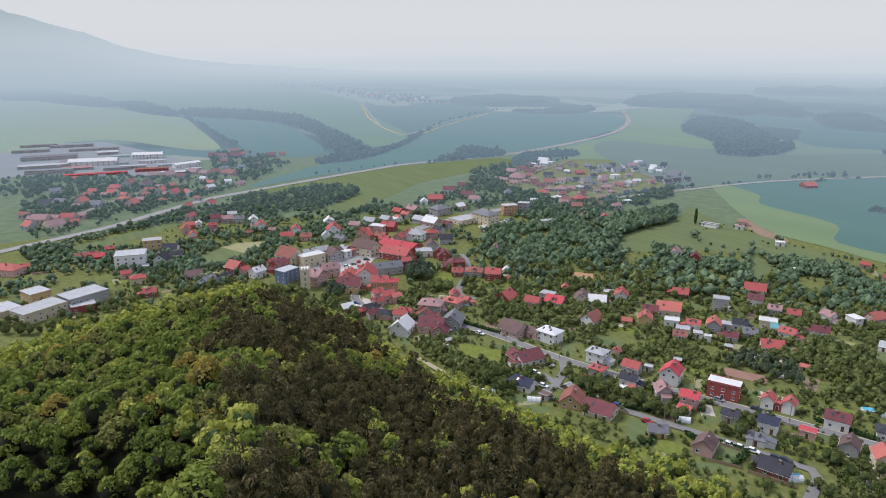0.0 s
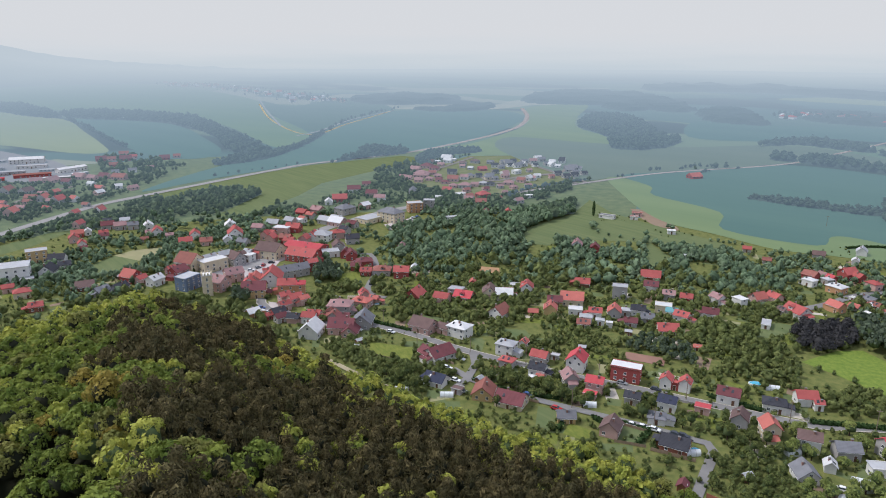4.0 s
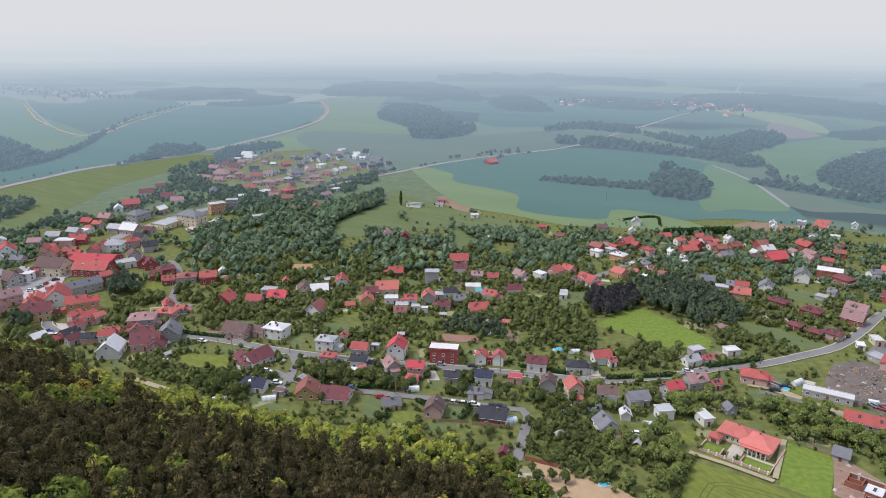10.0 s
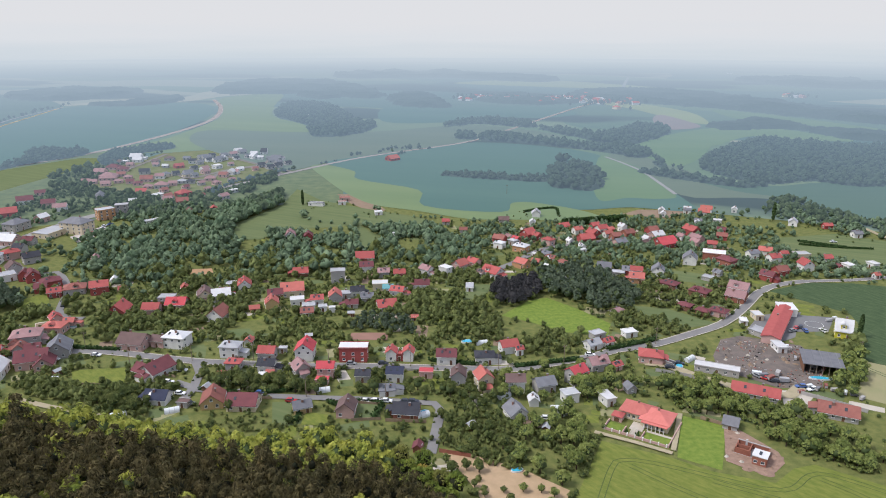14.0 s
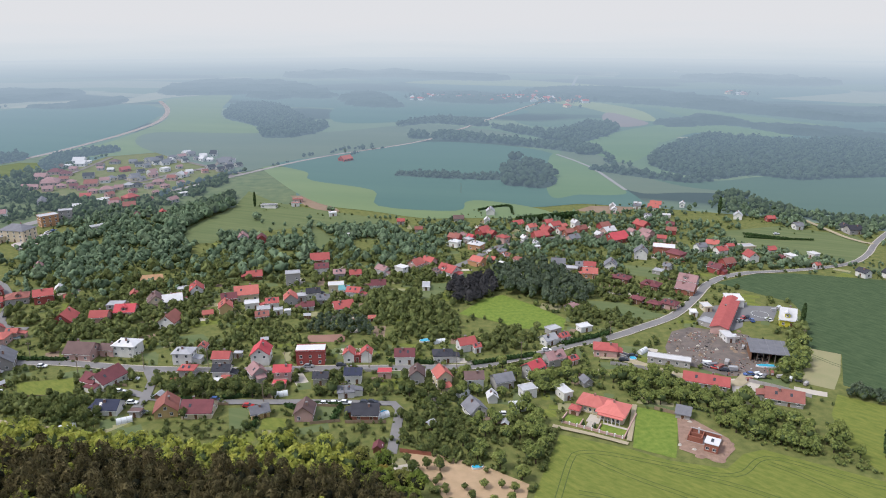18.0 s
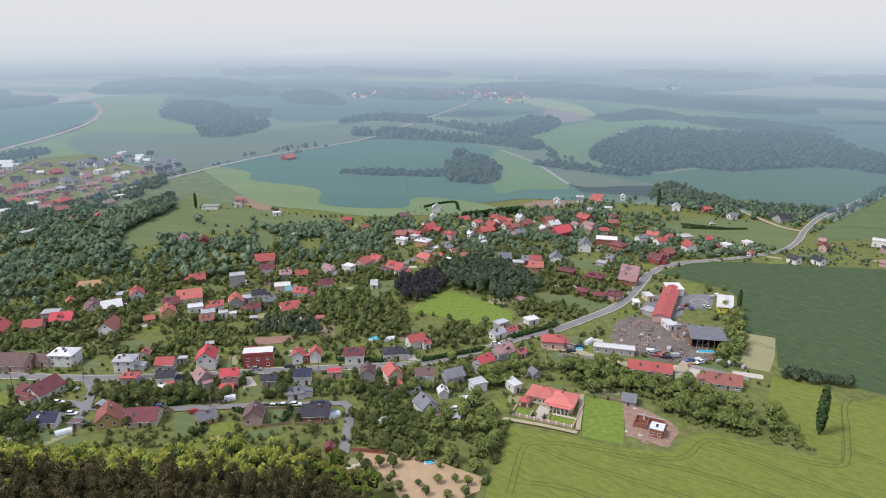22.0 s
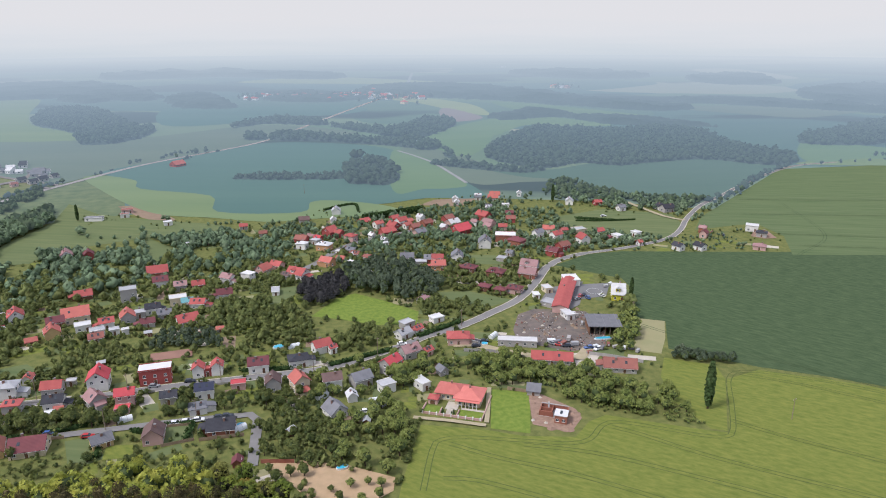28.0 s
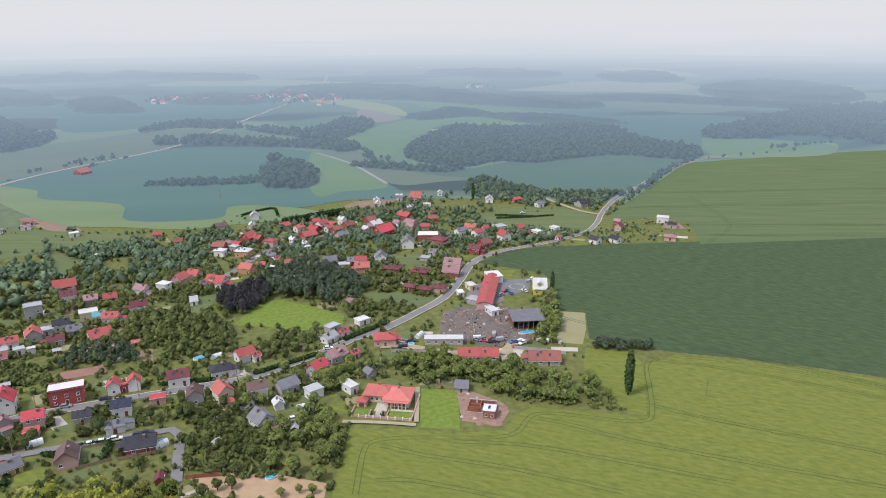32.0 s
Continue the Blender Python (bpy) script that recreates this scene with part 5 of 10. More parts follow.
house(23.9, 385.7, -44, 6.3, 4.9, 1.4, 'g', 'tile_red', 'render_pink')
house(33.8, 368.3, -44, 9.5, 7.4, 1.3, 'g', 'tile_red', 'render_white')
house(27.4, 368.9, -44, 4.0, 3.1, 1, 'g', 'tile_brown', 'render_grey')
house(19.6, 347.2, -4, 3.8, 7.6, 0.8, 'x', 'sheet_grey', 'render_white')
house(52.3, 383.7, -44, 6.8, 5.3, 1.4, 'g', 'tile_orange', 'render_orange')
house(61.4, 390.0, -35, 4.8, 3.8, 0.8, 'g', 'tile_orange', 'render_grey')
house(65.8, 381.9, -44, 2.8, 2.1, 0.8, 'x', 'sheet_white', 'render_white')
house(68.1, 402.6, -35, 6.6, 5.1, 1.3, 'h', 'slate_grey', 'render_white')
house(71.3, 395.1, -35, 4.3, 3.4, 1, 'g', 'tile_rust', 'brick_wall')
house(43.6, 432.9, -35, 7.6, 5.9, 1.5, 'g', 'tile_rust', 'render_red')
house(42.6, 422.4, -35, 6.3, 4.9, 1.5, 'h', 'sheet_white', 'render_white')
house(50.7, 440.7, -49, 4.8, 3.7, 1, 'g', 'tile_pink', 'render_white')
house(52.0, 429.3, -49, 5.2, 4.1, 1.3, 'h', 'sheet_grey', 'render_grey')
house(54.3, 432.9, -49, 4.7, 3.7, 1.4, 'g', 'tile_bright', 'render_red')
house(55.5, 415.8, -35, 7.9, 6.1, 1.5, 'h', 'sheet_white', 'render_orange')
house(63.6, 444.4, 41, 8.3, 7.2, 1.6, 'f', 'tile_red', 'render_red')
house(68.4, 441.3, -49, 6.6, 5.1, 1.4, 'g', 'tile_red', 'render_red')
house(74.9, 429.9, -49, 7.0, 5.5, 1.5, 'h', 'tile_red', 'render_pink')
house(77.6, 503.1, 81, 7.0, 6.1, 1.2, 'f', 'sheet_grey', 'render_white')
house(70.8, 474.7, 82, 4.4, 3.8, 1.5, 'f', 'sheet_white', 'render_white')
house(99.1, 455.9, 25, 6.2, 4.9, 1.3, 'g', 'tile_orange', 'render_white')
house(100.2, 433.3, 18, 9.5, 7.4, 1.5, 'g', 'tile_red', 'render_red')
house(107.6, 445.0, 115, 7.7, 6.7, 1.5, 'f', 'tile_red', 'render_red')
house(116.5, 459.1, 25, 7.6, 5.9, 1.3, 'g', 'tile_red', 'render_white')
house(117.9, 447.2, 25, 5.6, 4.3, 1.2, 'g', 'tile_orange', 'render_white')
house(131.5, 461.2, 115, 4.8, 4.2, 1.6, 'f', 'sheet_white', 'render_white')
house(131.8, 447.9, 25, 7.5, 5.8, 1.3, 'g', 'tile_rust', 'brick_wall')
house(120.5, 426.1, 25, 7.7, 6.0, 1.3, 'g', 'slate_grey', 'render_pink')
house(94.4, 418.1, 108, 4.3, 3.7, 1, 'f', 'sheet_white', 'render_white')
house(92.2, 470.9, 25, 7.7, 6.0, 0.6, 'g', 'tile_red', 'render_red')
house(9.4, 481.1, -1, 5.1, 4.0, 1, 'g', 'tile_red', 'render_grey')
house(21.1, 458.7, -3, 4.9, 3.8, 1, 'g', 'tile_rust', 'render_grey')
house(149.9, 454.6, 25, 7.6, 6.0, 1.3, 'g', 'tile_rust', 'render_red')
house(149.7, 442.9, 25, 8.7, 6.8, 1.2, 'g', 'sheet_white', 'render_pink')
house(149.5, 425.5, 25, 13.2, 10.1, 1.2, 'g', 'tile_bright', 'render_red')
house(139.8, 432.5, 115, 4.2, 3.6, 1.4, 'f', 'sheet_white', 'render_white')
house(176.5, 452.4, -65, 9.7, 7.5, 1.6, 'g', 'tile_red', 'render_red')
house(173.0, 433.3, -65, 8.1, 6.3, 1.4, 'g', 'tile_pink', 'render_pink')
house(165.2, 439.9, -65, 5.0, 3.9, 1.2, 'g', 'tile_pink', 'render_white')
house(192.7, 440.3, -24, 6.4, 5.0, 1.2, 'g', 'tile_rust', 'render_red')
house(179.0, 422.3, -23, 5.5, 4.3, 1.2, 'g', 'tile_red', 'render_pink')
house(171.4, 399.7, -23, 12.8, 9.6, 1.6, 'x', 'sheet_white', 'brick_wall')
house(173.7, 386.9, -53, 9.7, 7.5, 1.5, 'h', 'tile_maroon', 'brick_wall')
house(153.3, 390.4, 69, 7.8, 6.7, 1.6, 'f', 'slate_grey', 'render_white')
house(115.5, 370.0, -17, 5.8, 4.5, 1.3, 'g', 'tile_red', 'brick_wall')
house(112.1, 357.6, -17, 7.1, 5.6, 1.4, 'g', 'tile_orange', 'render_orange')
house(127.8, 370.1, 71, 6.7, 5.8, 1.4, 'f', 'slate_grey', 'render_white')
house(104.6, 368.5, -16, 6.7, 5.1, 0.9, 'x', 'sheet_grey', 'render_grey')
house(161.1, 367.9, -53, 3.8, 3.0, 1, 'g', 'slate_grey', 'render_grey')
house(194.8, 399.4, 16, 6.5, 5.1, 1.5, 'g', 'slate_grey', 'render_white')
house(206.4, 407.4, -27, 7.3, 5.7, 1.2, 'g', 'tile_orange', 'render_white')
house(204.9, 393.0, 16, 7.1, 5.5, 1.3, 'g', 'tile_red', 'render_white')
house(215.7, 402.8, 4, 4.3, 3.3, 1, 'g', 'tile_red', 'render_white')
house(225.2, 399.8, 4, 8.6, 6.4, 1.2, 'x', 'sheet_grey', 'render_cream')
house(216.1, 377.4, 94, 7.4, 6.4, 1.6, 'f', 'tile_red', 'render_white')
house(186.3, 360.4, -53, 6.6, 5.1, 1.4, 'g', 'tile_maroon', 'render_red')
house(197.2, 368.8, 16, 6.7, 5.3, 1.4, 'g', 'tile_rust', 'render_red')
house(237.2, 393.5, 14, 6.1, 4.8, 1, 'g', 'tile_red', 'render_white')
house(236.1, 377.8, -76, 3.0, 2.3, 1, 'g', 'tile_maroon', 'brick_wall')
house(241.3, 377.8, -76, 6.0, 4.5, 1.3, 'x', 'sheet_white', 'render_white')
house(127.8, 348.9, -43, 7.6, 5.9, 1.1, 'h', 'tile_maroon', 'timber_wall')
house(139.7, 337.5, -43, 8.4, 6.6, 1.1, 'h', 'tile_maroon', 'timber_wall')
house(125.2, 318.1, -43, 5.6, 4.4, 1, 'h', 'tile_maroon', 'timber_wall')
house(131.5, 310.9, -43, 5.6, 4.3, 1, 'h', 'tile_maroon', 'timber_wall')
house(138.8, 310.0, -43, 7.0, 5.5, 1.1, 'h', 'tile_maroon', 'render_pink')
house(162.4, 342.3, -39, 8.7, 6.8, 1.2, 'g', 'tile_pink', 'render_grey')
house(155.5, 329.5, -39, 8.4, 6.6, 1.3, 'g', 'tile_pink', 'brick_wall')
house(153.6, 360.7, -39, 6.9, 5.2, 0.7, 'x', 'sheet_grey', 'render_grey')
house(174.8, 511.3, 71, 4.9, 4.3, 1.2, 'f', 'sheet_white', 'render_white')
house(196.2, 515.9, -21, 5.1, 4.0, 1.2, 'g', 'sheet_white', 'render_white')
house(211.3, 517.0, -22, 8.1, 6.3, 1, 'g', 'tile_orange', 'render_white')
house(206.5, 482.7, -23, 5.6, 4.2, 0.9, 'x', 'sheet_white', 'render_white')
house(258.1, 475.7, 62, 6.6, 5.7, 1.2, 'f', 'sheet_grey', 'render_white')
house(278.2, 467.1, 2, 5.8, 4.5, 1, 'g', 'tile_red', 'render_red')
house(285.9, 444.5, 2, 5.6, 4.4, 1.2, 'g', 'slate_grey', 'render_white')
house(231.8, 514.0, 66, 4.3, 3.7, 1.2, 'f', 'sheet_white', 'render_white')
house(191.6, 481.1, -22, 4.8, 3.8, 1, 'g', 'slate_grey', 'render_grey')
house(-43.5, 748.1, 43, 12.7, 9.9, 1, 'g', 'tile_orange', 'render_red')
house(72.0, 359.7, -44, 2.8, 2.1, 0.8, 'x', 'sheet_white', 'render_white')
house(88.6, 310.6, 29, 4.0, 3.1, 1, 'g', 'tile_pink', 'render_grey')
house(40.2, 353.7, -44, 2.9, 2.3, 0.8, 'g', 'tile_orange', 'render_white')
house(-188.2, 344.3, 21, 9.5, 7.4, 1.3, 'h', 'tile_rust', 'render_grey')
house(-175.0, 343.7, 21, 7.8, 6.1, 1.8, 'g', 'tile_red', 'render_red')
house(-174.2, 359.3, 111, 4.3, 3.8, 0.8, 'f', 'sheet_white', 'render_white')
house(-164.3, 346.1, 21, 3.4, 2.6, 0.7, 'g', 'tile_red', 'render_red')
house(-151.7, 313.6, 90, 8.7, 7.6, 1.3, 'f', 'tile_red', 'render_red')
house(-137.2, 316.3, 0, 7.1, 5.5, 1.2, 'g', 'tile_red', 'render_pink')
house(-133.3, 326.4, 0, 6.7, 5.1, 1.8, 'x', 'sheet_grey', 'render_grey')
house(-127.2, 322.7, 0, 8.5, 6.7, 1.2, 'g', 'tile_bright', 'render_pink')
house(-131.5, 346.4, 111, 3.5, 3.0, 1, 'f', 'tile_orange', 'render_red')
house(-201.3, 395.8, 110, 4.1, 3.6, 1, 'f', 'tile_pink', 'render_white')
house(-378.1, 249.6, 49, 17.4, 13.0, 3.4, 'x', 'sheet_grey', 'render_white')
house(-397.4, 279.2, 55, 11.6, 8.7, 3, 'x', 'sheet_grey', 'render_ochre')
house(-366.0, 262.7, 124, 9.6, 8.4, 1.5, 'f', 'tile_dark', 'render_white')
house(-367.2, 274.5, 53, 6.7, 5.2, 1.5, 'g', 'tile_dark', 'render_white')
house(-365.8, 248.7, 56, 7.1, 5.3, 1, 'x', 'sheet_grey', 'render_grey')
house(-360.8, 234.0, 57, 5.8, 4.5, 1.2, 'g', 'tile_red', 'render_pink')
house(-346.2, 231.9, 56, 7.8, 6.1, 1.4, 'h', 'tile_red', 'render_cream')
house(-321.4, 221.0, 55, 5.8, 4.5, 1.2, 'g', 'tile_red', 'brick_wall')
house(-405.5, 246.2, 59, 6.3, 4.9, 1.4, 'g', 'tile_bright', 'render_red')
house(-416.0, 240.1, 60, 6.4, 5.0, 1.3, 'g', 'tile_rust', 'render_grey')
house(-419.2, 262.2, 58, 5.3, 4.1, 1, 'g', 'tile_red', 'brick_wall')
house(-424.0, 208.9, 64, 5.7, 4.4, 1.4, 'g', 'tile_red', 'render_red')
house(-326.2, 254.3, 52, 8.3, 6.5, 1, 'g', 'tile_brown', 'timber_wall')
house(-311.3, 252.2, 88, 7.0, 5.5, 1, 'g', 'slate_grey', 'render_grey')
house(-306.8, 260.5, 88, 7.0, 5.5, 1, 'g', 'tile_dark', 'render_grey')
house(-314.0, 275.2, 178, 7.1, 6.2, 1.3, 'f', 'tile_orange', 'render_red')
house(-305.5, 274.3, 88, 4.4, 3.5, 1.2, 'g', 'tile_red', 'render_pink')
house(-296.2, 275.6, 88, 6.0, 4.7, 1.4, 'g', 'sheet_white', 'render_white')
house(-403.1, 334.3, 50, 6.2, 4.9, 1.2, 'g', 'tile_maroon', 'render_white')
house(-398.3, 312.7, 142, 6.2, 5.4, 1.4, 'f', 'tile_red', 'render_white')
house(-425.3, 331.4, 52, 7.8, 6.1, 1.2, 'g', 'tile_orange', 'render_red')
house(-422.8, 338.0, 141, 4.9, 4.3, 1.3, 'f', 'sheet_white', 'render_white')
house(-424.3, 356.5, 50, 8.8, 6.8, 1.4, 'g', 'tile_maroon', 'render_grey')
house(-415.1, 359.4, 49, 8.0, 6.2, 1.4, 'g', 'tile_pink', 'render_grey')
house(-407.0, 363.8, 48, 7.2, 5.6, 1.4, 'g', 'slate_grey', 'render_grey')
house(-395.7, 367.5, 137, 7.4, 6.4, 1.4, 'f', 'sheet_white', 'render_white')
house(-376.8, 357.2, 137, 7.9, 6.9, 1.5, 'f', 'tile_red', 'render_white')
house(-371.9, 340.9, 47, 4.7, 3.7, 0.9, 'g', 'tile_rust', 'render_grey')
house(-470.4, 390.6, 99, 6.5, 5.6, 1.3, 'f', 'tile_red', 'render_white')
house(-340.9, 346.8, 45, 8.4, 6.5, 1.2, 'g', 'tile_red', 'render_white')
house(-345.4, 360.7, 134, 7.6, 6.6, 1.6, 'f', 'tile_red', 'render_white')
house(-327.6, 351.9, 43, 6.4, 5.0, 1.1, 'g', 'tile_rust', 'render_pink')
house(-342.3, 393.7, 131, 8.7, 7.6, 1.3, 'f', 'sheet_white', 'render_white')
house(-320.4, 373.0, 131, 9.7, 8.4, 1.6, 'f', 'tile_red', 'render_white')
house(-316.4, 360.3, 131, 5.1, 4.5, 1.2, 'f', 'sheet_grey', 'render_white')
house(-304.5, 362.0, -0, 6.3, 4.9, 1, 'g', 'slate_grey', 'render_grey')
house(-315.7, 447.8, -8, 7.2, 5.6, 1.3, 'g', 'tile_red', 'render_red')
house(-310.1, 460.7, -8, 8.0, 6.3, 1.3, 'g', 'tile_pink', 'render_pink')
house(-304.6, 425.2, -8, 5.5, 4.2, 1.2, 'x', 'sheet_white', 'render_white')
house(-304.2, 431.3, -8, 4.5, 3.5, 1.2, 'g', 'tile_orange', 'render_white')
house(-299.7, 385.3, 11, 5.2, 4.0, 1.3, 'g', 'tile_red', 'render_pink')
house(-299.3, 398.4, 11, 9.2, 6.9, 1.5, 'x', 'sheet_white', 'render_pink')
house(-294.0, 405.2, 11, 8.6, 6.7, 1.3, 'g', 'tile_red', 'render_red')
house(-281.8, 378.7, 11, 6.3, 4.9, 1.4, 'g', 'tile_rust', 'render_red')
house(-294.6, 292.0, 88, 7.2, 5.6, 1.5, 'g', 'tile_maroon', 'render_red')
house(-299.0, 305.8, 178, 11.1, 9.7, 2, 'f', 'tile_rust', 'render_cream')
house(-287.5, 311.8, 71, 13.0, 9.8, 2.2, 'x', 'sheet_white', 'render_cream')
house(-280.6, 325.7, 161, 7.9, 6.9, 1.6, 'f', 'tile_brown', 'render_grey')
house(-278.0, 333.8, -5, 6.4, 4.8, 1.5, 'x', 'sheet_white', 'render_white')
house(-276.8, 341.1, -0, 4.7, 3.7, 1.4, 'g', 'tile_red', 'render_pink')
house(-269.8, 346.3, -0, 13.4, 10.1, 2, 'g', 'tile_brown', 'render_cream')
house(-274.9, 278.6, 88, 8.4, 6.3, 2.6, 'x', 'sheet_grey', 'render_blue')
house(-258.3, 283.9, -2, 8.3, 6.5, 2, 'g', 'tile_pink', 'render_pink')
house(-233.5, 283.7, 30, 9.5, 7.4, 1.7, 'g', 'tile_maroon', 'render_ochre')
house(-243.3, 292.3, 120, 5.9, 5.1, 1.5, 'f', 'tile_red', 'render_white')
house(-237.4, 304.1, 120, 10.1, 8.8, 1.5, 'f', 'tile_red', 'render_white')
house(-220.2, 294.6, 30, 7.0, 5.5, 2, 'g', 'tile_red', 'render_orange')
house(-213.2, 297.2, 30, 4.0, 3.1, 2, 'g', 'tile_bright', 'render_orange')
house(-212.3, 281.3, 65, 4.3, 3.4, 1.6, 'g', 'tile_red', 'render_pink')
house(-205.8, 281.6, 65, 5.2, 4.1, 1.5, 'g', 'tile_red', 'render_pink')
house(-214.8, 258.7, 65, 5.5, 4.3, 1.2, 'g', 'sheet_white', 'render_orange')
house(-203.9, 264.3, 65, 6.0, 4.7, 1.2, 'g', 'tile_dark', 'render_pink')
house(-205.8, 259.2, 65, 3.2, 2.5, 1, 'g', 'tile_red', 'render_red')
house(-255.9, 365.1, -0, 22.0, 11.5, 1.5, 'g', 'tile_bright', 'render_red')
house(-246.5, 348.5, -0, 17.0, 9.0, 1.6, 'g', 'tile_red', 'render_red')
house(-234.7, 320.0, 56, 15.5, 6.2, 1.6, 'g', 'slate_grey', 'render_grey')
house(-229.9, 333.7, 56, 4.4, 3.4, 2, 'g', 'tile_red', 'render_red')
house(-262.4, 393.9, 11, 10.7, 8.3, 1.6, 'h', 'sheet_grey', 'render_white')
house(-255.6, 403.4, 41, 7.6, 5.9, 1.5, 'h', 'tile_red', 'render_pink')
house(-239.2, 395.8, 41, 7.4, 5.8, 1.4, 'g', 'tile_dark', 'render_grey')
house(-238.4, 376.2, 131, 6.8, 5.9, 1.4, 'f', 'tile_brown', 'render_grey')
house(-236.2, 363.7, 41, 8.7, 6.5, 1.2, 'x', 'sheet_grey', 'render_white')
house(-220.5, 362.9, 127, 6.5, 5.7, 1.3, 'f', 'tile_maroon', 'render_red')
house(-206.5, 355.4, 37, 7.2, 5.6, 1.1, 'h', 'tile_maroon', 'render_red')
house(-291.5, 314.6, 71, 6.3, 4.9, 2.1, 'g', 'sheet_grey', 'render_cream')
house(-288.1, 323.6, 71, 6.4, 5.0, 2.1, 'g', 'sheet_grey', 'render_cream')
house(-281.8, 331.1, 85, 5.2, 4.1, 1.6, 'g', 'tile_brown', 'render_grey')
house(-281.3, 338.5, -5, 4.7, 3.7, 1.6, 'g', 'sheet_grey', 'render_grey')
house(-260.7, 299.6, 56, 7.5, 5.8, 1.8, 'g', 'tile_pink', 'render_pink')
house(-244.1, 298.0, 120, 6.6, 5.7, 1.4, 'f', 'tile_orange', 'render_pink')
house(-290.3, 374.3, 101, 5.8, 5.0, 1.4, 'f', 'tile_red', 'render_pink')
house(-300.0, 380.4, 101, 5.2, 4.5, 1.4, 'f', 'tile_red', 'render_pink')
house(-274.4, 372.6, 11, 5.6, 4.3, 1.5, 'g', 'tile_red', 'render_pink')
house(-268.6, 381.9, 101, 5.7, 5.0, 1.4, 'f', 'tile_red', 'render_pink')
house(-268.2, 391.1, 101, 6.5, 5.7, 1.4, 'f', 'tile_red', 'render_white')
house(-318.3, 395.7, 11, 6.7, 5.2, 1.2, 'g', 'tile_pink', 'render_grey')
house(-315.3, 409.8, 11, 7.5, 5.9, 1.3, 'g', 'sheet_grey', 'render_pink')
house(-308.5, 421.6, -8, 6.9, 5.4, 1.3, 'g', 'sheet_grey', 'render_pink')
house(-305.5, 444.1, -8, 5.7, 4.4, 1.2, 'g', 'tile_orange', 'render_grey')
house(-286.5, 434.8, -8, 7.6, 5.9, 1.2, 'g', 'sheet_grey', 'render_grey')
house(-278.7, 439.7, -8, 8.3, 6.4, 1.2, 'g', 'sheet_grey', 'render_grey')
house(-257.3, 416.0, -8, 5.8, 4.6, 1.3, 'g', 'tile_dark', 'render_grey')
house(-260.8, 433.0, -8, 6.0, 4.7, 1.2, 'g', 'tile_maroon', 'render_grey')
house(-248.6, 367.7, 41, 7.1, 5.3, 1.3, 'x', 'sheet_grey', 'render_grey')
house(-225.6, 364.8, 110, 5.3, 4.6, 1.3, 'f', 'tile_maroon', 'render_red')
house(-198.5, 259.0, 65, 5.0, 3.9, 1.2, 'g', 'tile_maroon', 'render_grey')
house(-192.1, 261.3, 13, 5.4, 4.2, 1.2, 'g', 'tile_dark', 'render_pink')
house(-185.0, 268.2, 13, 5.8, 4.6, 1.3, 'g', 'tile_red', 'render_white')
house(-179.8, 275.8, 103, 4.7, 4.1, 1.2, 'f', 'tile_rust', 'render_pink')
house(-169.9, 270.8, 18, 5.3, 4.1, 1.3, 'g', 'tile_maroon', 'render_pink')
house(-284.6, 284.1, 88, 4.3, 3.4, 1.2, 'g', 'tile_red', 'render_grey')
house(-302.5, 293.9, 88, 4.5, 3.5, 1.3, 'g', 'tile_red', 'render_pink')
house(-206.2, 273.2, 65, 4.2, 3.3, 1.2, 'g', 'tile_red', 'render_pink')
house(-201.8, 283.3, 65, 3.8, 3.0, 1.3, 'g', 'tile_orange', 'render_pink')
house(-177.3, 303.8, 130, 5.0, 4.3, 1.3, 'f', 'tile_red', 'render_pink')
house(-168.8, 299.9, 0, 4.2, 3.3, 1.2, 'g', 'tile_orange', 'render_pink')
house(-195.9, 338.7, 21, 4.8, 3.7, 1.1, 'g', 'tile_red', 'render_red')
house(-206.3, 344.9, 21, 4.3, 3.4, 1.1, 'g', 'tile_maroon', 'render_red')
house(-482.4, 376.2, 99, 6.5, 5.6, 1.2, 'f', 'tile_red', 'render_pink')
house(-447.7, 351.2, 99, 6.9, 6.0, 1.3, 'f', 'tile_red', 'render_pink')
house(-415.9, 320.7, 142, 7.2, 6.2, 1.4, 'f', 'tile_red', 'render_pink')
house(-476.5, 394.7, 99, 6.5, 5.7, 1.2, 'f', 'tile_rust', 'render_pink')
house(-435.4, 366.1, 50, 6.7, 5.3, 1.3, 'g', 'tile_dark', 'render_pink')
house(-409.4, 339.8, 50, 5.6, 4.4, 1.3, 'g', 'tile_red', 'render_pink')
house(-390.5, 307.3, 52, 4.6, 3.6, 1, 'g', 'tile_maroon', 'render_red')
house(-424.5, 372.5, 49, 6.7, 5.2, 1.3, 'g', 'sheet_grey', 'render_pink')
house(-383.2, 282.3, 34, 9.5, 7.4, 1.4, 'g', 'tile_dark', 'render_white')
house(-414.5, 247.4, 59, 5.1, 4.0, 1.2, 'g', 'tile_red', 'render_grey')
house(-418.9, 244.6, 60, 4.5, 3.5, 1.1, 'g', 'tile_pink', 'render_grey')
house(-533.8, 291.6, 30, 8.0, 6.2, 1.3, 'g', 'tile_pink', 'render_pink')
house(-509.8, 292.7, 89, 6.2, 4.8, 1.2, 'g', 'tile_orange', 'render_pink')
house(-544.9, 280.6, 30, 7.3, 5.7, 1.4, 'g', 'tile_pink', 'render_pink')
house(-584.9, 367.5, 16, 6.3, 4.9, 1.2, 'g', 'tile_pink', 'render_grey')
house(-569.6, 376.5, 16, 6.3, 4.9, 1.2, 'g', 'tile_orange', 'render_pink')
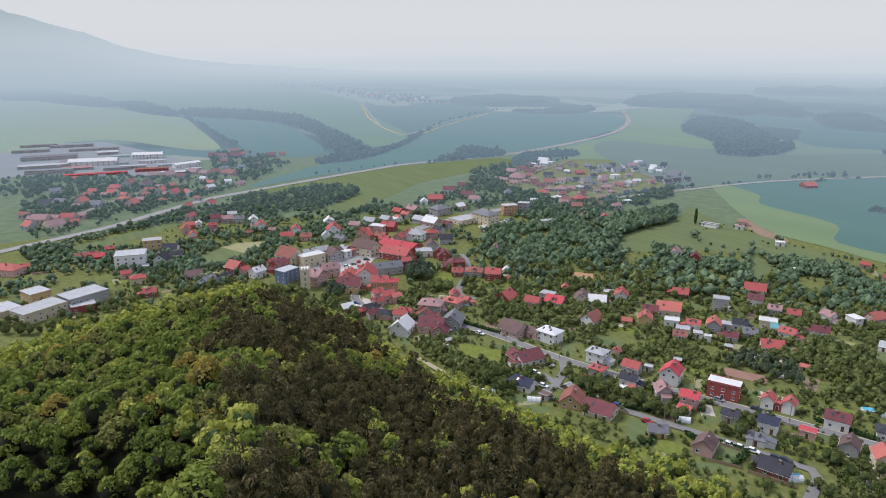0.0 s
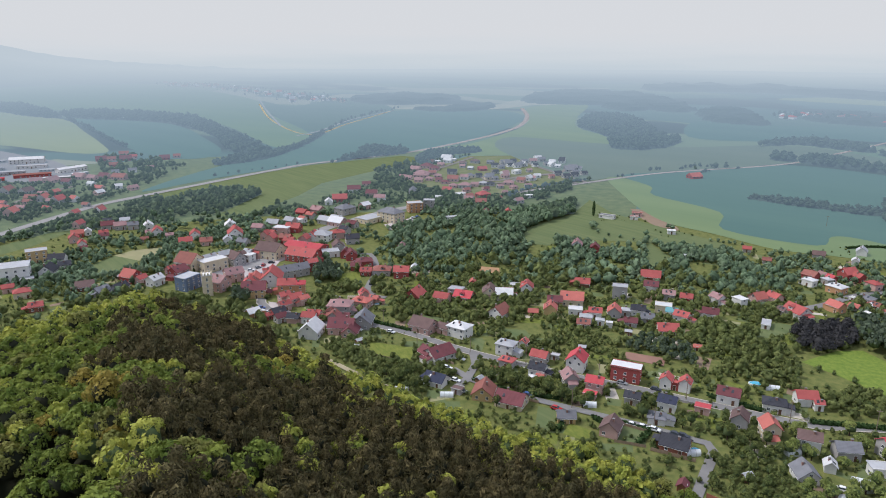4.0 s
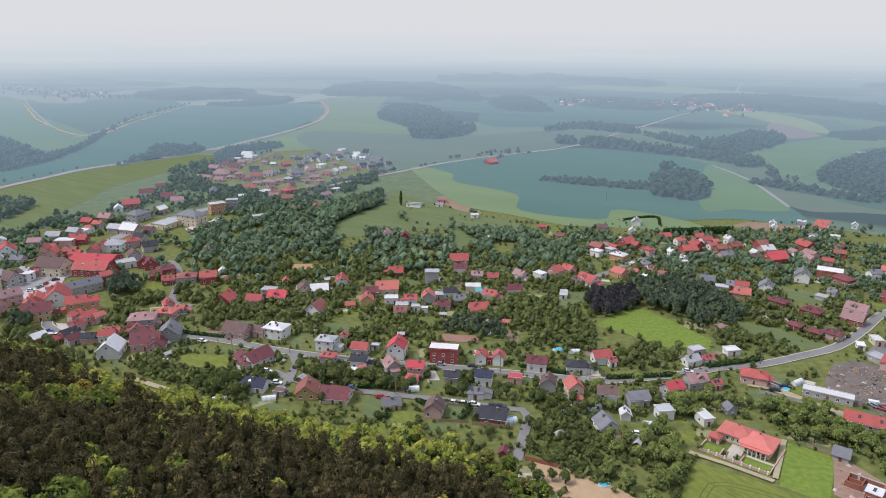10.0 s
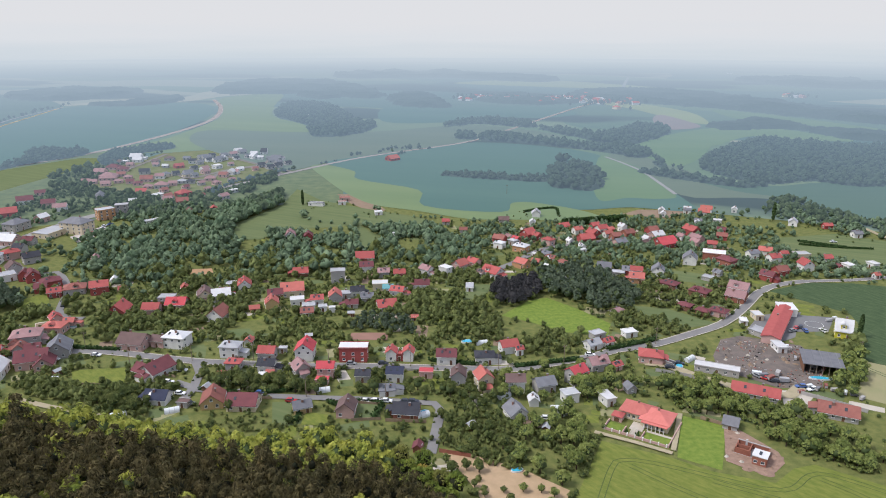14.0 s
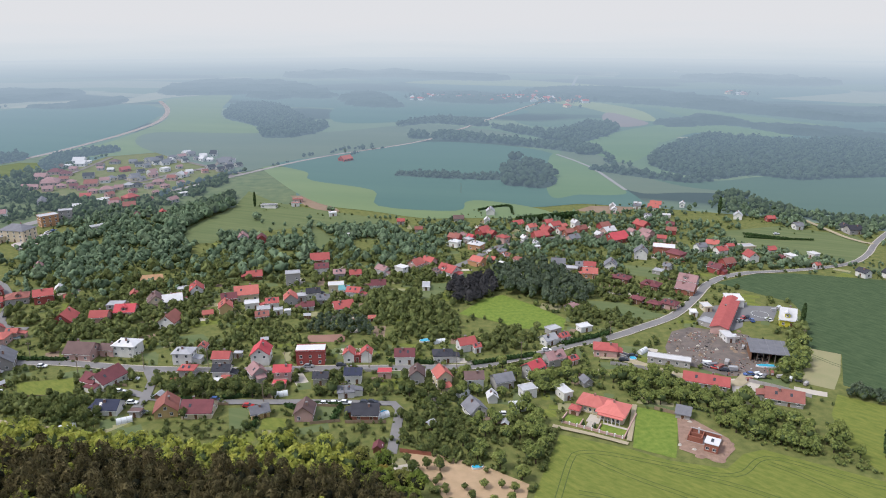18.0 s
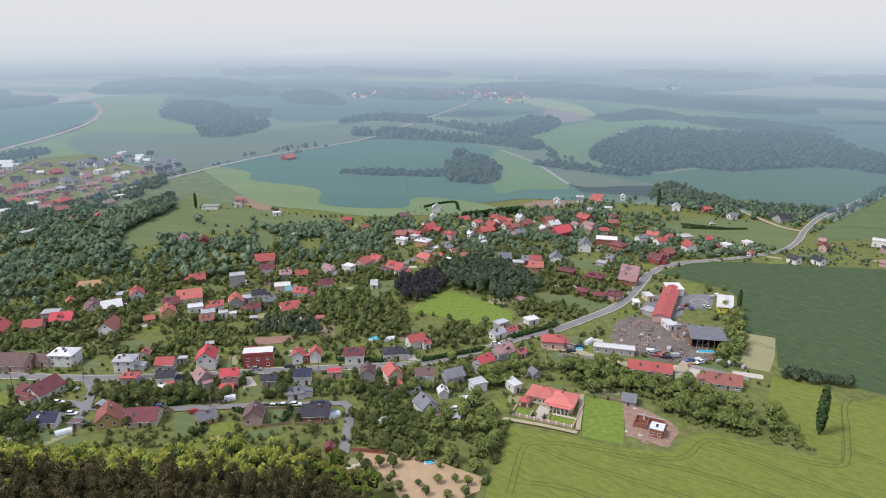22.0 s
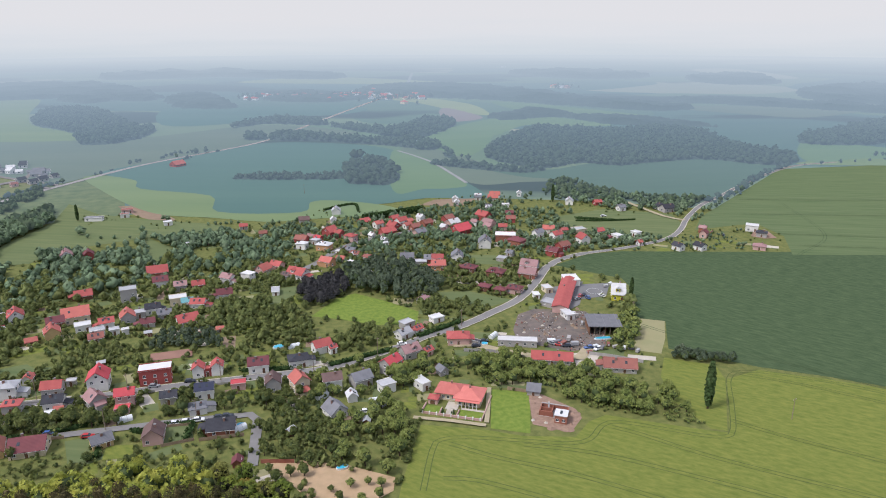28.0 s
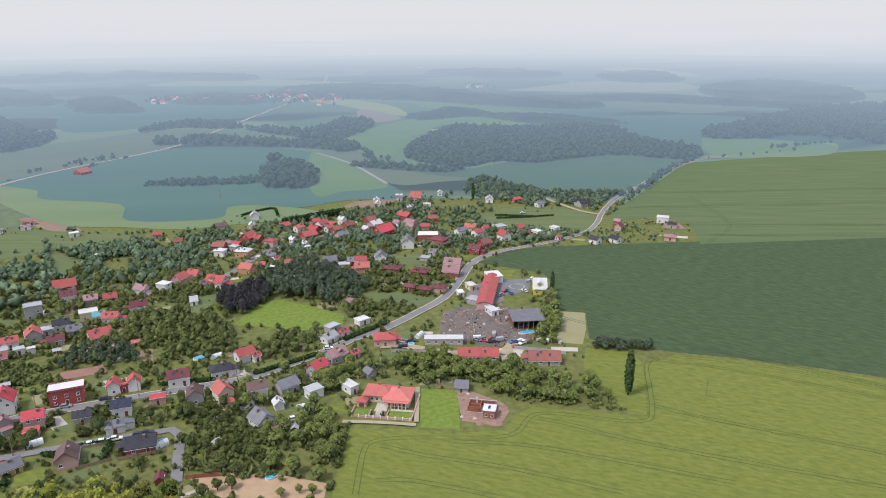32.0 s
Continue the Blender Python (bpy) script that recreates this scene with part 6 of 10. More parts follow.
house(-540.1, 399.5, 16, 6.2, 4.8, 1.2, 'g', 'tile_pink', 'render_grey')
house(-563.0, 327.7, 25, 6.0, 4.7, 1.1, 'g', 'tile_pink', 'render_grey')
house(-591.1, 329.9, 25, 8.9, 6.9, 1.2, 'g', 'slate_grey', 'render_grey')
house(-518.7, 379.0, 9, 5.9, 4.6, 1.1, 'g', 'tile_red', 'render_pink')
house(-556.4, 389.9, 16, 6.2, 4.9, 1.1, 'g', 'tile_rust', 'render_pink')
house(-379.7, 353.3, 47, 5.5, 4.3, 1.3, 'g', 'tile_pink', 'render_white')
house(-362.1, 353.9, 46, 4.7, 3.7, 1.2, 'g', 'tile_pink', 'render_grey')
house(-240.9, 497.9, 42, 11.6, 8.7, 3, 'x', 'sheet_grey', 'render_orange')
house(-234.6, 511.8, 19, 8.9, 6.7, 3, 'x', 'sheet_grey', 'render_grey')
house(-244.0, 462.1, -16, 15.1, 10.1, 2.6, 'h', 'slate_grey', 'render_cream')
house(-258.2, 454.1, 74, 15.1, 11.3, 1.2, 'x', 'sheet_grey', 'render_cream')
house(-274.5, 433.7, -8, 10.2, 7.9, 1.2, 'g', 'sheet_white', 'render_pink')
house(-289.2, 468.6, 74, 11.6, 9.0, 1.8, 'h', 'slate_grey', 'render_grey')
house(-283.3, 489.9, 74, 8.2, 6.4, 1.5, 'g', 'sheet_white', 'render_pink')
house(-317.5, 506.5, 32, 12.5, 9.8, 1.4, 'g', 'tile_red', 'render_red')
house(-327.6, 547.5, 31, 11.7, 9.1, 1.3, 'g', 'tile_maroon', 'render_white')
house(-320.0, 492.6, 123, 7.1, 6.2, 1.2, 'f', 'sheet_white', 'render_white')
house(-287.1, 523.1, 19, 9.4, 7.3, 1.4, 'g', 'tile_pink', 'render_white')
house(-304.3, 539.3, 19, 9.7, 7.6, 1.2, 'g', 'tile_maroon', 'render_pink')
house(-331.8, 577.9, 30, 7.8, 6.1, 1, 'g', 'tile_maroon', 'render_pink')
house(-302.6, 640.6, 12, 14.8, 10.1, 1.2, 'h', 'tile_pink', 'render_pink')
house(-323.4, 670.7, -4, 10.7, 8.3, 1.2, 'g', 'tile_pink', 'render_pink')
house(-321.3, 695.2, -4, 12.9, 10.1, 1.2, 'h', 'tile_maroon', 'render_pink')
house(-313.8, 737.0, 0, 9.4, 7.3, 1.3, 'g', 'sheet_white', 'render_white')
house(-311.5, 711.9, 0, 7.1, 5.5, 1, 'g', 'tile_pink', 'render_pink')
house(-284.1, 747.5, -3, 9.4, 7.3, 1.2, 'h', 'tile_brown', 'render_grey')
house(-259.0, 703.9, 44, 8.8, 6.9, 1, 'g', 'tile_red', 'render_red')
house(-253.3, 728.9, 19, 8.0, 6.3, 1.2, 'g', 'tile_dark', 'render_white')
house(-244.6, 748.8, 43, 9.2, 7.2, 1.4, 'g', 'slate_grey', 'render_grey')
house(-228.7, 745.7, 43, 8.1, 6.3, 1.3, 'g', 'slate_grey', 'render_grey')
house(-224.1, 799.3, 43, 8.6, 6.7, 1.2, 'g', 'sheet_white', 'render_white')
house(-195.8, 758.4, 133, 8.2, 7.1, 1.3, 'f', 'sheet_white', 'render_white')
house(-192.0, 787.8, 1, 7.4, 5.8, 1.2, 'g', 'tile_dark', 'render_white')
house(-169.2, 747.8, 1, 10.0, 7.8, 1.3, 'g', 'slate_grey', 'render_grey')
house(-176.2, 707.2, 37, 7.6, 5.9, 1.2, 'g', 'tile_dark', 'render_grey')
house(-164.6, 697.3, 37, 7.5, 5.8, 1.1, 'g', 'tile_dark', 'render_grey')
house(-218.8, 699.5, 61, 8.6, 6.5, 1.6, 'x', 'sheet_white', 'render_white')
house(-226.0, 682.8, 61, 8.4, 6.6, 1.4, 'g', 'tile_pink', 'render_white')
house(-234.3, 656.9, 44, 10.0, 7.8, 1.2, 'h', 'slate_grey', 'render_cream')
house(-221.5, 626.0, 10, 7.8, 6.1, 1, 'h', 'tile_dark', 'render_grey')
house(-206.9, 638.0, 10, 9.6, 7.5, 1.2, 'h', 'tile_pink', 'render_pink')
house(-199.5, 655.4, -9, 8.1, 6.3, 1.2, 'g', 'tile_rust', 'render_pink')
house(-195.4, 667.2, 81, 7.3, 6.4, 1.3, 'f', 'sheet_white', 'render_white')
house(-280.6, 670.9, 12, 9.5, 7.4, 1.2, 'g', 'tile_dark', 'render_grey')
house(-263.9, 633.8, 10, 10.8, 8.4, 1.3, 'g', 'tile_rust', 'render_pink')
house(-240.2, 606.1, 10, 11.1, 8.6, 1.4, 'h', 'tile_pink', 'render_grey')
house(-257.3, 647.9, 10, 8.2, 6.4, 1.2, 'g', 'tile_pink', 'render_white')
house(-248.3, 582.3, 12, 8.3, 6.5, 1.1, 'g', 'tile_red', 'render_pink')
house(-275.4, 624.7, 12, 6.7, 5.2, 1.1, 'g', 'tile_maroon', 'render_pink')
house(-209.9, 573.6, 57, 11.2, 8.7, 1.4, 'h', 'tile_red', 'render_red')
house(-200.7, 544.3, 20, 9.1, 7.1, 1.3, 'g', 'tile_rust', 'brick_wall')
house(-185.5, 515.3, 110, 4.6, 4.0, 1, 'f', 'tile_maroon', 'render_white')
house(-166.7, 515.3, 108, 7.4, 6.4, 1.2, 'f', 'tile_red', 'render_red')
house(-173.1, 562.9, 57, 7.7, 6.0, 1.2, 'g', 'tile_pink', 'render_grey')
house(-172.4, 586.3, 57, 4.4, 3.3, 1.2, 'x', 'sheet_white', 'render_white')
house(-273.4, 560.1, 109, 6.6, 5.7, 1.2, 'f', 'slate_grey', 'render_grey')
house(-202.3, 485.2, 43, 15.3, 4.6, 0.9, 'x', 'sheet_grey', 'render_white')
house(-231.3, 572.5, 57, 8.9, 6.7, 0.9, 'x', 'sheet_grey', 'render_white')
house(-219.6, 563.6, 57, 7.9, 6.2, 1, 'g', 'tile_rust', 'render_grey')
house(-323.9, 757.8, 0, 11.8, 9.2, 1.2, 'g', 'sheet_white', 'render_white')
house(-329.8, 723.8, 0, 8.3, 6.5, 1.1, 'g', 'tile_brown', 'render_grey')
house(-307.8, 685.5, 12, 10.8, 8.4, 1.1, 'h', 'tile_maroon', 'render_pink')
house(-306.7, 650.9, -4, 15.0, 10.1, 1.1, 'h', 'tile_pink', 'render_pink')
house(-316.0, 625.9, -4, 7.3, 5.7, 1, 'g', 'tile_pink', 'render_pink')
house(-298.3, 659.5, 12, 7.6, 5.9, 1, 'g', 'tile_rust', 'render_pink')
house(-292.2, 729.8, -3, 7.2, 5.6, 1, 'g', 'tile_brown', 'render_grey')
house(-250.5, 753.4, 43, 9.3, 7.3, 1.2, 'g', 'slate_grey', 'render_grey')
house(-244.2, 765.6, 43, 7.3, 5.7, 1.2, 'g', 'tile_dark', 'render_grey')
house(-230.1, 737.1, 43, 8.1, 6.3, 1.1, 'g', 'slate_grey', 'render_white')
house(-226.0, 749.6, 133, 7.0, 6.1, 1.2, 'f', 'sheet_white', 'render_white')
house(-224.0, 777.7, 43, 8.4, 6.6, 1.1, 'g', 'tile_pink', 'render_grey')
house(-217.5, 791.4, 43, 8.5, 6.7, 1.2, 'g', 'slate_grey', 'render_grey')
house(-201.2, 781.1, 1, 7.4, 5.7, 1.1, 'g', 'sheet_white', 'render_white')
house(-194.9, 802.9, 1, 6.5, 5.0, 1.2, 'g', 'tile_dark', 'render_white')
house(-168.8, 733.6, 1, 9.8, 7.7, 1.2, 'g', 'slate_grey', 'render_grey')
house(-163.7, 748.0, 1, 7.0, 5.5, 1.1, 'g', 'slate_grey', 'render_white')
house(-159.0, 706.8, 46, 8.5, 6.6, 1.1, 'g', 'tile_dark', 'render_grey')
house(-255.3, 658.3, 44, 9.2, 7.2, 1.1, 'h', 'slate_grey', 'render_cream')
house(-237.4, 667.2, 44, 8.3, 6.5, 1.1, 'g', 'slate_grey', 'render_grey')
house(-229.1, 626.8, 10, 7.9, 6.1, 1, 'h', 'sheet_grey', 'render_grey')
house(-222.4, 672.6, 61, 7.4, 5.8, 1.1, 'g', 'tile_pink', 'render_pink')
house(-192.7, 671.3, -9, 7.3, 5.7, 1.1, 'g', 'tile_pink', 'render_white')
house(-276.7, 567.4, 109, 7.6, 6.6, 1.1, 'f', 'slate_grey', 'render_grey')
house(-170.5, 588.7, 57, 5.2, 3.9, 1.1, 'x', 'sheet_white', 'render_white')
house(-215.8, 553.6, 21, 7.0, 5.5, 1.1, 'g', 'tile_pink', 'render_pink')
house(-192.7, 568.0, 57, 4.7, 3.7, 1, 'g', 'tile_rust', 'render_grey')
house(-241.9, 548.4, 19, 5.5, 4.3, 1, 'g', 'sheet_white', 'render_white')
house(51.7, 486.4, -6, 7.1, 5.6, 0.9, 'g', 'tile_brown', 'render_grey')
house(45.9, 439.0, -49, 4.1, 3.2, 1.2, 'g', 'tile_rust', 'render_red')
house(114.5, 471.3, 25, 6.4, 5.0, 0.8, 'g', 'tile_red', 'render_red')
house(121.5, 441.0, 25, 6.7, 5.2, 1.2, 'g', 'tile_rust', 'brick_wall')
house(122.2, 458.6, 25, 4.4, 3.5, 1, 'g', 'tile_orange', 'render_red')
house(173.1, 502.0, 71, 4.0, 3.5, 1.1, 'f', 'sheet_white', 'render_white')
house(194.5, 511.6, -21, 5.1, 3.9, 1.1, 'g', 'slate_grey', 'render_white')
house(205.8, 507.2, -22, 7.9, 6.2, 1, 'g', 'tile_orange', 'render_white')
house(189.6, 477.0, 68, 3.9, 3.4, 1, 'f', 'sheet_white', 'render_white')
house(170.2, 426.6, -65, 6.1, 4.8, 1.2, 'g', 'tile_pink', 'render_pink')
house(111.1, 371.3, -17, 5.8, 4.5, 1.2, 'g', 'slate_grey', 'render_red')
house(99.5, 379.4, -15, 6.9, 5.4, 1, 'g', 'slate_grey', 'render_grey')
house(69.1, 394.9, 55, 3.2, 2.8, 0.9, 'f', 'sheet_white', 'render_white')
house(62.4, 403.7, -35, 3.3, 2.5, 0.8, 'x', 'sheet_white', 'render_white')
house(89.5, 431.3, 108, 4.1, 3.5, 1, 'f', 'sheet_white', 'render_white')
house(93.9, 411.3, 18, 3.4, 2.6, 0.9, 'x', 'sheet_white', 'render_white')
house(77.0, 386.4, -35, 3.7, 2.9, 1, 'g', 'tile_rust', 'render_grey')
house(137.6, 427.9, 25, 4.2, 3.3, 1, 'g', 'tile_brown', 'render_grey')
house(198.5, 456.0, -24, 5.3, 4.1, 1.1, 'g', 'tile_maroon', 'render_red')
house(-293.6, 615.7, 12, 8.0, 6.3, 1, 'g', 'tile_pink', 'render_pink')
house(-287.4, 627.9, 12, 7.2, 5.6, 1, 'h', 'tile_pink', 'render_pink')
house(-265.6, 617.7, 12, 7.9, 6.2, 1, 'h', 'tile_maroon', 'render_pink')
house(-251.4, 603.8, 12, 7.7, 6.0, 1, 'h', 'tile_pink', 'render_pink')
house(-231.8, 588.7, 57, 6.6, 5.2, 1, 'g', 'tile_rust', 'render_pink')
house(-227.5, 655.7, 61, 6.4, 5.0, 1, 'g', 'slate_grey', 'render_grey')
house(-209.3, 618.4, 57, 6.0, 4.7, 1, 'g', 'tile_pink', 'render_grey')
house(-196.3, 621.0, 57, 6.8, 5.3, 1, 'h', 'tile_pink', 'render_pink')
house(-186.0, 633.5, 57, 6.1, 4.7, 1, 'g', 'tile_pink', 'render_grey')
house(-192.3, 687.0, 40, 6.5, 5.1, 1, 'g', 'sheet_white', 'render_white')
house(-239.9, 692.2, 44, 6.7, 5.2, 1, 'g', 'tile_dark', 'render_grey')
house(-272.3, 703.5, 0, 5.9, 4.6, 1, 'g', 'sheet_white', 'render_grey')
house(-266.1, 749.8, -3, 7.3, 5.7, 1, 'g', 'slate_grey', 'render_grey')
house(-243.9, 723.2, 43, 7.0, 5.4, 1.1, 'g', 'slate_grey', 'render_grey')
house(-239.1, 738.5, 43, 6.1, 4.7, 1, 'g', 'tile_dark', 'render_white')
house(-232.5, 771.6, 43, 7.4, 5.7, 1, 'g', 'slate_grey', 'render_grey')
house(-213.1, 750.6, 43, 6.1, 4.8, 1, 'g', 'tile_dark', 'render_white')
house(-203.6, 764.5, 43, 7.2, 5.6, 1, 'g', 'slate_grey', 'render_grey')
house(-188.0, 754.9, 1, 6.1, 4.8, 1, 'g', 'sheet_white', 'render_white')
house(-176.8, 749.1, 1, 6.0, 4.7, 1, 'g', 'slate_grey', 'render_grey')
house(-151.6, 721.1, 46, 6.7, 5.3, 1, 'g', 'tile_dark', 'render_grey')
house(-161.3, 722.9, 46, 6.8, 5.3, 1, 'g', 'slate_grey', 'render_grey')
house(-326.8, 732.3, 0, 9.4, 7.0, 1, 'x', 'sheet_white', 'render_white')
house(-315.2, 753.7, 0, 8.5, 6.4, 1, 'x', 'sheet_white', 'render_white')
house(-285.2, 712.0, -4, 6.0, 4.7, 1, 'g', 'tile_pink', 'render_grey')
house(-309.2, 624.1, 12, 7.3, 5.7, 1, 'g', 'tile_pink', 'render_pink')
house(-325.3, 677.9, -4, 7.8, 6.1, 1, 'h', 'tile_rust', 'render_pink')
house(-286.3, 646.0, 12, 7.4, 5.8, 1, 'h', 'tile_pink', 'render_pink')
house(-234.2, 617.2, 10, 6.9, 5.4, 1, 'g', 'tile_pink', 'render_pink')
house(-217.2, 601.1, 57, 5.9, 4.6, 1, 'g', 'tile_maroon', 'render_pink')
house(-196.0, 594.1, 57, 4.9, 3.8, 1, 'g', 'tile_pink', 'render_pink')
house(-248.5, 664.5, 44, 6.5, 5.1, 1, 'g', 'tile_dark', 'render_grey')
house(-209.2, 714.3, 46, 5.8, 4.6, 1, 'g', 'tile_pink', 'render_grey')
house(-177.8, 689.1, 37, 5.6, 4.4, 1, 'g', 'tile_rust', 'render_pink')
house(257.7, 381.0, -76, 5.6, 4.2, 1.2, 'x', 'sheet_white', 'render_white')
house(248.1, 362.2, 14, 3.2, 2.8, 1, 'f', 'tile_orange', 'render_white')
house(266.0, 346.3, -76, 6.5, 5.0, 1.2, 'g', 'tile_dark', 'render_white')
house(278.8, 342.2, -76, 6.5, 5.1, 1.2, 'g', 'tile_dark', 'render_white')
house(305.3, 374.0, -54, 4.5, 3.5, 1.5, 'g', 'tile_pink', 'brick_wall')
house(298.8, 364.3, 36, 5.1, 4.4, 1.4, 'f', 'tile_maroon', 'render_pink')
house(340.1, 367.2, -43, 8.0, 6.0, 1.6, 'x', 'sheet_white', 'render_white')
house(336.3, 353.8, -44, 6.5, 5.1, 1.2, 'h', 'tile_dark', 'render_grey')
house(314.6, 331.2, -44, 7.3, 5.7, 1, 'h', 'tile_pink', 'render_pink')
house(317.4, 431.5, 2, 9.2, 7.2, 1.3, 'g', 'tile_dark', 'render_grey')
house(316.1, 438.3, 92, 5.8, 5.0, 1.2, 'f', 'tile_dark', 'render_white')
house(287.0, 448.3, 2, 5.0, 3.9, 1, 'g', 'slate_grey', 'render_white')
house(-33.1, 264.0, -1, 10.4, 5.2, 2.5, 'x', 'sheet_white', 'render_red')
house(160.1, 294.5, 56, 42.7, 7.4, 1.3, 'g', 'tile_red', 'render_pink')
house(172.7, 312.1, -11, 7.0, 8.3, 1.4, 'x', 'sheet_white', 'render_white')
house(114.4, 250.8, -24, 16.7, 4.6, 1, 'x', 'sheet_white', 'render_grey')
house(121.4, 231.5, -26, 16.4, 6.4, 0.95, 'g', 'tile_red', 'render_grey')
house(144.5, 217.0, -26, 12.7, 7.4, 0.95, 'g', 'tile_rust', 'render_grey')
house(186.5, 287.2, -28, 6.1, 10.1, 1.4, 'g', 'sheet_white', 'render_yellow')
house(149.5, 271.2, -0, 3.6, 6.4, 1, 'x', 'sheet_white', 'render_white')
house(155.6, 305.8, -0, 3.5, 5.5, 1, 'x', 'sheet_white', 'render_cream')
house(146.3, 299.5, -12, 3.0, 4.6, 0.8, 'x', 'sheet_white', 'render_white')
house(148.7, 287.0, 35, 5.9, 8.3, 0.9, 'x', 'sheet_grey', 'render_grey')
house(103.4, 210.3, -30, 4.7, 5.5, 0.8, 'g', 'slate_grey', 'render_grey')
house(-342.5, 172.8, 91, 22.0, 12.9, 2.2, 'x', 'sheet_grey', 'render_cream')
house(-341.9, 195.9, 86, 20.4, 13.8, 2.4, 'x', 'sheet_grey', 'render_grey')
house(-364.5, 183.4, 87, 9.2, 11.0, 2.6, 'x', 'sheet_grey', 'render_ochre')
house(-333.7, 190.1, 65, 10.2, 9.2, 1.3, 'x', 'sheet_grey', 'render_red')
house(-357.6, 162.4, 89, 12.0, 12.9, 2, 'x', 'sheet_grey', 'render_cream')
house(-606.5, 370.5, 16, 9.3, 7.2, 1.2, 'g', 'tile_red', 'render_pink')
house(-586.5, 376.8, 16, 10.0, 7.8, 1.3, 'g', 'tile_red', 'render_cream')
house(-553.6, 365.4, 16, 9.5, 7.4, 1.3, 'h', 'tile_orange', 'render_pink')
house(-530.3, 357.2, 115, 9.6, 8.4, 1.3, 'f', 'tile_orange', 'render_pink')
house(-574.6, 338.8, 115, 10.0, 8.7, 1.3, 'f', 'tile_orange', 'render_pink')
house(-554.3, 339.6, 25, 10.2, 8.0, 1.2, 'g', 'slate_grey', 'render_grey')
house(-591.6, 318.0, 25, 11.4, 8.9, 1.3, 'g', 'tile_dark', 'render_grey')
house(-527.0, 298.7, 30, 10.3, 8.1, 1.4, 'g', 'tile_red', 'render_pink')
house(-537.5, 282.8, 30, 11.9, 9.3, 1.6, 'g', 'tile_pink', 'render_pink')
house(-524.6, 267.3, 179, 9.8, 8.5, 1.4, 'f', 'tile_orange', 'render_grey')
house(-511.9, 278.7, 89, 13.0, 10.1, 1.4, 'g', 'tile_pink', 'render_cream')
house(-565.5, 285.4, 30, 7.5, 5.8, 1.3, 'g', 'tile_rust', 'render_pink')
house(-525.0, 308.9, 30, 6.4, 5.0, 1.2, 'g', 'tile_pink', 'render_pink')
house(-590.9, 347.4, 25, 6.3, 4.9, 1, 'g', 'tile_dark', 'render_grey')
house(-642.8, 355.1, 61, 9.6, 7.5, 1, 'g', 'slate_grey', 'render_grey')
house(-536.5, 369.8, 16, 8.5, 6.7, 1.2, 'g', 'tile_pink', 'render_grey')
house(-565.7, 400.8, 22, 10.0, 7.8, 1.2, 'g', 'tile_rust', 'render_pink')
house(-555.1, 404.9, 112, 9.3, 8.1, 1.3, 'f', 'tile_orange', 'render_grey')
house(-536.7, 404.6, 99, 10.1, 8.8, 1.3, 'f', 'tile_red', 'render_grey')
house(-572.7, 417.0, 22, 7.4, 5.8, 1.2, 'g', 'tile_pink', 'render_grey')
house(-528.5, 413.5, 175, 7.1, 6.1, 1.2, 'f', 'tile_orange', 'render_white')
house(-501.6, 402.5, 9, 5.9, 4.6, 1, 'g', 'tile_rust', 'render_grey')
house(-533.5, 443.6, 85, 8.2, 6.4, 1, 'g', 'sheet_white', 'render_pink')
house(-574.0, 469.7, 8, 6.8, 5.3, 1.2, 'g', 'sheet_white', 'render_white')
house(-549.4, 457.2, 8, 8.4, 6.6, 1.2, 'g', 'tile_orange', 'render_pink')
house(-540.4, 471.8, 49, 6.6, 5.1, 1.2, 'g', 'sheet_white', 'render_white')
house(-597.8, 420.0, 98, 11.4, 8.9, 1.2, 'g', 'tile_brown', 'render_grey')
house(-615.5, 414.1, 112, 11.1, 9.7, 1.2, 'f', 'tile_rust', 'render_grey')
house(-604.3, 467.9, 8, 10.0, 7.8, 1.2, 'g', 'tile_maroon', 'render_grey')
house(-616.9, 492.4, 8, 12.3, 9.6, 1.2, 'g', 'tile_pink', 'render_pink')
house(-626.2, 467.7, 98, 13.2, 10.1, 1, 'g', 'tile_pink', 'render_pink')
house(-523.1, 472.6, 82, 8.3, 6.5, 1, 'g', 'tile_pink', 'render_pink')
house(-688.9, 402.2, 60, 7.3, 5.7, 1, 'g', 'tile_red', 'render_pink')
house(-578.0, 507.8, 8, 15.0, 10.1, 1.1, 'g', 'tile_rust', 'render_pink')
house(-595.7, 504.4, 8, 11.2, 8.7, 1.2, 'g', 'tile_maroon', 'render_pink')
house(-599.9, 493.0, 8, 9.1, 7.1, 1.2, 'g', 'tile_pink', 'render_pink')
house(-676.1, 424.4, 58, 7.3, 5.7, 1.1, 'g', 'slate_grey', 'render_grey')
house(-598.7, 360.2, 16, 8.2, 6.4, 1, 'g', 'tile_rust', 'render_grey')
house(-605.7, 392.5, 22, 10.4, 8.1, 1.2, 'g', 'tile_red', 'render_pink')
house(-570.4, 427.9, 98, 7.5, 5.8, 1.2, 'g', 'tile_orange', 'render_red')
house(-646.5, 561.1, 49, 8.9, 6.9, 1.1, 'g', 'tile_rust', 'render_red')
house(-693.6, 585.2, 50, 11.8, 9.2, 1.1, 'g', 'tile_maroon', 'render_red')
house(-669.9, 599.7, 48, 12.8, 10.0, 1.1, 'g', 'tile_maroon', 'render_red')
house(-598.9, 543.0, 48, 8.4, 6.6, 1, 'g', 'slate_grey', 'render_white')
house(-934.8, 548.4, 54, 53.2, 10.6, 1.2, 'x', 'slate_grey', 'render_grey')
house(-705.5, 480.8, 50, 28.1, 8.4, 1.2, 'x', 'sheet_grey', 'render_grey')
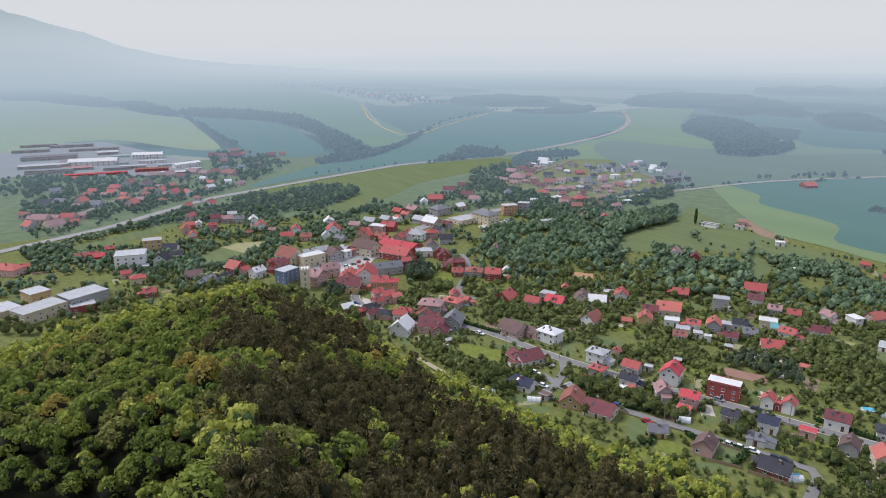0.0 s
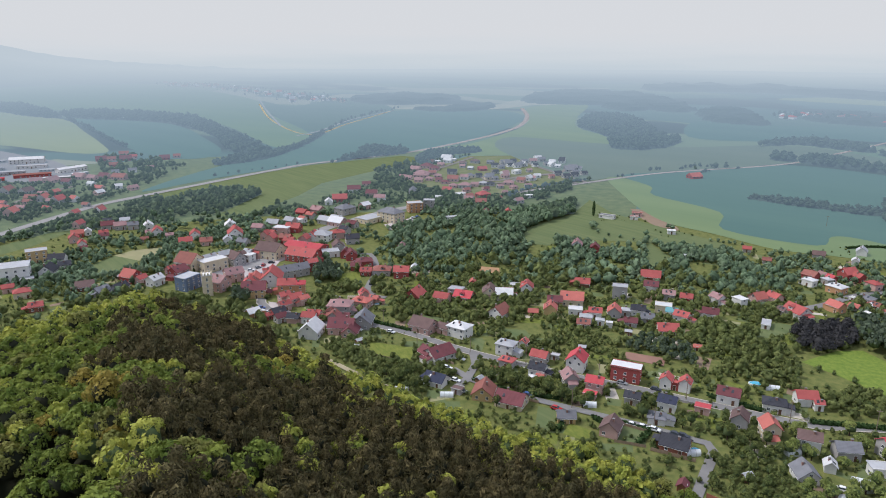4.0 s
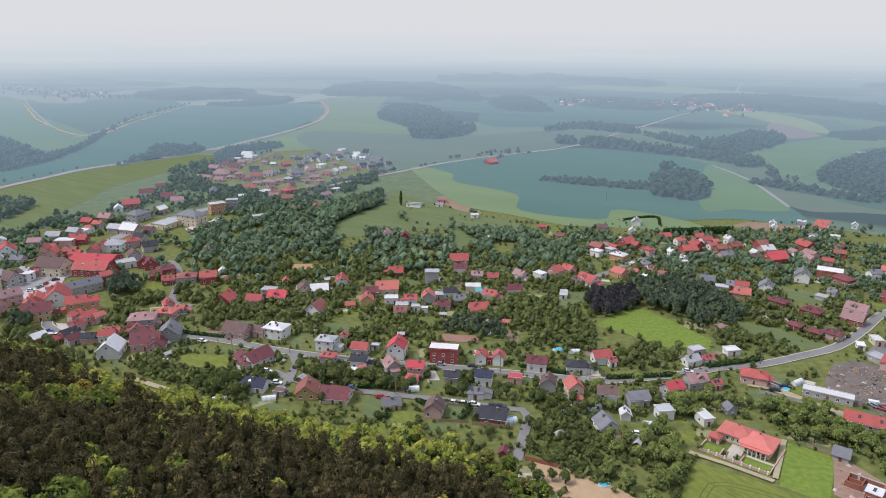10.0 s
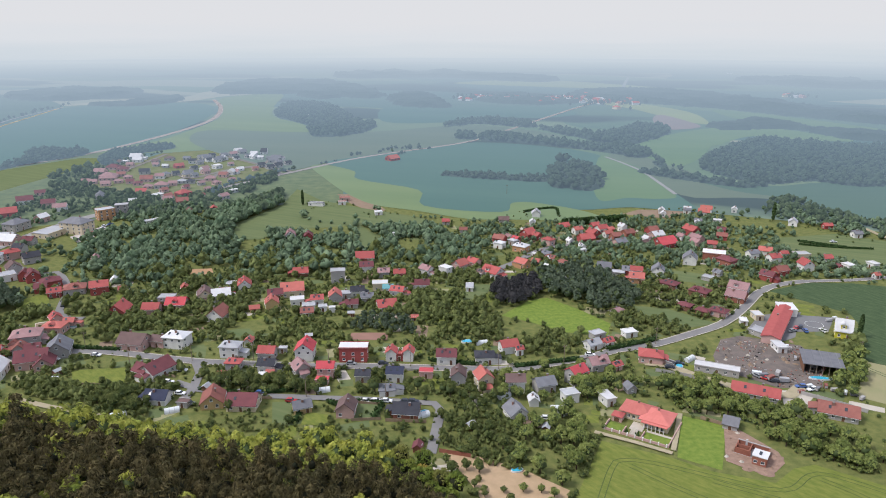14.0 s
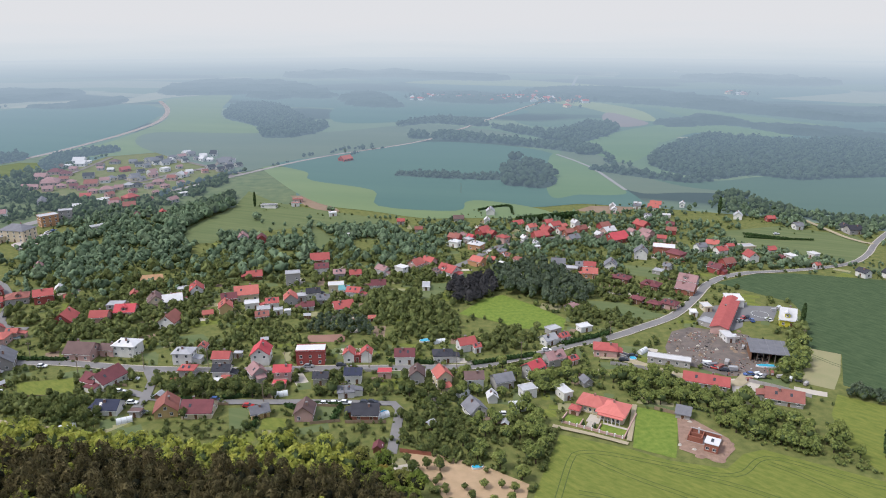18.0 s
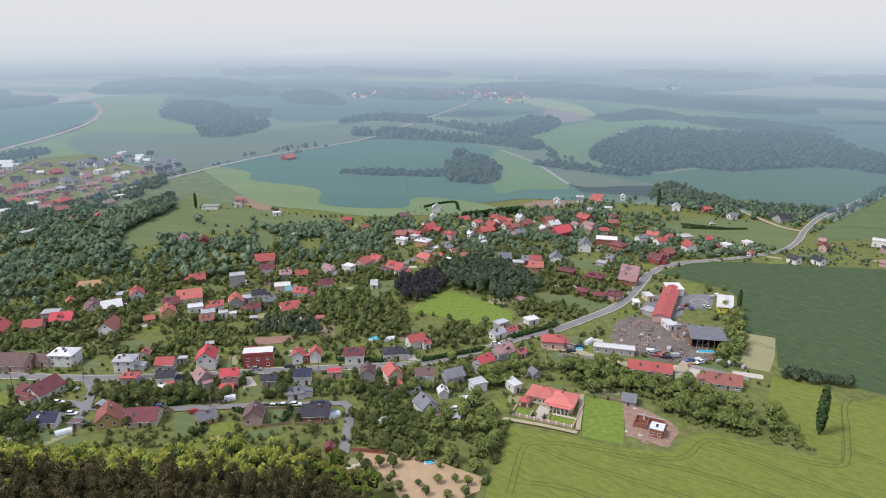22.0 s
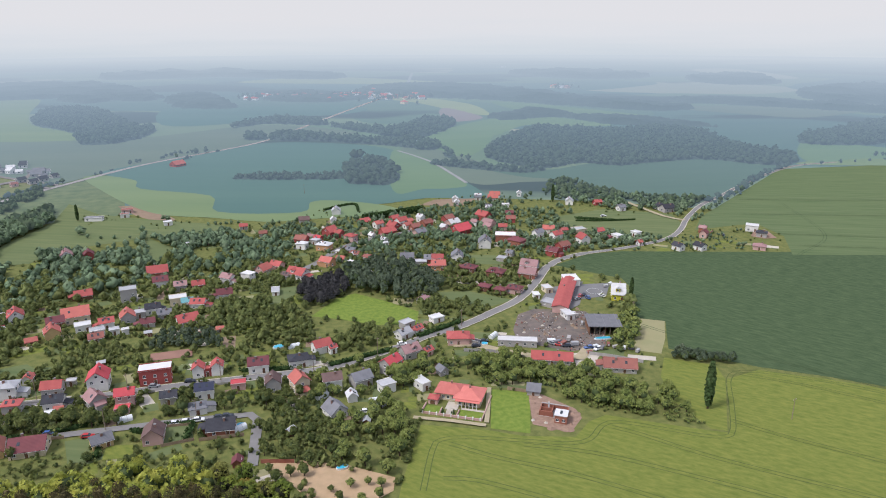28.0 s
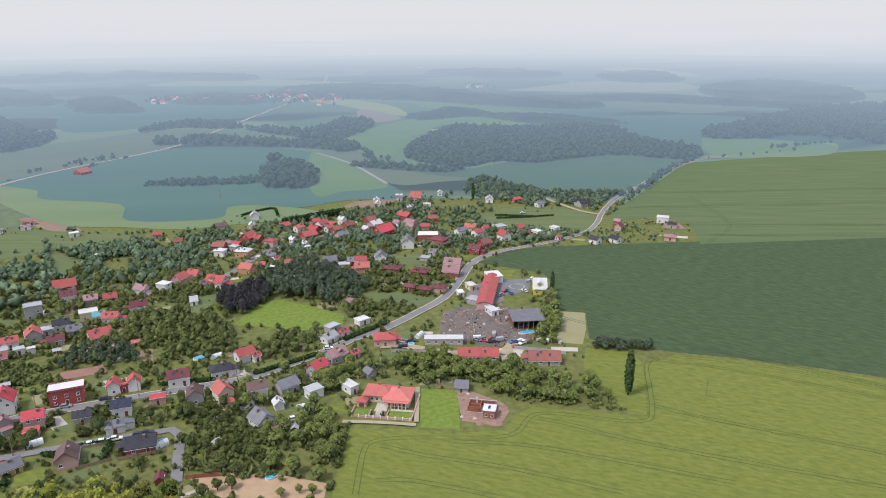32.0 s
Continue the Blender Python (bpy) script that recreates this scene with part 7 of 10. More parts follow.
house(-635.9, 508.1, 71, 15.9, 6.4, 1, 'x', 'sheet_white', 'render_grey')
house(-709.3, 464.1, 53, 27.9, 5.6, 1, 'x', 'slate_grey', 'render_grey')
house(-794.3, 466.5, 54, 30.2, 12.1, 1.2, 'x', 'slate_grey', 'render_grey')
house(-684.8, 510.7, 47, 18.9, 7.6, 1, 'x', 'sheet_grey', 'render_grey')
house(-791.7, 526.1, 50, 18.5, 7.4, 1, 'x', 'sheet_grey', 'render_grey')
house(-930.6, 489.8, 56, 43.0, 10.8, 1.2, 'x', 'slate_grey', 'render_grey')
house(-749.5, 442.4, 53, 31.4, 9.4, 1, 'g', 'tile_pink', 'render_grey')
house(-852.9, 470.5, 55, 60.0, 21.0, 1.6, 'x', 'slate_grey', 'render_grey')
house(-795.4, 431.2, 56, 51.8, 15.5, 1.3, 'x', 'sheet_grey', 'render_grey')
house(-752.5, 412.9, 53, 46.5, 11.6, 1.6, 'x', 'slate_grey', 'render_grey')
house(-765.7, 472.5, 48, 51.4, 18.0, 2, 'g', 'sheet_white', 'render_white')
house(-757.5, 539.0, 45, 35.0, 14.0, 2, 'g', 'sheet_white', 'render_white')
house(-721.1, 517.6, 46, 29.1, 8.7, 1.2, 'x', 'sheet_grey', 'render_white')
house(-662.6, 519.8, 80, 30.4, 9.1, 1.6, 'g', 'sheet_white', 'render_white')
house(-695.9, 431.0, 54, 60.0, 4.8, 1, 'g', 'tile_bright', 'render_red')
house(-669.7, 479.7, 51, 33.9, 6.8, 1.2, 'g', 'tile_rust', 'render_red')
house(-878.5, 544.8, 52, 59.2, 11.8, 1, 'x', 'slate_grey', 'render_grey')
house(-832.7, 534.5, 57, 24.2, 18.2, 1.2, 'x', 'sheet_grey', 'render_grey')
house(-633.6, 480.5, 47, 32.7, 6.5, 1, 'x', 'sheet_white', 'render_grey')
house(-742.3, 492.2, 56, 13.9, 10.4, 1, 'x', 'slate_grey', 'render_grey')
house(-973.6, 524.6, 57, 45.3, 9.1, 1.2, 'x', 'slate_grey', 'render_grey')
house(-638.3, 459.7, 54, 11.3, 8.8, 1, 'g', 'tile_pink', 'render_grey')
house(-702.1, 626.5, 48, 11.0, 8.6, 1.1, 'g', 'tile_rust', 'render_pink')
house(-673.2, 614.1, 48, 8.3, 6.5, 1.1, 'g', 'tile_red', 'render_pink')
house(-683.5, 591.3, 49, 9.4, 7.3, 1, 'g', 'tile_rust', 'render_pink')
house(-593.4, 561.4, 47, 8.5, 6.6, 1, 'g', 'tile_pink', 'render_pink')
house(-633.6, 623.8, 45, 11.5, 9.0, 1, 'g', 'tile_maroon', 'render_red')
house(-630.9, 640.8, 45, 8.2, 6.4, 1, 'g', 'tile_rust', 'render_pink')
house(-607.8, 735.6, 130, 7.1, 6.2, 1, 'f', 'sheet_white', 'render_white')
house(-576.8, 715.3, 39, 6.0, 4.7, 1, 'g', 'tile_pink', 'render_white')
house(-608.1, 528.8, 49, 7.4, 5.7, 1, 'g', 'slate_grey', 'render_white')
house(249.1, 1430.5, -10, 15.0, 11.2, 1.2, 'x', 'sheet_white', 'render_white')
house(800.8, 1567.8, -27, 25.9, 10.4, 1.2, 'x', 'sheet_white', 'render_white')
house(837.7, 1593.0, -28, 11.6, 8.7, 1, 'x', 'sheet_white', 'render_white')
house(1061.5, 2534.3, -23, 17.7, 13.3, 1, 'x', 'sheet_white', 'render_white')
house(268.8, 1501.4, -10, 27.4, 20.5, 1, 'x', 'sheet_white', 'render_white')

house(-428.7, 200.9, 20, 20.0, 10.0, 1.6, 'h', 'tile_orange', 'render_pink')
house(-17.4, 235.0, 4, 5.4, 4.6, 1, 'h', 'slate_grey', 'render_white')
house(-41.0, 508.5, 12, 5.5, 4, 1, 'x', 'sheet_white', 'render_white')
house(-72.2, 555.8, 8, 8, 5, 1, 'x', 'tile_rust', 'render_pink')
house(-72.5, 541.6, 8, 6, 4, 1, 'x', 'tile_rust', 'render_white')
house(-92.5, 537.8, -12, 12, 4.5, 1, 'x', 'slate_grey', 'render_white')
house(-24.6, 448.1, 15, 4.5, 3.5, 1, 'x', 'sheet_white', 'render_white')

# ---- single things ----
for nm, c in (("car_white", (0.75, 0.75, 0.74)), ("car_grey", (0.28, 0.29, 0.30)), ("car_red", (0.45, 0.03, 0.03)), ("car_dark", (0.03, 0.035, 0.05)), ("car_blue", (0.06, 0.12, 0.30))):
    mat(nm, c, tuple(v * 0.92 for v in c), 1.0, 0.2, 0.28)
mat("tyre_rubber", (0.02, 0.02, 0.02), (0.03, 0.03, 0.03), 0.4, 0.1, 0.8)
mat("pole_wood", (0.20, 0.15, 0.11), (0.28, 0.23, 0.18), 1.0, 0.2, 0.9)
mat("pool_water", (0.05, 0.35, 0.50), (0.07, 0.42, 0.58), 1.0, 0.3, 0.08)
mat("hedge_leaf", (0.03, 0.06, 0.018), (0.055, 0.095, 0.03), 3, 0.6, 0.8, 0, 0, "island", 0.4, 0.2)
mat("poplar_leaf", (0.035, 0.065, 0.022), (0.08, 0.12, 0.042), 3, 0.8, 0.8, 0, 0, "island", 0.4, 0.2)
mat("tram_earth", (0.07, 0.095, 0.028), (0.10, 0.125, 0.04), 4, 0.5, 0.95, 0, 0.4)
mat("concrete", (0.42, 0.40, 0.38), (0.32, 0.30, 0.29), 1.5, 0.2, 0.9, 0, 0.2)
mat("film_white", (0.70, 0.72, 0.72), (0.60, 0.62, 0.62), 1.0, 0.3, 0.4)
CAR_WORD = ("white", "grey", "red", "black", "blue")
CAR = {}


def car(x, y, turn, c):
    m = pose(x, y, 0.24, 0, 0, turn)
    if c in CAR:
        copy_thing(CAR[c], m)
        return
    ob = thing("car", m, f"{CAR_WORD[c]} hatchback parked on the roadside", "car", "parked cars")
    paint = ("car_white", "car_grey", "car_red", "car_dark", "car_blue")[c]
    v = [(-2.1, s * 0.85, z) for s in (-1, 1) for z in (0.25, 0.8)] + [(2.1, s * 0.85, z) for s in (-1, 1) for z in (0.25, 0.72)] + [(1.0, s * 0.85, 0.88) for s in (-1, 1)] + [(-1.9, s * 0.85, 0.92) for s in (-1, 1)]
    b = bmesh.new()
    for p in v:
        b.verts.new(p)
    bmesh.ops.convex_hull(b, input=b.verts)
    bmesh.ops.bevel(b, geom=b.edges[:], offset=0.08, segments=1, affect="EDGES")
    me = bpy.data.meshes.new("body")
    b.to_mesh(me)
    b.free()
    me.materials.append(MAT[paint])
    part("body", me, ob)
    part("cabin", mesh("cabin", [(-1.8, -0.78, 0.9), (0.95, -0.78, 0.9), (0.95, 0.78, 0.9), (-1.8, 0.78, 0.9), (-1.45, -0.62, 1.42), (0.25, -0.62, 1.42), (0.25, 0.62, 1.42), (-1.45, 0.62, 1.42)],
                             [(0, 1, 5, 4), (1, 2, 6, 5), (2, 3, 7, 6), (3, 0, 4, 7), (4, 5, 6, 7)], "window_glass"), ob)
    part("roof", mesh("roof", *box(-1.45, 0.25, -0.63, 0.63, 1.4, 1.47), paint), ob)
    for sx in (-1.3, 1.3):
        for sy in (-0.82, 0.82):
            b = bmesh.new()
            bmesh.ops.create_cone(b, cap_ends=True, segments=12, radius1=0.32, radius2=0.32, depth=0.2)
            me = bpy.data.meshes.new("wheel")
            b.to_mesh(me)
            b.free()
            me.materials.append(MAT["tyre_rubber"])
            part("wheel", me, ob, pose(sx, sy, 0.32, 90, 0, 0))
    CAR[c] = ob


def tube(a, b, r0, r1, n=8, into=None):
    v, f = into if into else ([], [])
    k = len(v)
    a, b = Vector(a), Vector(b)
    q = (b - a).to_track_quat("Z", "Y")
    for j in range(n):
        d = Vector((math.cos(2 * math.pi * j / n), math.sin(2 * math.pi * j / n), 0))
        v += [tuple(a + q @ (d * r0)), tuple(b + q @ (d * r1))]
    f += [(k + 2 * j, k + (2 * j + 2) % (2 * n), k + (2 * j + 3) % (2 * n), k + 2 * j + 1) for j in range(n)]
    f += [tuple(k + 2 * j + 1 for j in range(n)), tuple(k + 2 * j for j in reversed(range(n)))]
    return v, f


POLE = []


def utility_pole(x, y, h):
    m = pose(x, y, 0, 0, 0, 12)
    if POLE:
        copy_thing(POLE[0], m)
        return
    ob = thing("utility_pole", m, "weathered wooden utility pole with a crossarm", "pole", "utility poles")
    part("post", mesh("post", *tube((0, 0, -0.3), (0, 0, 8.5), 0.15, 0.1), "pole_wood"), ob)
    part("crossarm", mesh("crossarm", *box(-0.9, 0.9, -0.06, 0.06, 7.7, 7.85), "pole_wood"), ob)
    for u in (-0.8, 0.0, 0.8):
        part("insulator", mesh("insulator", *tube((u, 0, 7.85), (u, 0, 8.1), 0.06, 0.05, 6), "concrete"), ob)
    POLE.append(ob)


def hedge(ps, h, w):
    """A clipped hedge: a leafy box along a line."""
    line = smooth_line(ps, 1.6)
    g = np.random.default_rng(int(h * 100) + len(line))
    base = line[0]
    Q = []
    for p in line:
        n = 26 if h < 3 else 40
        c = np.stack([g.uniform(-1, 1, n), g.uniform(-w / 2, w / 2, n), g.uniform(0.1, 1, n) * h], -1)
        k = g.integers(0, 3, n)
        c[:, 1] = np.where(k == 0, -w / 2, np.where(k == 1, w / 2, c[:, 1]))
        c[:, 2] = np.where(k == 2, h, c[:, 2])
        c += g.normal(size=c.shape) * 0.1
        d = g.normal(size=(n, 3))
        d /= np.linalg.norm(d, axis=1)[:, None]
        u = np.cross(d, g.normal(size=(n, 3)))
        u /= np.linalg.norm(u, axis=1)[:, None]
        t = np.cross(d, u)
        s = 0.32 if h < 3 else 0.55
        c[:, :2] += p - base
        Q.append(np.stack([c - u * s - t * s, c + u * s - t * s, c + u * s + t * s, c - u * s + t * s], 1).reshape(-1, 3))
    v, f = [], []
    for i, p in enumerate(line):
        d = line[min(i + 1, len(line) - 1)] - line[max(i - 1, 0)]
        d = np.array((-d[1], d[0])) / max(np.hypot(*d), 1e-6) * w * 0.42
        q = p - base
        v += [(q[0] + d[0], q[1] + d[1], 0), (q[0] + d[0], q[1] + d[1], h * 0.93), (q[0] - d[0], q[1] - d[1], h * 0.93), (q[0] - d[0], q[1] - d[1], 0)]
        if i:
            k = 4 * i
            f += [(k - 4 + j, k - 3 + j, k + 1 + j) for j in range(3)] + [(k - 4 + j, k + 1 + j, k + j) for j in range(3)]
    ob = new("hedge", soup("hedge", np.concatenate(Q), np.array(v), np.array(f), "hedge_leaf"))
    ob.location = (base[0], base[1], 0)
    tagged(ob, "dense dark green clipped hedge beside a garden" if h < 3 else "tall dark green windbreak hedge", "hedge", "hedges")


def tramline(ps, material="tram_earth"):
    """A pair of wheel tracks pressed into the crop."""
    line = smooth_line(ps, 3.0)
    for s in (-0.9, 0.9):
        off = []
        for i, p in enumerate(line):
            d = line[min(i + 1, len(line) - 1)] - line[max(i - 1, 0)]
            off.append(p + s * np.array((-d[1], d[0])) / max(np.hypot(*d), 1e-6))
        me = ribbon("wheel_track", off, 0.32, 0.1 + 0.002 * len(TRACKS), material)
        tagged(new("wheel_track", me), "pressed tractor track through the green crop", "track", "tractor tracks", "structure")
        TRACKS.append(1)


TRACKS = []


def poplar(x, y, h):
    g = np.random.default_rng(int(h * 10))
    ob = thing("poplar", pose(x, y, 0), "tall slim dark green columnar poplar", "tree", "poplars")
    n = 900
    t = g.random(n)
    rad = h * 0.085 * (np.sin(np.pi * (t * 0.86 + 0.1)) ** 0.6) * (0.6 + 0.5 * g.random(n))
    a = g.random(n) * 6.283
    c = np.stack([rad * np.cos(a), rad * np.sin(a), h * (0.08 + 0.92 * t)], -1)
    d = np.stack([np.cos(a), np.sin(a), np.full(n, 0.6)], -1) + g.normal(size=(n, 3)) * 0.4
    d /= np.linalg.norm(d, axis=1)[:, None]
    u = np.cross(d, g.normal(size=(n, 3)))
    u /= np.linalg.norm(u, axis=1)[:, None]
    w = np.cross(d, u)
    s = 0.38
    q = np.stack([c - u * s - w * s, c + u * s - w * s, c + u * s + w * s, c - u * s + w * s], 1).reshape(-1, 3)
    part("crown", soup("crown", q, np.zeros((0, 3)), np.zeros((0, 3), int), "poplar_leaf"), ob)
    part("trunk", mesh("trunk", *tube((0, 0, -0.2), (0, 0, h * 0.8), h * 0.02, 0.05), "bark"), ob)


def hip_roof(L, D, z, rise, e=0.6):
    q = max(L - D, 0.2)
    v = [(-L - e, -D - e, z - 0.1), (L + e, -D - e, z - 0.1), (L + e, D + e, z - 0.1), (-L - e, D + e, z - 0.1),
         (-L - e, -D - e, z + 0.1), (L + e, -D - e, z + 0.1), (L + e, D + e, z + 0.1), (-L - e, D + e, z + 0.1), (-q, 0, z + rise), (q, 0, z + rise)]
    return v, [(3, 2, 1, 0), (0, 1, 5, 4), (1, 2, 6, 5), (2, 3, 7, 6), (3, 0, 4, 7), (4, 5, 9, 8), (6, 7, 8, 9), (5, 6, 9), (7, 4, 8)]


def villa(x, y, turn):
    """A wide villa: two hipped wings, a colonnade, a garage, a terraced forecourt with a stair and walls."""
    ob = thing("villa", pose(x, y, 0, 0, 0, turn) @ Matrix.Scale(0.78, 4), "large cream villa with pinkish-red hipped roofs and a columned porch", "building", "village houses")
    for cx, cy, L, D in ((-4.5, 6.5, 6.5, 5.0), (5.0, 4.5, 6.0, 6.0)):
        part("wall", mesh("wall", *box(cx - L, cx + L, cy - D, cy + D, 0, 3.8), "render_cream"), ob)
        v, f = hip_roof(L, D, 3.8, 3.1, 0.9)
        part("roof", mesh("roof", [(a + cx, b + cy, c) for a, b, c in v], f, "tile_villa"), ob)
        part("chimney", mesh("chimney", *box(cx - 0.4, cx + 0.4, cy - 0.4, cy + 0.4, 5.8, 8.0), "chimney_brick"), ob)
    for i in range(5):
        part("window", window_mesh(1.3, 1.6), ob, Matrix.Translation((-9.6 + 2.3 * i, 1.5, 1.9)))
    for i in range(6):
        part("column", mesh("column", *tube((1.0 + 1.75 * i, -3.2, 0), (1.0 + 1.75 * i, -3.2, 3.3), 0.22, 0.2), "render_white"), ob)
    part("porch_roof", mesh("porch_roof", *box(-0.4, 11.2, -3.9, -1.5, 3.3, 3.6), "tile_villa"), ob)
    for i in range(4):
        part("window", window_mesh(1.4, 2.2), ob, Matrix.Translation((1.8 + 2.3 * i, -1.5, 1.6)))
    part("garage", mesh("garage", *box(-13.5, -9.0, -3.5, 1.0, 0, 2.6), "render_pink"), ob)
    v, f = hip_roof(2.25, 2.25, 2.6, 1.3, 0.4)
    part("garage_roof", mesh("garage_roof", [(a - 11.25, b - 1.25, c) for a, b, c in v], f, "tile_red"), ob)
    part("garage_door", door_mesh(2.4, 2.0), ob, Matrix.Translation((-11.25, -3.5, 0.02)))
    for i in range(6):
        part("step", mesh("step", *box(-3.2, -0.4, -10.5 + 0.7 * i, -9.8 + 0.7 * i, 0, 0.35 + 0.16 * i), "gravel_pale"), ob)
    for u, v in ((-4.9, -9.6), (-3.9, -10.9), (0.6, -9.6), (-0.2, -11.2)):
        part("clipped_conifer", mesh("clipped_conifer", *tube((u, v, 0), (u, v, 2.4), 0.55, 0.08, 9), "hedge_leaf"), ob)
    for x0, x1, y0, y1 in ((-13.8, -6.2, -12.0, -5.0), (2.8, 13.8, -12.0, -5.2)):
        part("lawn_bed", mesh("lawn_bed", *box(x0, x1, y0, y1, 0.08, 0.13), "lawn_bright"), ob)
    part("paved_walk", mesh("paved_walk", *box(2.8, 13.8, -5.1, -3.6, 0.08, 0.15), "gravel_pale"), ob)
    part("forecourt", mesh("forecourt", *box(-4.5, 1.2, -6.3, 0.5, 0, 0.3), "gravel_pale"), ob)
    for x0, x1, y0, y1 in ((-14, 14, -12.6, -12.2), (-14.4, -14.0, -12.6, -4), (14.0, 14.4, -12.6, 10), (-6, -5.6, -12.2, -6.5), (2.2, 2.6, -12.2, -6.5)):
        part("garden_wall", mesh("garden_wall", *box(x0, x1, y0, y1, 0, 1.1), "render_pink"), ob)
    for i in range(9):
        part("wall_post", mesh("wall_post", *box(-13.9 + 3.4 * i, -13.4 + 3.4 * i, -12.75, -12.05, 0, 1.5), "render_white"), ob)
    SPOTS.append((x, y, 14))


def building_site(x, y, turn):
    """A half-built brick house: bare wall tops, open rooms, one finished block with a white flat roof."""
    ob = thing("unfinished_house", pose(x, y, 0, 0, 0, turn) @ Matrix.Scale(0.7, 4), "half-built brick house with a white flat roof block", "building", "village houses")
    for x0, x1, y0, y1 in ((-8, 6, 7.6, 8), (-8, -7.6, 0, 8), (5.6, 6, 0, 8), (-8, -1, 0, 0.4), (-2, -1.6, 0, 8), (-8, -2, 3.8, 4.2)):
        part("wall", mesh("wall", *box(x0, x1, y0, y1, 0, 3.0), "brick_wall"), ob)
    part("slab", mesh("slab", *box(-8.3, 6.3, -0.3, 8.3, 0.02, 0.3), "concrete"), ob)
    part("ring_beam", mesh("ring_beam", *box(-8.1, 6.1, 7.5, 8.1, 3.003, 3.3), "concrete"), ob)
    part("block", mesh("block", *box(0.5, 6.5, -5, 1.2, 0, 4.4), "brick_wall"), ob)
    part("roof", mesh("roof", *box(0.2, 6.8, -5.3, 1.5, 4.41, 4.75), "sheet_white"), ob)
    part("skylight", mesh("skylight", *box(2.8, 4.0, -3.2, -0.4, 4.76, 5.0), "window_glass"), ob)
    for u in (1.9, 5.0):
        part("window", window_mesh(1.6, 1.4), ob, Matrix.Translation((u, -5, 2.0)))
    part("chimney", mesh("chimney", *box(-4.4, -3.6, 5, 5.8, 0.3, 5.4), "sheet_white"), ob)
    SPOTS.append((x, y, 11))


def church_tower(x, y, turn):
    ob = thing("church_tower", pose(x, y, 0, 0, 0, turn), "cream stone tower with battlements beside the square", "tower")
    part("shaft", mesh("shaft", *box(-2.6, 2.6, -2.6, 2.6, 0, 11.5), "render_cream"), ob)
    part("cornice", mesh("cornice", *box(-2.9, 2.9, -2.9, 2.9, 11.503, 12.0), "render_white"), ob)
    for i in range(4):
        for sx, sy in ((1, 0), (-1, 0), (0, 1), (0, -1)):
            u = -2.4 + 1.6 * i
            cx, cy = (sx * 2.6, u) if sx else (u, sy * 2.6)
            if sx and i in (0, 3):
                continue
            part("merlon", mesh("merlon", *box(cx - 0.4, cx + 0.4, cy - 0.25, cy + 0.25, 12.0, 13.0), "render_cream"), ob)
    for ang, px, py in ((0, 0, -2.6), (math.pi / 2, 2.6, 0), (-math.pi / 2, -2.6, 0)):
        for z in (3, 6, 9.4):
            part("window", window_mesh(1.0, 1.9), ob, Matrix.Translation((px, py, z)) @ Matrix.Rotation(ang, 4, "Z"))
    SPOTS.append((x, y, 4))


def pool(x, y, turn, l, w):
    ob = thing("garden_pool", pose(x, y, 0.05, 0, 0, turn), "small bright blue garden pool with a pale rim", "pool", "garden pools")
    part("rim", mesh("rim", *tube((0, 0, 0), (0, 0, 0.7), 1, 1, 16), "film_white"), ob, Matrix.Diagonal((l / 2, w / 2, 1, 1)))
    part("water", mesh("water", *tube((0, 0, 0.703), (0, 0, 0.73), 0.92, 0.92, 16), "pool_water"), ob, Matrix.Diagonal((l / 2, w / 2, 1, 1)))


HEAP = {}


def heap(x, y, r, h, material):
    """A dumped pile with an uneven top."""
    if material not in HEAP:
        v, f = [], []
        for i in range(7):
            for j in range(14):
                a, q = j / 14 * 6.283, i / 6
                v.append((q * math.cos(a) * (1 + 0.2 * noise.noise(Vector((math.cos(a), math.sin(a), 1)))), q * math.sin(a), (1 - q) ** 0.8 * (1 + 0.5 * noise.noise(Vector((q * 3, a * 2, 5)))) - 0.05))
        for i in range(6):
            for j in range(14):
                f.append((i * 14 + j, i * 14 + (j + 1) % 14, i * 14 + 14 + (j + 1) % 14, i * 14 + 14 + j))
        HEAP[material] = mesh("heap", v, f, material)
    ob = new("earth_mound", HEAP[material])
    ob.matrix_basis = pose(x, y, 0.06, 0, 0, x * 31) @ Matrix.Diagonal((r * 0.6, r * 0.42, h * 0.7, 1))
    tagged(ob, {"gravel_pale": "pale mound of gravel in the yard", "soil_dark": "brown mound of soil in the yard", "yard_soil": "grey-brown mound of rubble in the yard", "soil_rubble": "pinkish mound of building rubble", "soil_orange": "orange mound of dug earth"}[material], "mound", "mounds")


BOXES = {}


def container(x, y, turn, c):
    paint = ("film_white", "slate_grey", "tile_rust", "concrete", "sheet_grey")[c]
    m = pose(x, y, 0.1, 0, 0, turn) @ Matrix.Scale(0.72, 4)
    if c in BOXES:
        copy_thing(BOXES[c], m)
        return
    ob = thing("trailer", m, ("white", "slate-grey", "rust-red", "concrete-grey", "pale grey")[c] + " box trailer standing in the yard", "trailer", "trailers in the yard")
    part("box_body", mesh("box_body", *box(-2.4, 2.4, -1.1, 1.1, 0.6, 2.7), paint), ob)
    part("chassis", mesh("chassis", *box(-2.5, 3.2, -0.5, 0.5, 0.4, 0.597), "tyre_rubber"), ob)
    part("door", mesh("door", *box(-2.44, -2.41, -0.9, 0.9, 0.75, 2.5), "concrete"), ob)
    for sx in (-1.4, 1.4):
        for sy in (-0.95, 0.95):
            part("wheel", mesh("wheel", *tube((sx, sy - 0.12, 0.35), (sx, sy + 0.12, 0.35), 0.37, 0.37, 12), "tyre_rubber"), ob)
    BOXES[c] = ob


GH = []


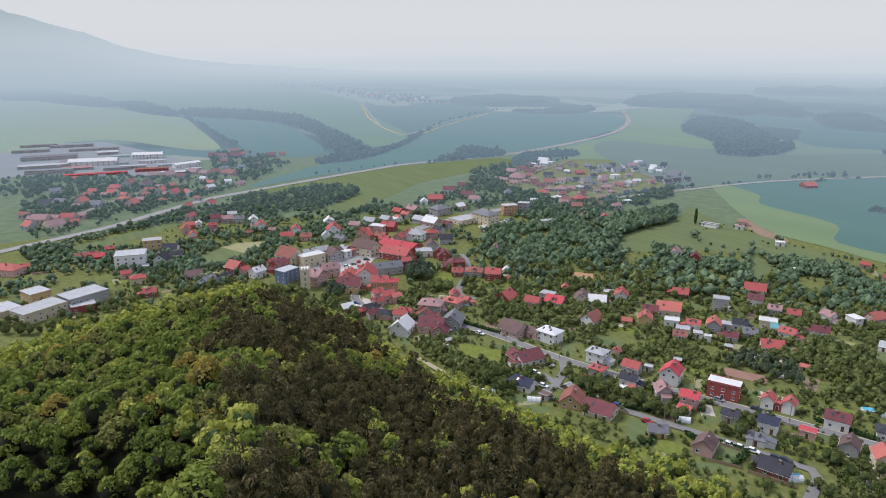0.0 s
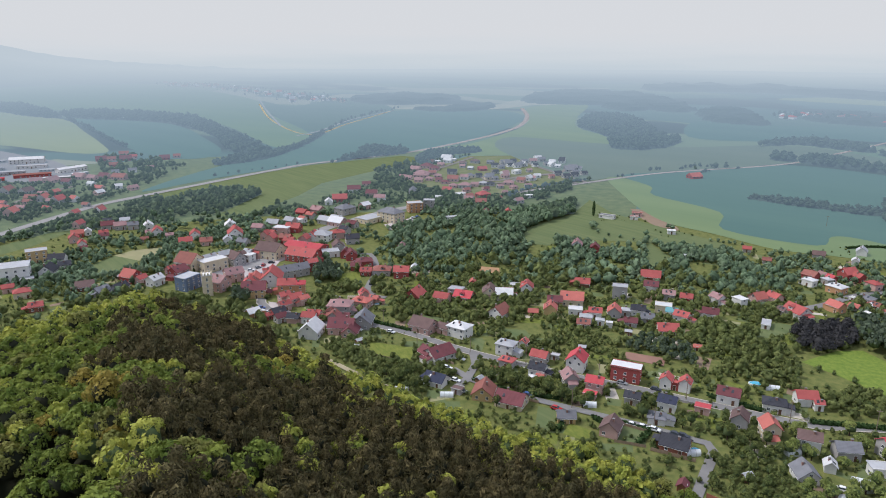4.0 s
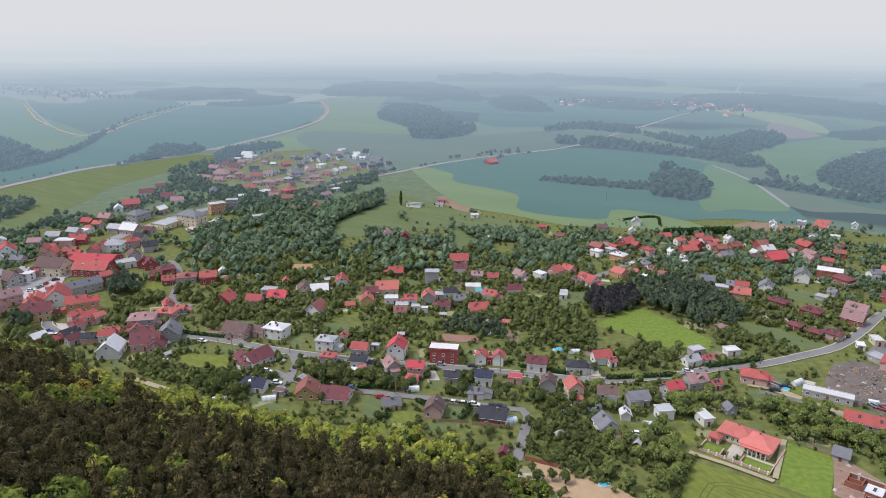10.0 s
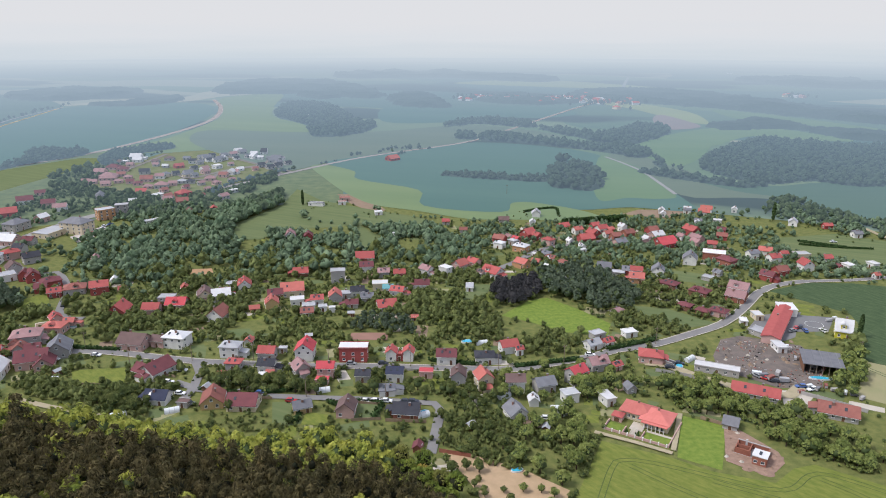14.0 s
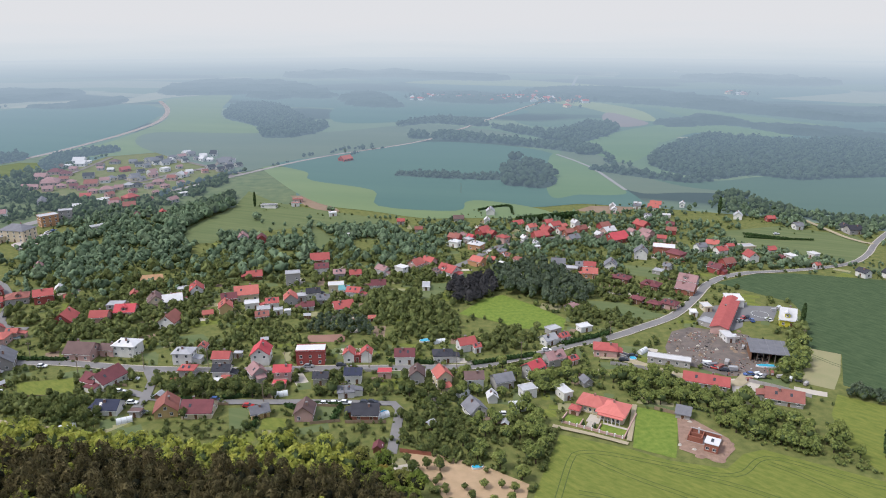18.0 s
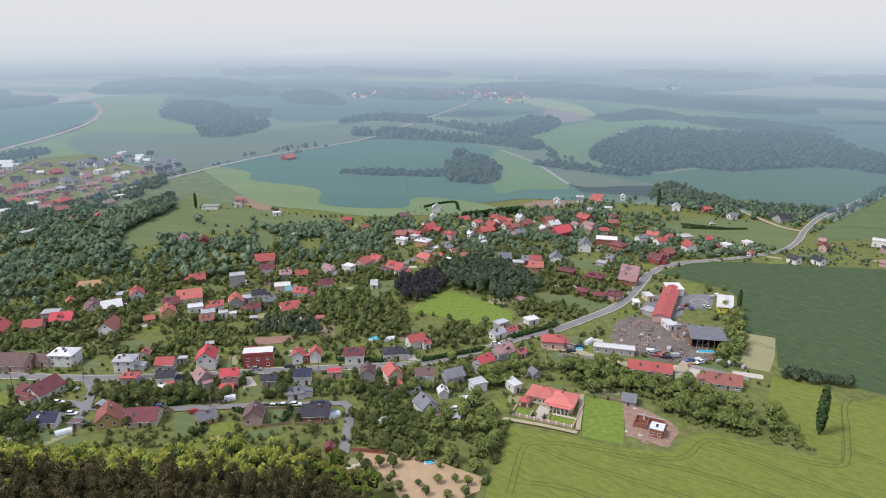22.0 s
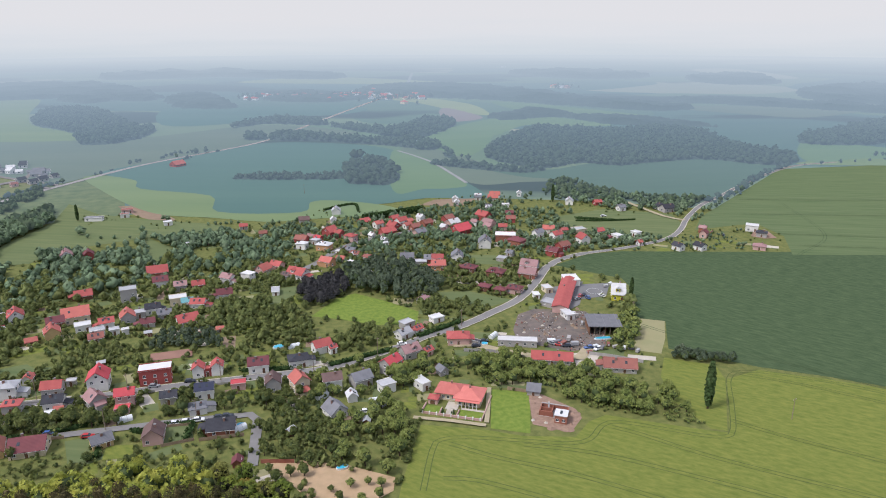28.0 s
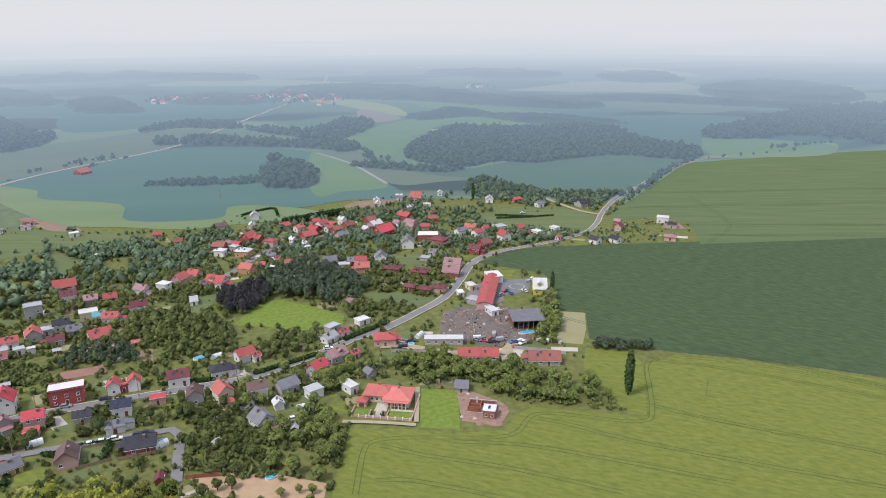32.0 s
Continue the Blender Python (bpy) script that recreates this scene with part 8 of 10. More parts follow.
def greenhouse(x, y, turn):
    m = pose(x, y, 0, 0, 0, turn)
    if GH:
        copy_thing(GH[0], m)
        return
    ob = thing("greenhouse", m, "small arched white film greenhouse in a garden", "greenhouse", "greenhouses")
    v, f = [], []
    for i in range(9):
        a = math.pi * i / 8
        v += [(-2.6, 1.3 * math.cos(a), 1.8 * math.sin(a)), (2.6, 1.3 * math.cos(a), 1.8 * math.sin(a))]
    f = [(2 * i, 2 * i + 2, 2 * i + 3, 2 * i + 1) for i in range(8)] + [tuple(range(0, 18, 2)), tuple(range(17, 0, -2))]
    part("film", mesh("film", v, f, "film_white"), ob)
    for u in (-2.6, -0.9, 0.9, 2.6):
        w, g2 = [], []
        for i in range(9):
            a = math.pi * i / 8
            for dr, dx in ((0.0, -0.05), (0.0, 0.05), (0.07, 0.05), (0.07, -0.05)):
                w.append((u + dx, (1.3 + dr) * math.cos(a), (1.8 + dr) * math.sin(a)))
            if i:
                g2 += [(4 * i - 4 + k, 4 * i - 4 + (k + 1) % 4, 4 * i + (k + 1) % 4, 4 * i + k) for k in range(4)]
        part("hoop", mesh("hoop", w, g2, "concrete"), ob)
    GH.append(ob)


SHED = []


def garden_shed(x, y, turn):
    m = pose(x, y, 0, 0, 0, turn)
    if SHED:
        copy_thing(SHED[0], m)
        return
    ob = thing("garden_shed", m, "small brown timber garden shed", "shed", "sheds")
    part("wall", mesh("wall", *box(-1.5, 1.5, -1.1, 1.1, 0, 2.0), "timber_wall"), ob)
    for s in (-1, 1):
        a = [(-1.8, s * 1.4, 1.85), (1.8, s * 1.4, 1.85), (1.8, 0, 2.7), (-1.8, 0, 2.7)]
        part("roof", mesh("roof", a + [(p[0], p[1], p[2] + 0.1) for p in a], [(0, 1, 2, 3), (7, 6, 5, 4), (0, 4, 5, 1), (1, 5, 6, 2), (2, 6, 7, 3), (3, 7, 4, 0)], "sheet_grey"), ob)
    part("door", door_mesh(0.8, 1.8), ob, Matrix.Translation((0.3, -1.1, 0.02)))
    SHED.append(ob)



mat("fence_wood", (0.24, 0.17, 0.11), (0.33, 0.25, 0.18), 1.0, 0.2, 0.9)


def fence(ps, h, material, label):
    """A garden fence: posts and two rails from post to post, with boards between."""
    line = smooth_line(ps, 2.6)
    x0, y0 = line[0]
    ob = thing("garden_fence", pose(x0, y0, 0), label, "fence", "garden fences")
    for i, p in enumerate(line):
        u, v = p[0] - x0, p[1] - y0
        part("post", mesh("post", *box(u - 0.07, u + 0.07, v - 0.07, v + 0.07, 0, h + 0.1), material), ob)
        if i + 1 < len(line):
            q = line[i + 1]
            d = q - p
            a, n = math.degrees(math.atan2(d[1], d[0])), float(np.hypot(*d))
            part("panel", mesh("panel", *box(0.07, n - 0.07, -0.03, 0.03, 0.12, h), material), ob, pose(u, v, 0, 0, 0, a))




def open_hall(x, y, turn):
    """A machine hall open to the yard: back and side walls, posts and a single-pitch roof."""
    ob = thing("machine_hall", pose(x, y, 0, 0, 0, turn), "grey single-pitch machine hall with an open dark front", "building", "farm buildings")
    for x0, x1, y0, y1 in ((-7, 7, 5.7, 6), (-7, -6.7, -6, 5.697), (6.7, 7, -6, 5.697)):
        part("wall", mesh("wall", *box(x0, x1, y0, y1, 0, 4.1), "timber_wall"), ob)
    a = [(-7.6, -6.9, 4.3), (7.6, -6.9, 4.3), (7.6, 6.6, 4.9), (-7.6, 6.6, 4.9)]
    part("roof", mesh("roof", a + [(p[0], p[1], p[2] + 0.25) for p in a], [(3, 2, 1, 0), (4, 5, 6, 7), (0, 1, 5, 4), (1, 2, 6, 5), (2, 3, 7, 6), (3, 0, 4, 7)], "slate_grey"), ob)
    for u in (-4.6, -2.3, 0, 2.3, 4.6):
        part("post", mesh("post", *box(u - 0.15, u + 0.15, -6, -5.7, 0, 4.3), "pole_wood"), ob)
    for i in range(5):
        part("roof_rib", mesh("roof_rib", [(p[0] * 0.02 - 6 + 3 * i, p[1], p[2] + 0.3) for p in a] + [(p[0] * 0.02 - 6 + 3 * i, p[1], p[2] + 0.36) for p in a], [(4, 5, 6, 7), (0, 1, 5, 4), (1, 2, 6, 5), (2, 3, 7, 6), (3, 0, 4, 7)], "slate_grey"), ob)
    SPOTS.append((x, y, 9))


def painted_circle(x, y, r):
    ps = [(x + r * math.cos(k * 0.2618), y + r * math.sin(k * 0.2618)) for k in range(25)]
    tagged(new("painted_circle", ribbon("painted_circle", [np.array(p) for p in ps], 0.22, 0.34, "road_paint")), "white painted circle on the asphalt yard", "marking", "", "structure")

car(-101.2, 253.9, -6, 0)
car(-103.0, 243.8, -6, 0)
car(-95.5, 234.8, -6, 0)
car(-89.3, 227.2, -6, 1)
car(-142.3, 268.0, -6, 0)
car(-52.5, 228.8, -6, 2)
car(-24.6, 228.2, -6, 0)
car(-21.0, 228.2, -6, 0)
car(-17.2, 228.2, -6, 0)
car(-10.1, 227.8, -6, 3)
car(-7.4, 227.8, -6, 3)
car(-77.6, 242.3, -6, 1)
car(-20.6, 259.1, -6, 3)
car(66.6, 266.1, -7, 0)
car(-157.7, 264.3, -6, 0)
car(101.6, 257.6, -7, 3)
car(40.0, 215.4, -6, 0)
car(-33.7, 259.1, -6, 1)
car(-65.2, 234.7, -6, 4)
car(96.5, 254.1, -7, 3)
car(-230.4, 468.7, 60, 0)
car(-230.9, 462.9, 60, 1)
car(-231.4, 457.2, 60, 2)
car(-230.7, 448.4, 60, 3)
car(-230.1, 480.5, 60, 4)
car(-231.9, 475.9, 60, 0)
car(-232.8, 442.4, 60, 1)
car(-262.9, 317.5, 30, 0)
car(-262.2, 323.3, 70, 1)
car(-262.4, 328.6, 110, 2)
car(-261.1, 335.0, 30, 3)
car(-251.9, 313.6, 70, 4)
car(-252.0, 318.7, 110, 0)
car(-267.4, 312.2, 30, 1)
car(-265.5, 352.9, 70, 2)
car(-185.0, 325.0, 110, 3)
car(-217.9, 269.1, 30, 4)
car(-210.8, 265.7, 70, 0)
car(-205.3, 265.2, 110, 1)
car(-279.6, 240.9, 30, 2)
car(163.2, 299.7, 0, 0)
car(165.0, 290.0, 20, 1)
car(168.4, 293.2, 40, 2)
car(171.1, 294.5, 60, 3)
car(170.9, 290.0, 80, 4)
car(179.1, 290.0, 100, 0)
car(128.7, 246.7, 120, 1)
car(131.0, 244.3, 140, 2)
car(133.7, 242.0, 160, 3)
car(141.9, 237.5, 180, 4)
car(145.1, 235.3, 200, 0)
car(263.4, 432.3, 0, 0)
car(241.1, 378.4, 20, 1)
car(310.3, 370.6, 40, 2)
car(313.1, 362.6, 60, 3)
utility_pole(-149.8, 274.7, 8.0)
utility_pole(-100.1, 262.5, 8.0)
utility_pole(-74.6, 262.4, 8.0)
utility_pole(54.1, 259.3, 8.0)
utility_pole(-126.1, 262.6, 8.0)
utility_pole(-42.7, 257.1, 8.0)
utility_pole(-9.1, 256.0, 8.0)
utility_pole(26.5, 253.8, 8.0)
utility_pole(-47.6, 232.1, 8.0)
utility_pole(-17.7, 229.5, 8.0)
utility_pole(97.9, 277.1, 8.0)
utility_pole(137.6, 301.8, 8.0)
utility_pole(181.5, 164.7, 7.0)
utility_pole(63.3, 577.9, 8.0)
utility_pole(178.9, 261.4, 8.0)
hedge([(33.6, 255.8), (60.2, 261.9)], 1.6, 1.6)
hedge([(75.5, 271.5), (99.2, 281.2)], 1.8, 1.8)
hedge([(-38.5, 227.9), (-35.2, 226.2)], 1.5, 1.2)
hedge([(-21.3, 216.8), (-18.7, 225.4)], 1.6, 1.2)
hedge([(-28.2, 228.7), (-19.7, 227.0)], 1.4, 1.0)
hedge([(-52.9, 237.3), (-65.3, 235.2)], 1.4, 1.2)
hedge([(-88.9, 238.3), (-73.9, 235.2)], 1.4, 1.2)
hedge([(-48.5, 214.6), (-46.8, 227.5)], 1.3, 1)
hedge([(239.1, 427.2), (257.5, 420.9), (279.6, 417.1)], 1.0, 1.0)
hedge([(-1.0, 262.1), (17.6, 257.9)], 1.4, 1.2)
hedge([(93.6, 476.8), (139.6, 489.0)], 4.2, 3.5)
hedge([(70.4, 515.0), (83.4, 523.8), (96.1, 525.4), (94.6, 504.1)], 1.5, 1.2)
hedge([(-135.6, 273.5), (-156.3, 275.9)], 1.4, 1.2)
hedge([(241.9, 434.0), (264.2, 420.4)], 1.3, 1.3)
tramline([(46.9, 166.7), (55.9, 186.3), (60.3, 190.8), (68.9, 189.5), (86.3, 181.7), (100.2, 175.5), (108.1, 175.8), (116.3, 182.0), (123.3, 181.8), (137.0, 172.0), (144.7, 166.1), (151.9, 162.8), (157.4, 165.7), (169.1, 180.7), (180.7, 196.1), (190.3, 199.7), (207.2, 189.8), (230.2, 167.5), (250.5, 141.9)])
tramline([(62.2, 187.8), (75.1, 175.0), (95.0, 158.7), (119.4, 134.1)])
tramline([(54.4, 170.7), (63.8, 166.5), (77.4, 155.0), (84.9, 147.6)])
tramline([(85.3, 179.6), (106.3, 167.3), (129.3, 146.6), (153.2, 123.3)])
tramline([(118.7, 180.1), (125.7, 172.9), (143.9, 150.4), (192.5, 102.7)])
tramline([(187.8, 198.5), (210.1, 177.5), (243.5, 137.2)])
tramline([(161.0, 170.5), (172.8, 154.7), (209.3, 114.1)])
tramline([(175.7, 256.5), (193.0, 227.2), (252.6, 143.4)], 'crop_deep')
tramline([(219.0, 289.1), (179.9, 226.4)], 'crop_deep')
tramline([(329.0, 314.0), (380.4, 344.8), (418.5, 424.1)], 'crop_deep')
tramline([(310.3, 375.6), (476.3, 294.6)], 'crop_deep')
tramline([(345.9, 413.8), (541.2, 338.5)], 'crop_deep')
tramline([(395.3, 445.7), (591.1, 372.3)], 'crop_deep')
tramline([(344.4, 329.6), (450.5, 277.2)], 'crop_deep')
heap(136.6, 279.0, 2.0, 0.6, 'soil_dark')
heap(127.1, 270.3, 3.0, 1.1, 'yard_soil')
heap(153.3, 275.4, 2.3, 0.7, 'soil_dark')
heap(134.4, 279.0, 1.6, 1.1, 'yard_soil')
heap(147.3, 258.9, 2.8, 0.6, 'soil_dark')
heap(132.6, 263.9, 2.7, 1.1, 'yard_soil')
heap(159.2, 279.4, 2.4, 1.0, 'soil_dark')
heap(145.0, 276.8, 2.1, 0.6, 'yard_soil')
heap(150.0, 257.4, 2.3, 0.7, 'soil_dark')
heap(153.2, 265.3, 3.0, 1.1, 'yard_soil')
heap(141.9, 269.8, 2.4, 0.8, 'soil_dark')
heap(131.5, 273.0, 2.8, 0.5, 'yard_soil')
heap(123.8, 263.9, 1.8, 0.9, 'soil_dark')
heap(141.6, 271.9, 3.2, 0.6, 'yard_soil')
poplar(158.1, 180.0, 19.0)
poplar(-103.9, 541.0, 12.0)
poplar(192.2, 283.8, 11.0)
poplar(249.2, 487.1, 14.0)
villa(73.3, 211.6, -33.0)
building_site(102.7, 191.5, -35.1)
church_tower(-257.6, 274.8, 41.6)
pool(15.4, 280.4, 10, 6.0, 3.2)
pool(-167.0, 299.3, 10, 4.0, 4.0)
pool(-3.1, 220.2, 10, 3.2, 3.2)
# a blue tarpaulin in the orchard, built here as a pool
pool(26.0, 185.3, 10, 4.0, 2.2)
pool(100.9, 255.5, 10, 3.0, 3.0)
pool(153.2, 244.2, -10, 9.0, 2.4)
heap(127.7, 271.3, 1.8, 1.2, 'gravel_pale')
heap(134.9, 276.9, 2.8, 1.5, 'soil_dark')
heap(140.3, 269.6, 3.8, 1.7999999999999998, 'yard_soil')
heap(140.1, 261.5, 1.8, 1.2, 'gravel_pale')
heap(130.8, 256.4, 2.8, 1.5, 'soil_dark')
heap(149.8, 276.9, 3.8, 1.7999999999999998, 'yard_soil')
heap(122.5, 261.6, 1.8, 1.2, 'gravel_pale')
heap(147.2, 261.5, 2.8, 1.5, 'soil_dark')
heap(125.9, 266.9, 3.8, 1.7999999999999998, 'yard_soil')
heap(133.8, 265.8, 1.8, 1.2, 'gravel_pale')
heap(154.0, 265.7, 2.8, 1.5, 'soil_dark')
heap(98.6, 185.5, 3.0, 0.6, 'soil_rubble')
heap(103.2, 184.0, 5.2, 0.8, 'soil_rubble')
heap(110.2, 191.4, 4.5, 0.9, 'soil_rubble')
heap(98.7, 196.2, 3.8, 0.6, 'soil_rubble')
heap(100.9, 206.2, 3.0, 0.8, 'soil_rubble')
container(129.2, 247.6, -20, 0)
container(131.0, 245.7, 5, 1)
container(133.0, 243.8, 30, 2)
container(137.7, 247.6, 55, 3)
container(137.6, 242.0, -10, 4)
container(145.2, 237.5, 15, 0)
container(147.2, 235.2, 40, 1)
container(151.6, 237.4, 65, 2)
container(153.2, 234.4, 0, 3)
container(159.6, 241.9, 25, 4)
container(156.2, 232.2, 50, 0)
container(158.7, 230.9, -15, 1)
container(139.7, 233.1, 10, 2)
container(160.1, 228.0, 35, 3)
container(151.9, 261.5, 60, 4)
container(153.5, 273.4, -5, 0)
container(156.0, 253.8, 20, 1)
container(158.1, 251.3, 45, 2)
container(153.9, 271.2, -20, 3)
container(188.1, 301.6, 5, 4)
container(192.3, 304.3, 30, 0)
greenhouse(45.2, 222.3, 0)
greenhouse(47.6, 219.2, 17)
greenhouse(-112.3, 219.8, 34)
greenhouse(21.3, 278.6, 11)
greenhouse(-3.9, 218.2, 28)
greenhouse(-149.7, 246.8, 5)
greenhouse(-94.1, 222.4, 22)
greenhouse(107.3, 261.7, 39)
greenhouse(-42.0, 236.8, 16)
greenhouse(26.6, 231.4, 33)
garden_shed(-39.5, 310.9, 0)
garden_shed(-190.4, 294.8, 31)
garden_shed(-150.0, 251.6, 62)
garden_shed(-160.8, 342.3, 13)
garden_shed(12.8, 210.0, 44)
garden_shed(-86.7, 238.3, 75)
garden_shed(-25.9, 441.8, 26)
garden_shed(45.4, 358.7, 57)
garden_shed(-55.5, 284.9, 8)
garden_shed(-191.6, 175.4, 39)
garden_shed(38.8, 208.2, 70)
garden_shed(-322.0, 275.1, 21)
fence([(-38.6, 228.3), (-28.0, 227.4), (-19.2, 226.2)], 1.2, 'fence_wood', 'brown timber garden fence along the lane')
fence([(-73.1, 232.2), (-60.1, 230.9)], 1.2, 'fence_wood', 'brown timber garden fence along the lane')
fence([(-28.8, 215.3), (-18.5, 216.0)], 1.2, 'fence_wood', 'brown timber garden fence behind a lawn')
fence([(-16.8, 214.9), (-2.5, 213.7)], 1.4, 'fence_wood', 'brown timber garden fence behind a lawn')
fence([(139.3, 232.3), (148.3, 225.6), (156.4, 218.4)], 1.6, 'concrete', 'grey concrete panel fence of the yard')
fence([(90.0, 251.6), (102.7, 245.8), (111.7, 237.6)], 1.6, 'concrete', 'grey concrete panel fence of the yard')
fence([(-122.0, 255.4), (-102.2, 248.5)], 1.2, 'fence_wood', 'brown timber garden fence')
fence([(-140.1, 243.0), (-119.8, 242.0)], 1.1, 'fence_wood', 'brown timber garden fence behind the vegetable plot')
fence([(17.2, 250.9), (35.0, 248.0)], 1.1, 'concrete', 'low grey garden wall along the street')
fence([(-85.5, 260.9), (-66.2, 258.7)], 1.1, 'concrete', 'low grey garden wall along the street')
fence([(-51.8, 256.1), (-33.2, 255.1)], 1.1, 'concrete', 'low grey garden wall along the street')
fence([(-21.7, 254.5), (-5.5, 253.0)], 1.1, 'concrete', 'low grey garden wall along the street')
fence([(94.7, 215.2), (100.9, 210.8)], 1.5, 'fence_wood', 'weathered timber plot fence')
fence([(1.9, 195.8), (11.9, 192.7)], 1.6, 'brick_wall', 'brown earth-stained retaining wall above the orchard')
open_hall(157.9, 253.3, -20.2)
painted_circle(179.1, 297.7, 4.0)
heap(100.2, 202.8, 1.6, 0.6, 'soil_rubble')
heap(97.8, 195.3, 1.6, 0.8, 'soil_rubble')
heap(98.2, 189.3, 1.6, 1.0, 'gravel_pale')
heap(101.7, 185.5, 1.6, 0.6, 'soil_rubble')
heap(106.3, 185.9, 1.6, 0.8, 'soil_rubble')
heap(103.9, 205.9, 1.6, 1.0, 'gravel_pale')
heap(104.0, 183.7, 1.6, 0.6, 'soil_rubble')
heap(98.5, 185.4, 1.6, 0.8, 'soil_rubble')
heap(94.7, 192.4, 1.6, 1.0, 'gravel_pale')
heap(108.5, 186.8, 1.6, 0.6, 'soil_rubble')

# ---- the distance ----
WOODS, FAR_TREES = [], []


def wood(poly, r):
    """A wood that can be told apart into crowns: a jittered stand of trees over a closed canopy."""
    g = np.random.default_rng(int(abs(poly[0][0]) * 10) + len(poly))
    poly = rounded(poly)
    xs, ys = [p[0] for p in poly], [p[1] for p in poly]
    X, Y = np.meshgrid(np.arange(min(xs), max(xs), 1.55 * r), np.arange(min(ys), max(ys), 1.55 * r))
    X, Y = X.ravel() + g.uniform(-0.6, 0.6, X.size) * r, Y.ravel() + g.uniform(-0.6, 0.6, Y.size) * r
    ok = inside(X, Y, poly)
    for x, y in zip(X[ok], Y[ok]):
        q = r * g.uniform(0.6, 1.15)
        FAR_TREES.append((float(x), float(y), q * 0.55 + r * 0.2, q, g.uniform(0.65, 1.0)))
    WOODS.append((poly, r * 0.55, r * 0.6))


def far_wood(poly, r):
    WOODS.append((rounded(poly), r * 0.8, r * 1.2))


def tree_line(ps, r, gap):
    """Trees along a hedge bank or a road."""
    g = np.random.default_rng(int(abs(ps[0][0]) * 10) + len(ps))
    for x, y in smooth_line(ps, gap * 1.4 * r):
        q = r * g.uniform(0.6, 1.3)
        FAR_TREES.append((x + g.normal() * r * 0.5, y + g.normal() * r * 0.5, q * 0.75, q, g.uniform(0.8, 1.05)))


def field_trees(ps, r, gap):
    """Garden trees along a field path or a plot's boundary."""
    g = np.random.default_rng(int(abs(ps[0][0]) * 10) + len(ps))
    for x, y in smooth_line(ps, gap * 1.4 * r):
        GROWN["leaf"].append((float(x + g.normal() * r * 0.4), float(y + g.normal() * r * 0.4), float(r * g.uniform(0.7, 1.25))))


def settlement(ps, n, spread):
    """A far village strung along a line: small homes with trees between them."""
    g = random.Random(n)
    line = smooth_line(ps, 6.0)
    for _ in range(n):
        p = g.choice(line)
        x, y = p[0] + g.gauss(0, spread), p[1] + g.gauss(0, spread * 1.3)
        roof = g.choice(("tile_red", "tile_rust", "tile_pink", "tile_orange", "sheet_white", "sheet_grey", "tile_red"))
        far_house(x, y, 0.0, g.uniform(0, 180), g.uniform(5, 9), g.uniform(4, 5.5), g.uniform(3, 5), g.choice("gggh"), roof, g.choice(("render_white", "render_white", "render_pink", "render_cream")))
        for _ in range(3):
            r = g.uniform(2.5, 5)
            FAR_TREES.append((x + g.gauss(0, 22), y + g.gauss(0, 22), r, r, 1.1))


def far_road(name, w, ps):
    me = ribbon(name, smooth_line(ps, 30.0), w, 0.5, "distance_road")
    tagged(new(name, me), "pale road between far fields", "road", "", "structure")


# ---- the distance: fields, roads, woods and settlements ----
field('terrace_field', 'distance_sun_tint', [(-2005.0, 980.0), (-1697.0, 984.0), (-1360.0, 947.0), (-1157.0, 906.0), (-966.0, 789.0), (-814.0, 691.0), (-743.0, 637.0), (-780.0, 614.0), (-945.0, 625.0), (-984.0, 571.0), (-1012.0, 485.0)], 0.05, 'yellow-green field above the factory, sunlight put into its colour')
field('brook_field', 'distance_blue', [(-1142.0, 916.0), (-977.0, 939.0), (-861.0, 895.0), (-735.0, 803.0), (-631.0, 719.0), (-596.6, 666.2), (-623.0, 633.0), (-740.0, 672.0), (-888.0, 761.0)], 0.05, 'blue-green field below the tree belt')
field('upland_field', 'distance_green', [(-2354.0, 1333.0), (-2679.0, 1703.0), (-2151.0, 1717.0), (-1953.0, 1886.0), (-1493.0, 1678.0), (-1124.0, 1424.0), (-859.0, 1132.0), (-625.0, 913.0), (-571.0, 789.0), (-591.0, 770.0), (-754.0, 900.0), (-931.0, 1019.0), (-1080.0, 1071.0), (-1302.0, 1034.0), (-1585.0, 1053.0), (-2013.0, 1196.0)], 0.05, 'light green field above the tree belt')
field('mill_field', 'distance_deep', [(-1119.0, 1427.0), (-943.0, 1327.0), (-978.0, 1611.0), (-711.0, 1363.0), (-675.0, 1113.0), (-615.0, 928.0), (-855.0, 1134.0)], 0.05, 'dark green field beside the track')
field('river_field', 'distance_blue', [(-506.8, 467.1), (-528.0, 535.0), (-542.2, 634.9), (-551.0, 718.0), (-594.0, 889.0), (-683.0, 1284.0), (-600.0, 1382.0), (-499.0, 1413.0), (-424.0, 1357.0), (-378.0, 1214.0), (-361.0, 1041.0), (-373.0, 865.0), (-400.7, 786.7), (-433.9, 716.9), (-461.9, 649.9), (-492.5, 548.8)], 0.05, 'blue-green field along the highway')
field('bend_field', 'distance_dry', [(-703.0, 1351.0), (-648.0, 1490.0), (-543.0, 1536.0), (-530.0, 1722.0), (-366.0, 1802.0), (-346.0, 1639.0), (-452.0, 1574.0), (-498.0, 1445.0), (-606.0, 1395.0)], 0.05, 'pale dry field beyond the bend')
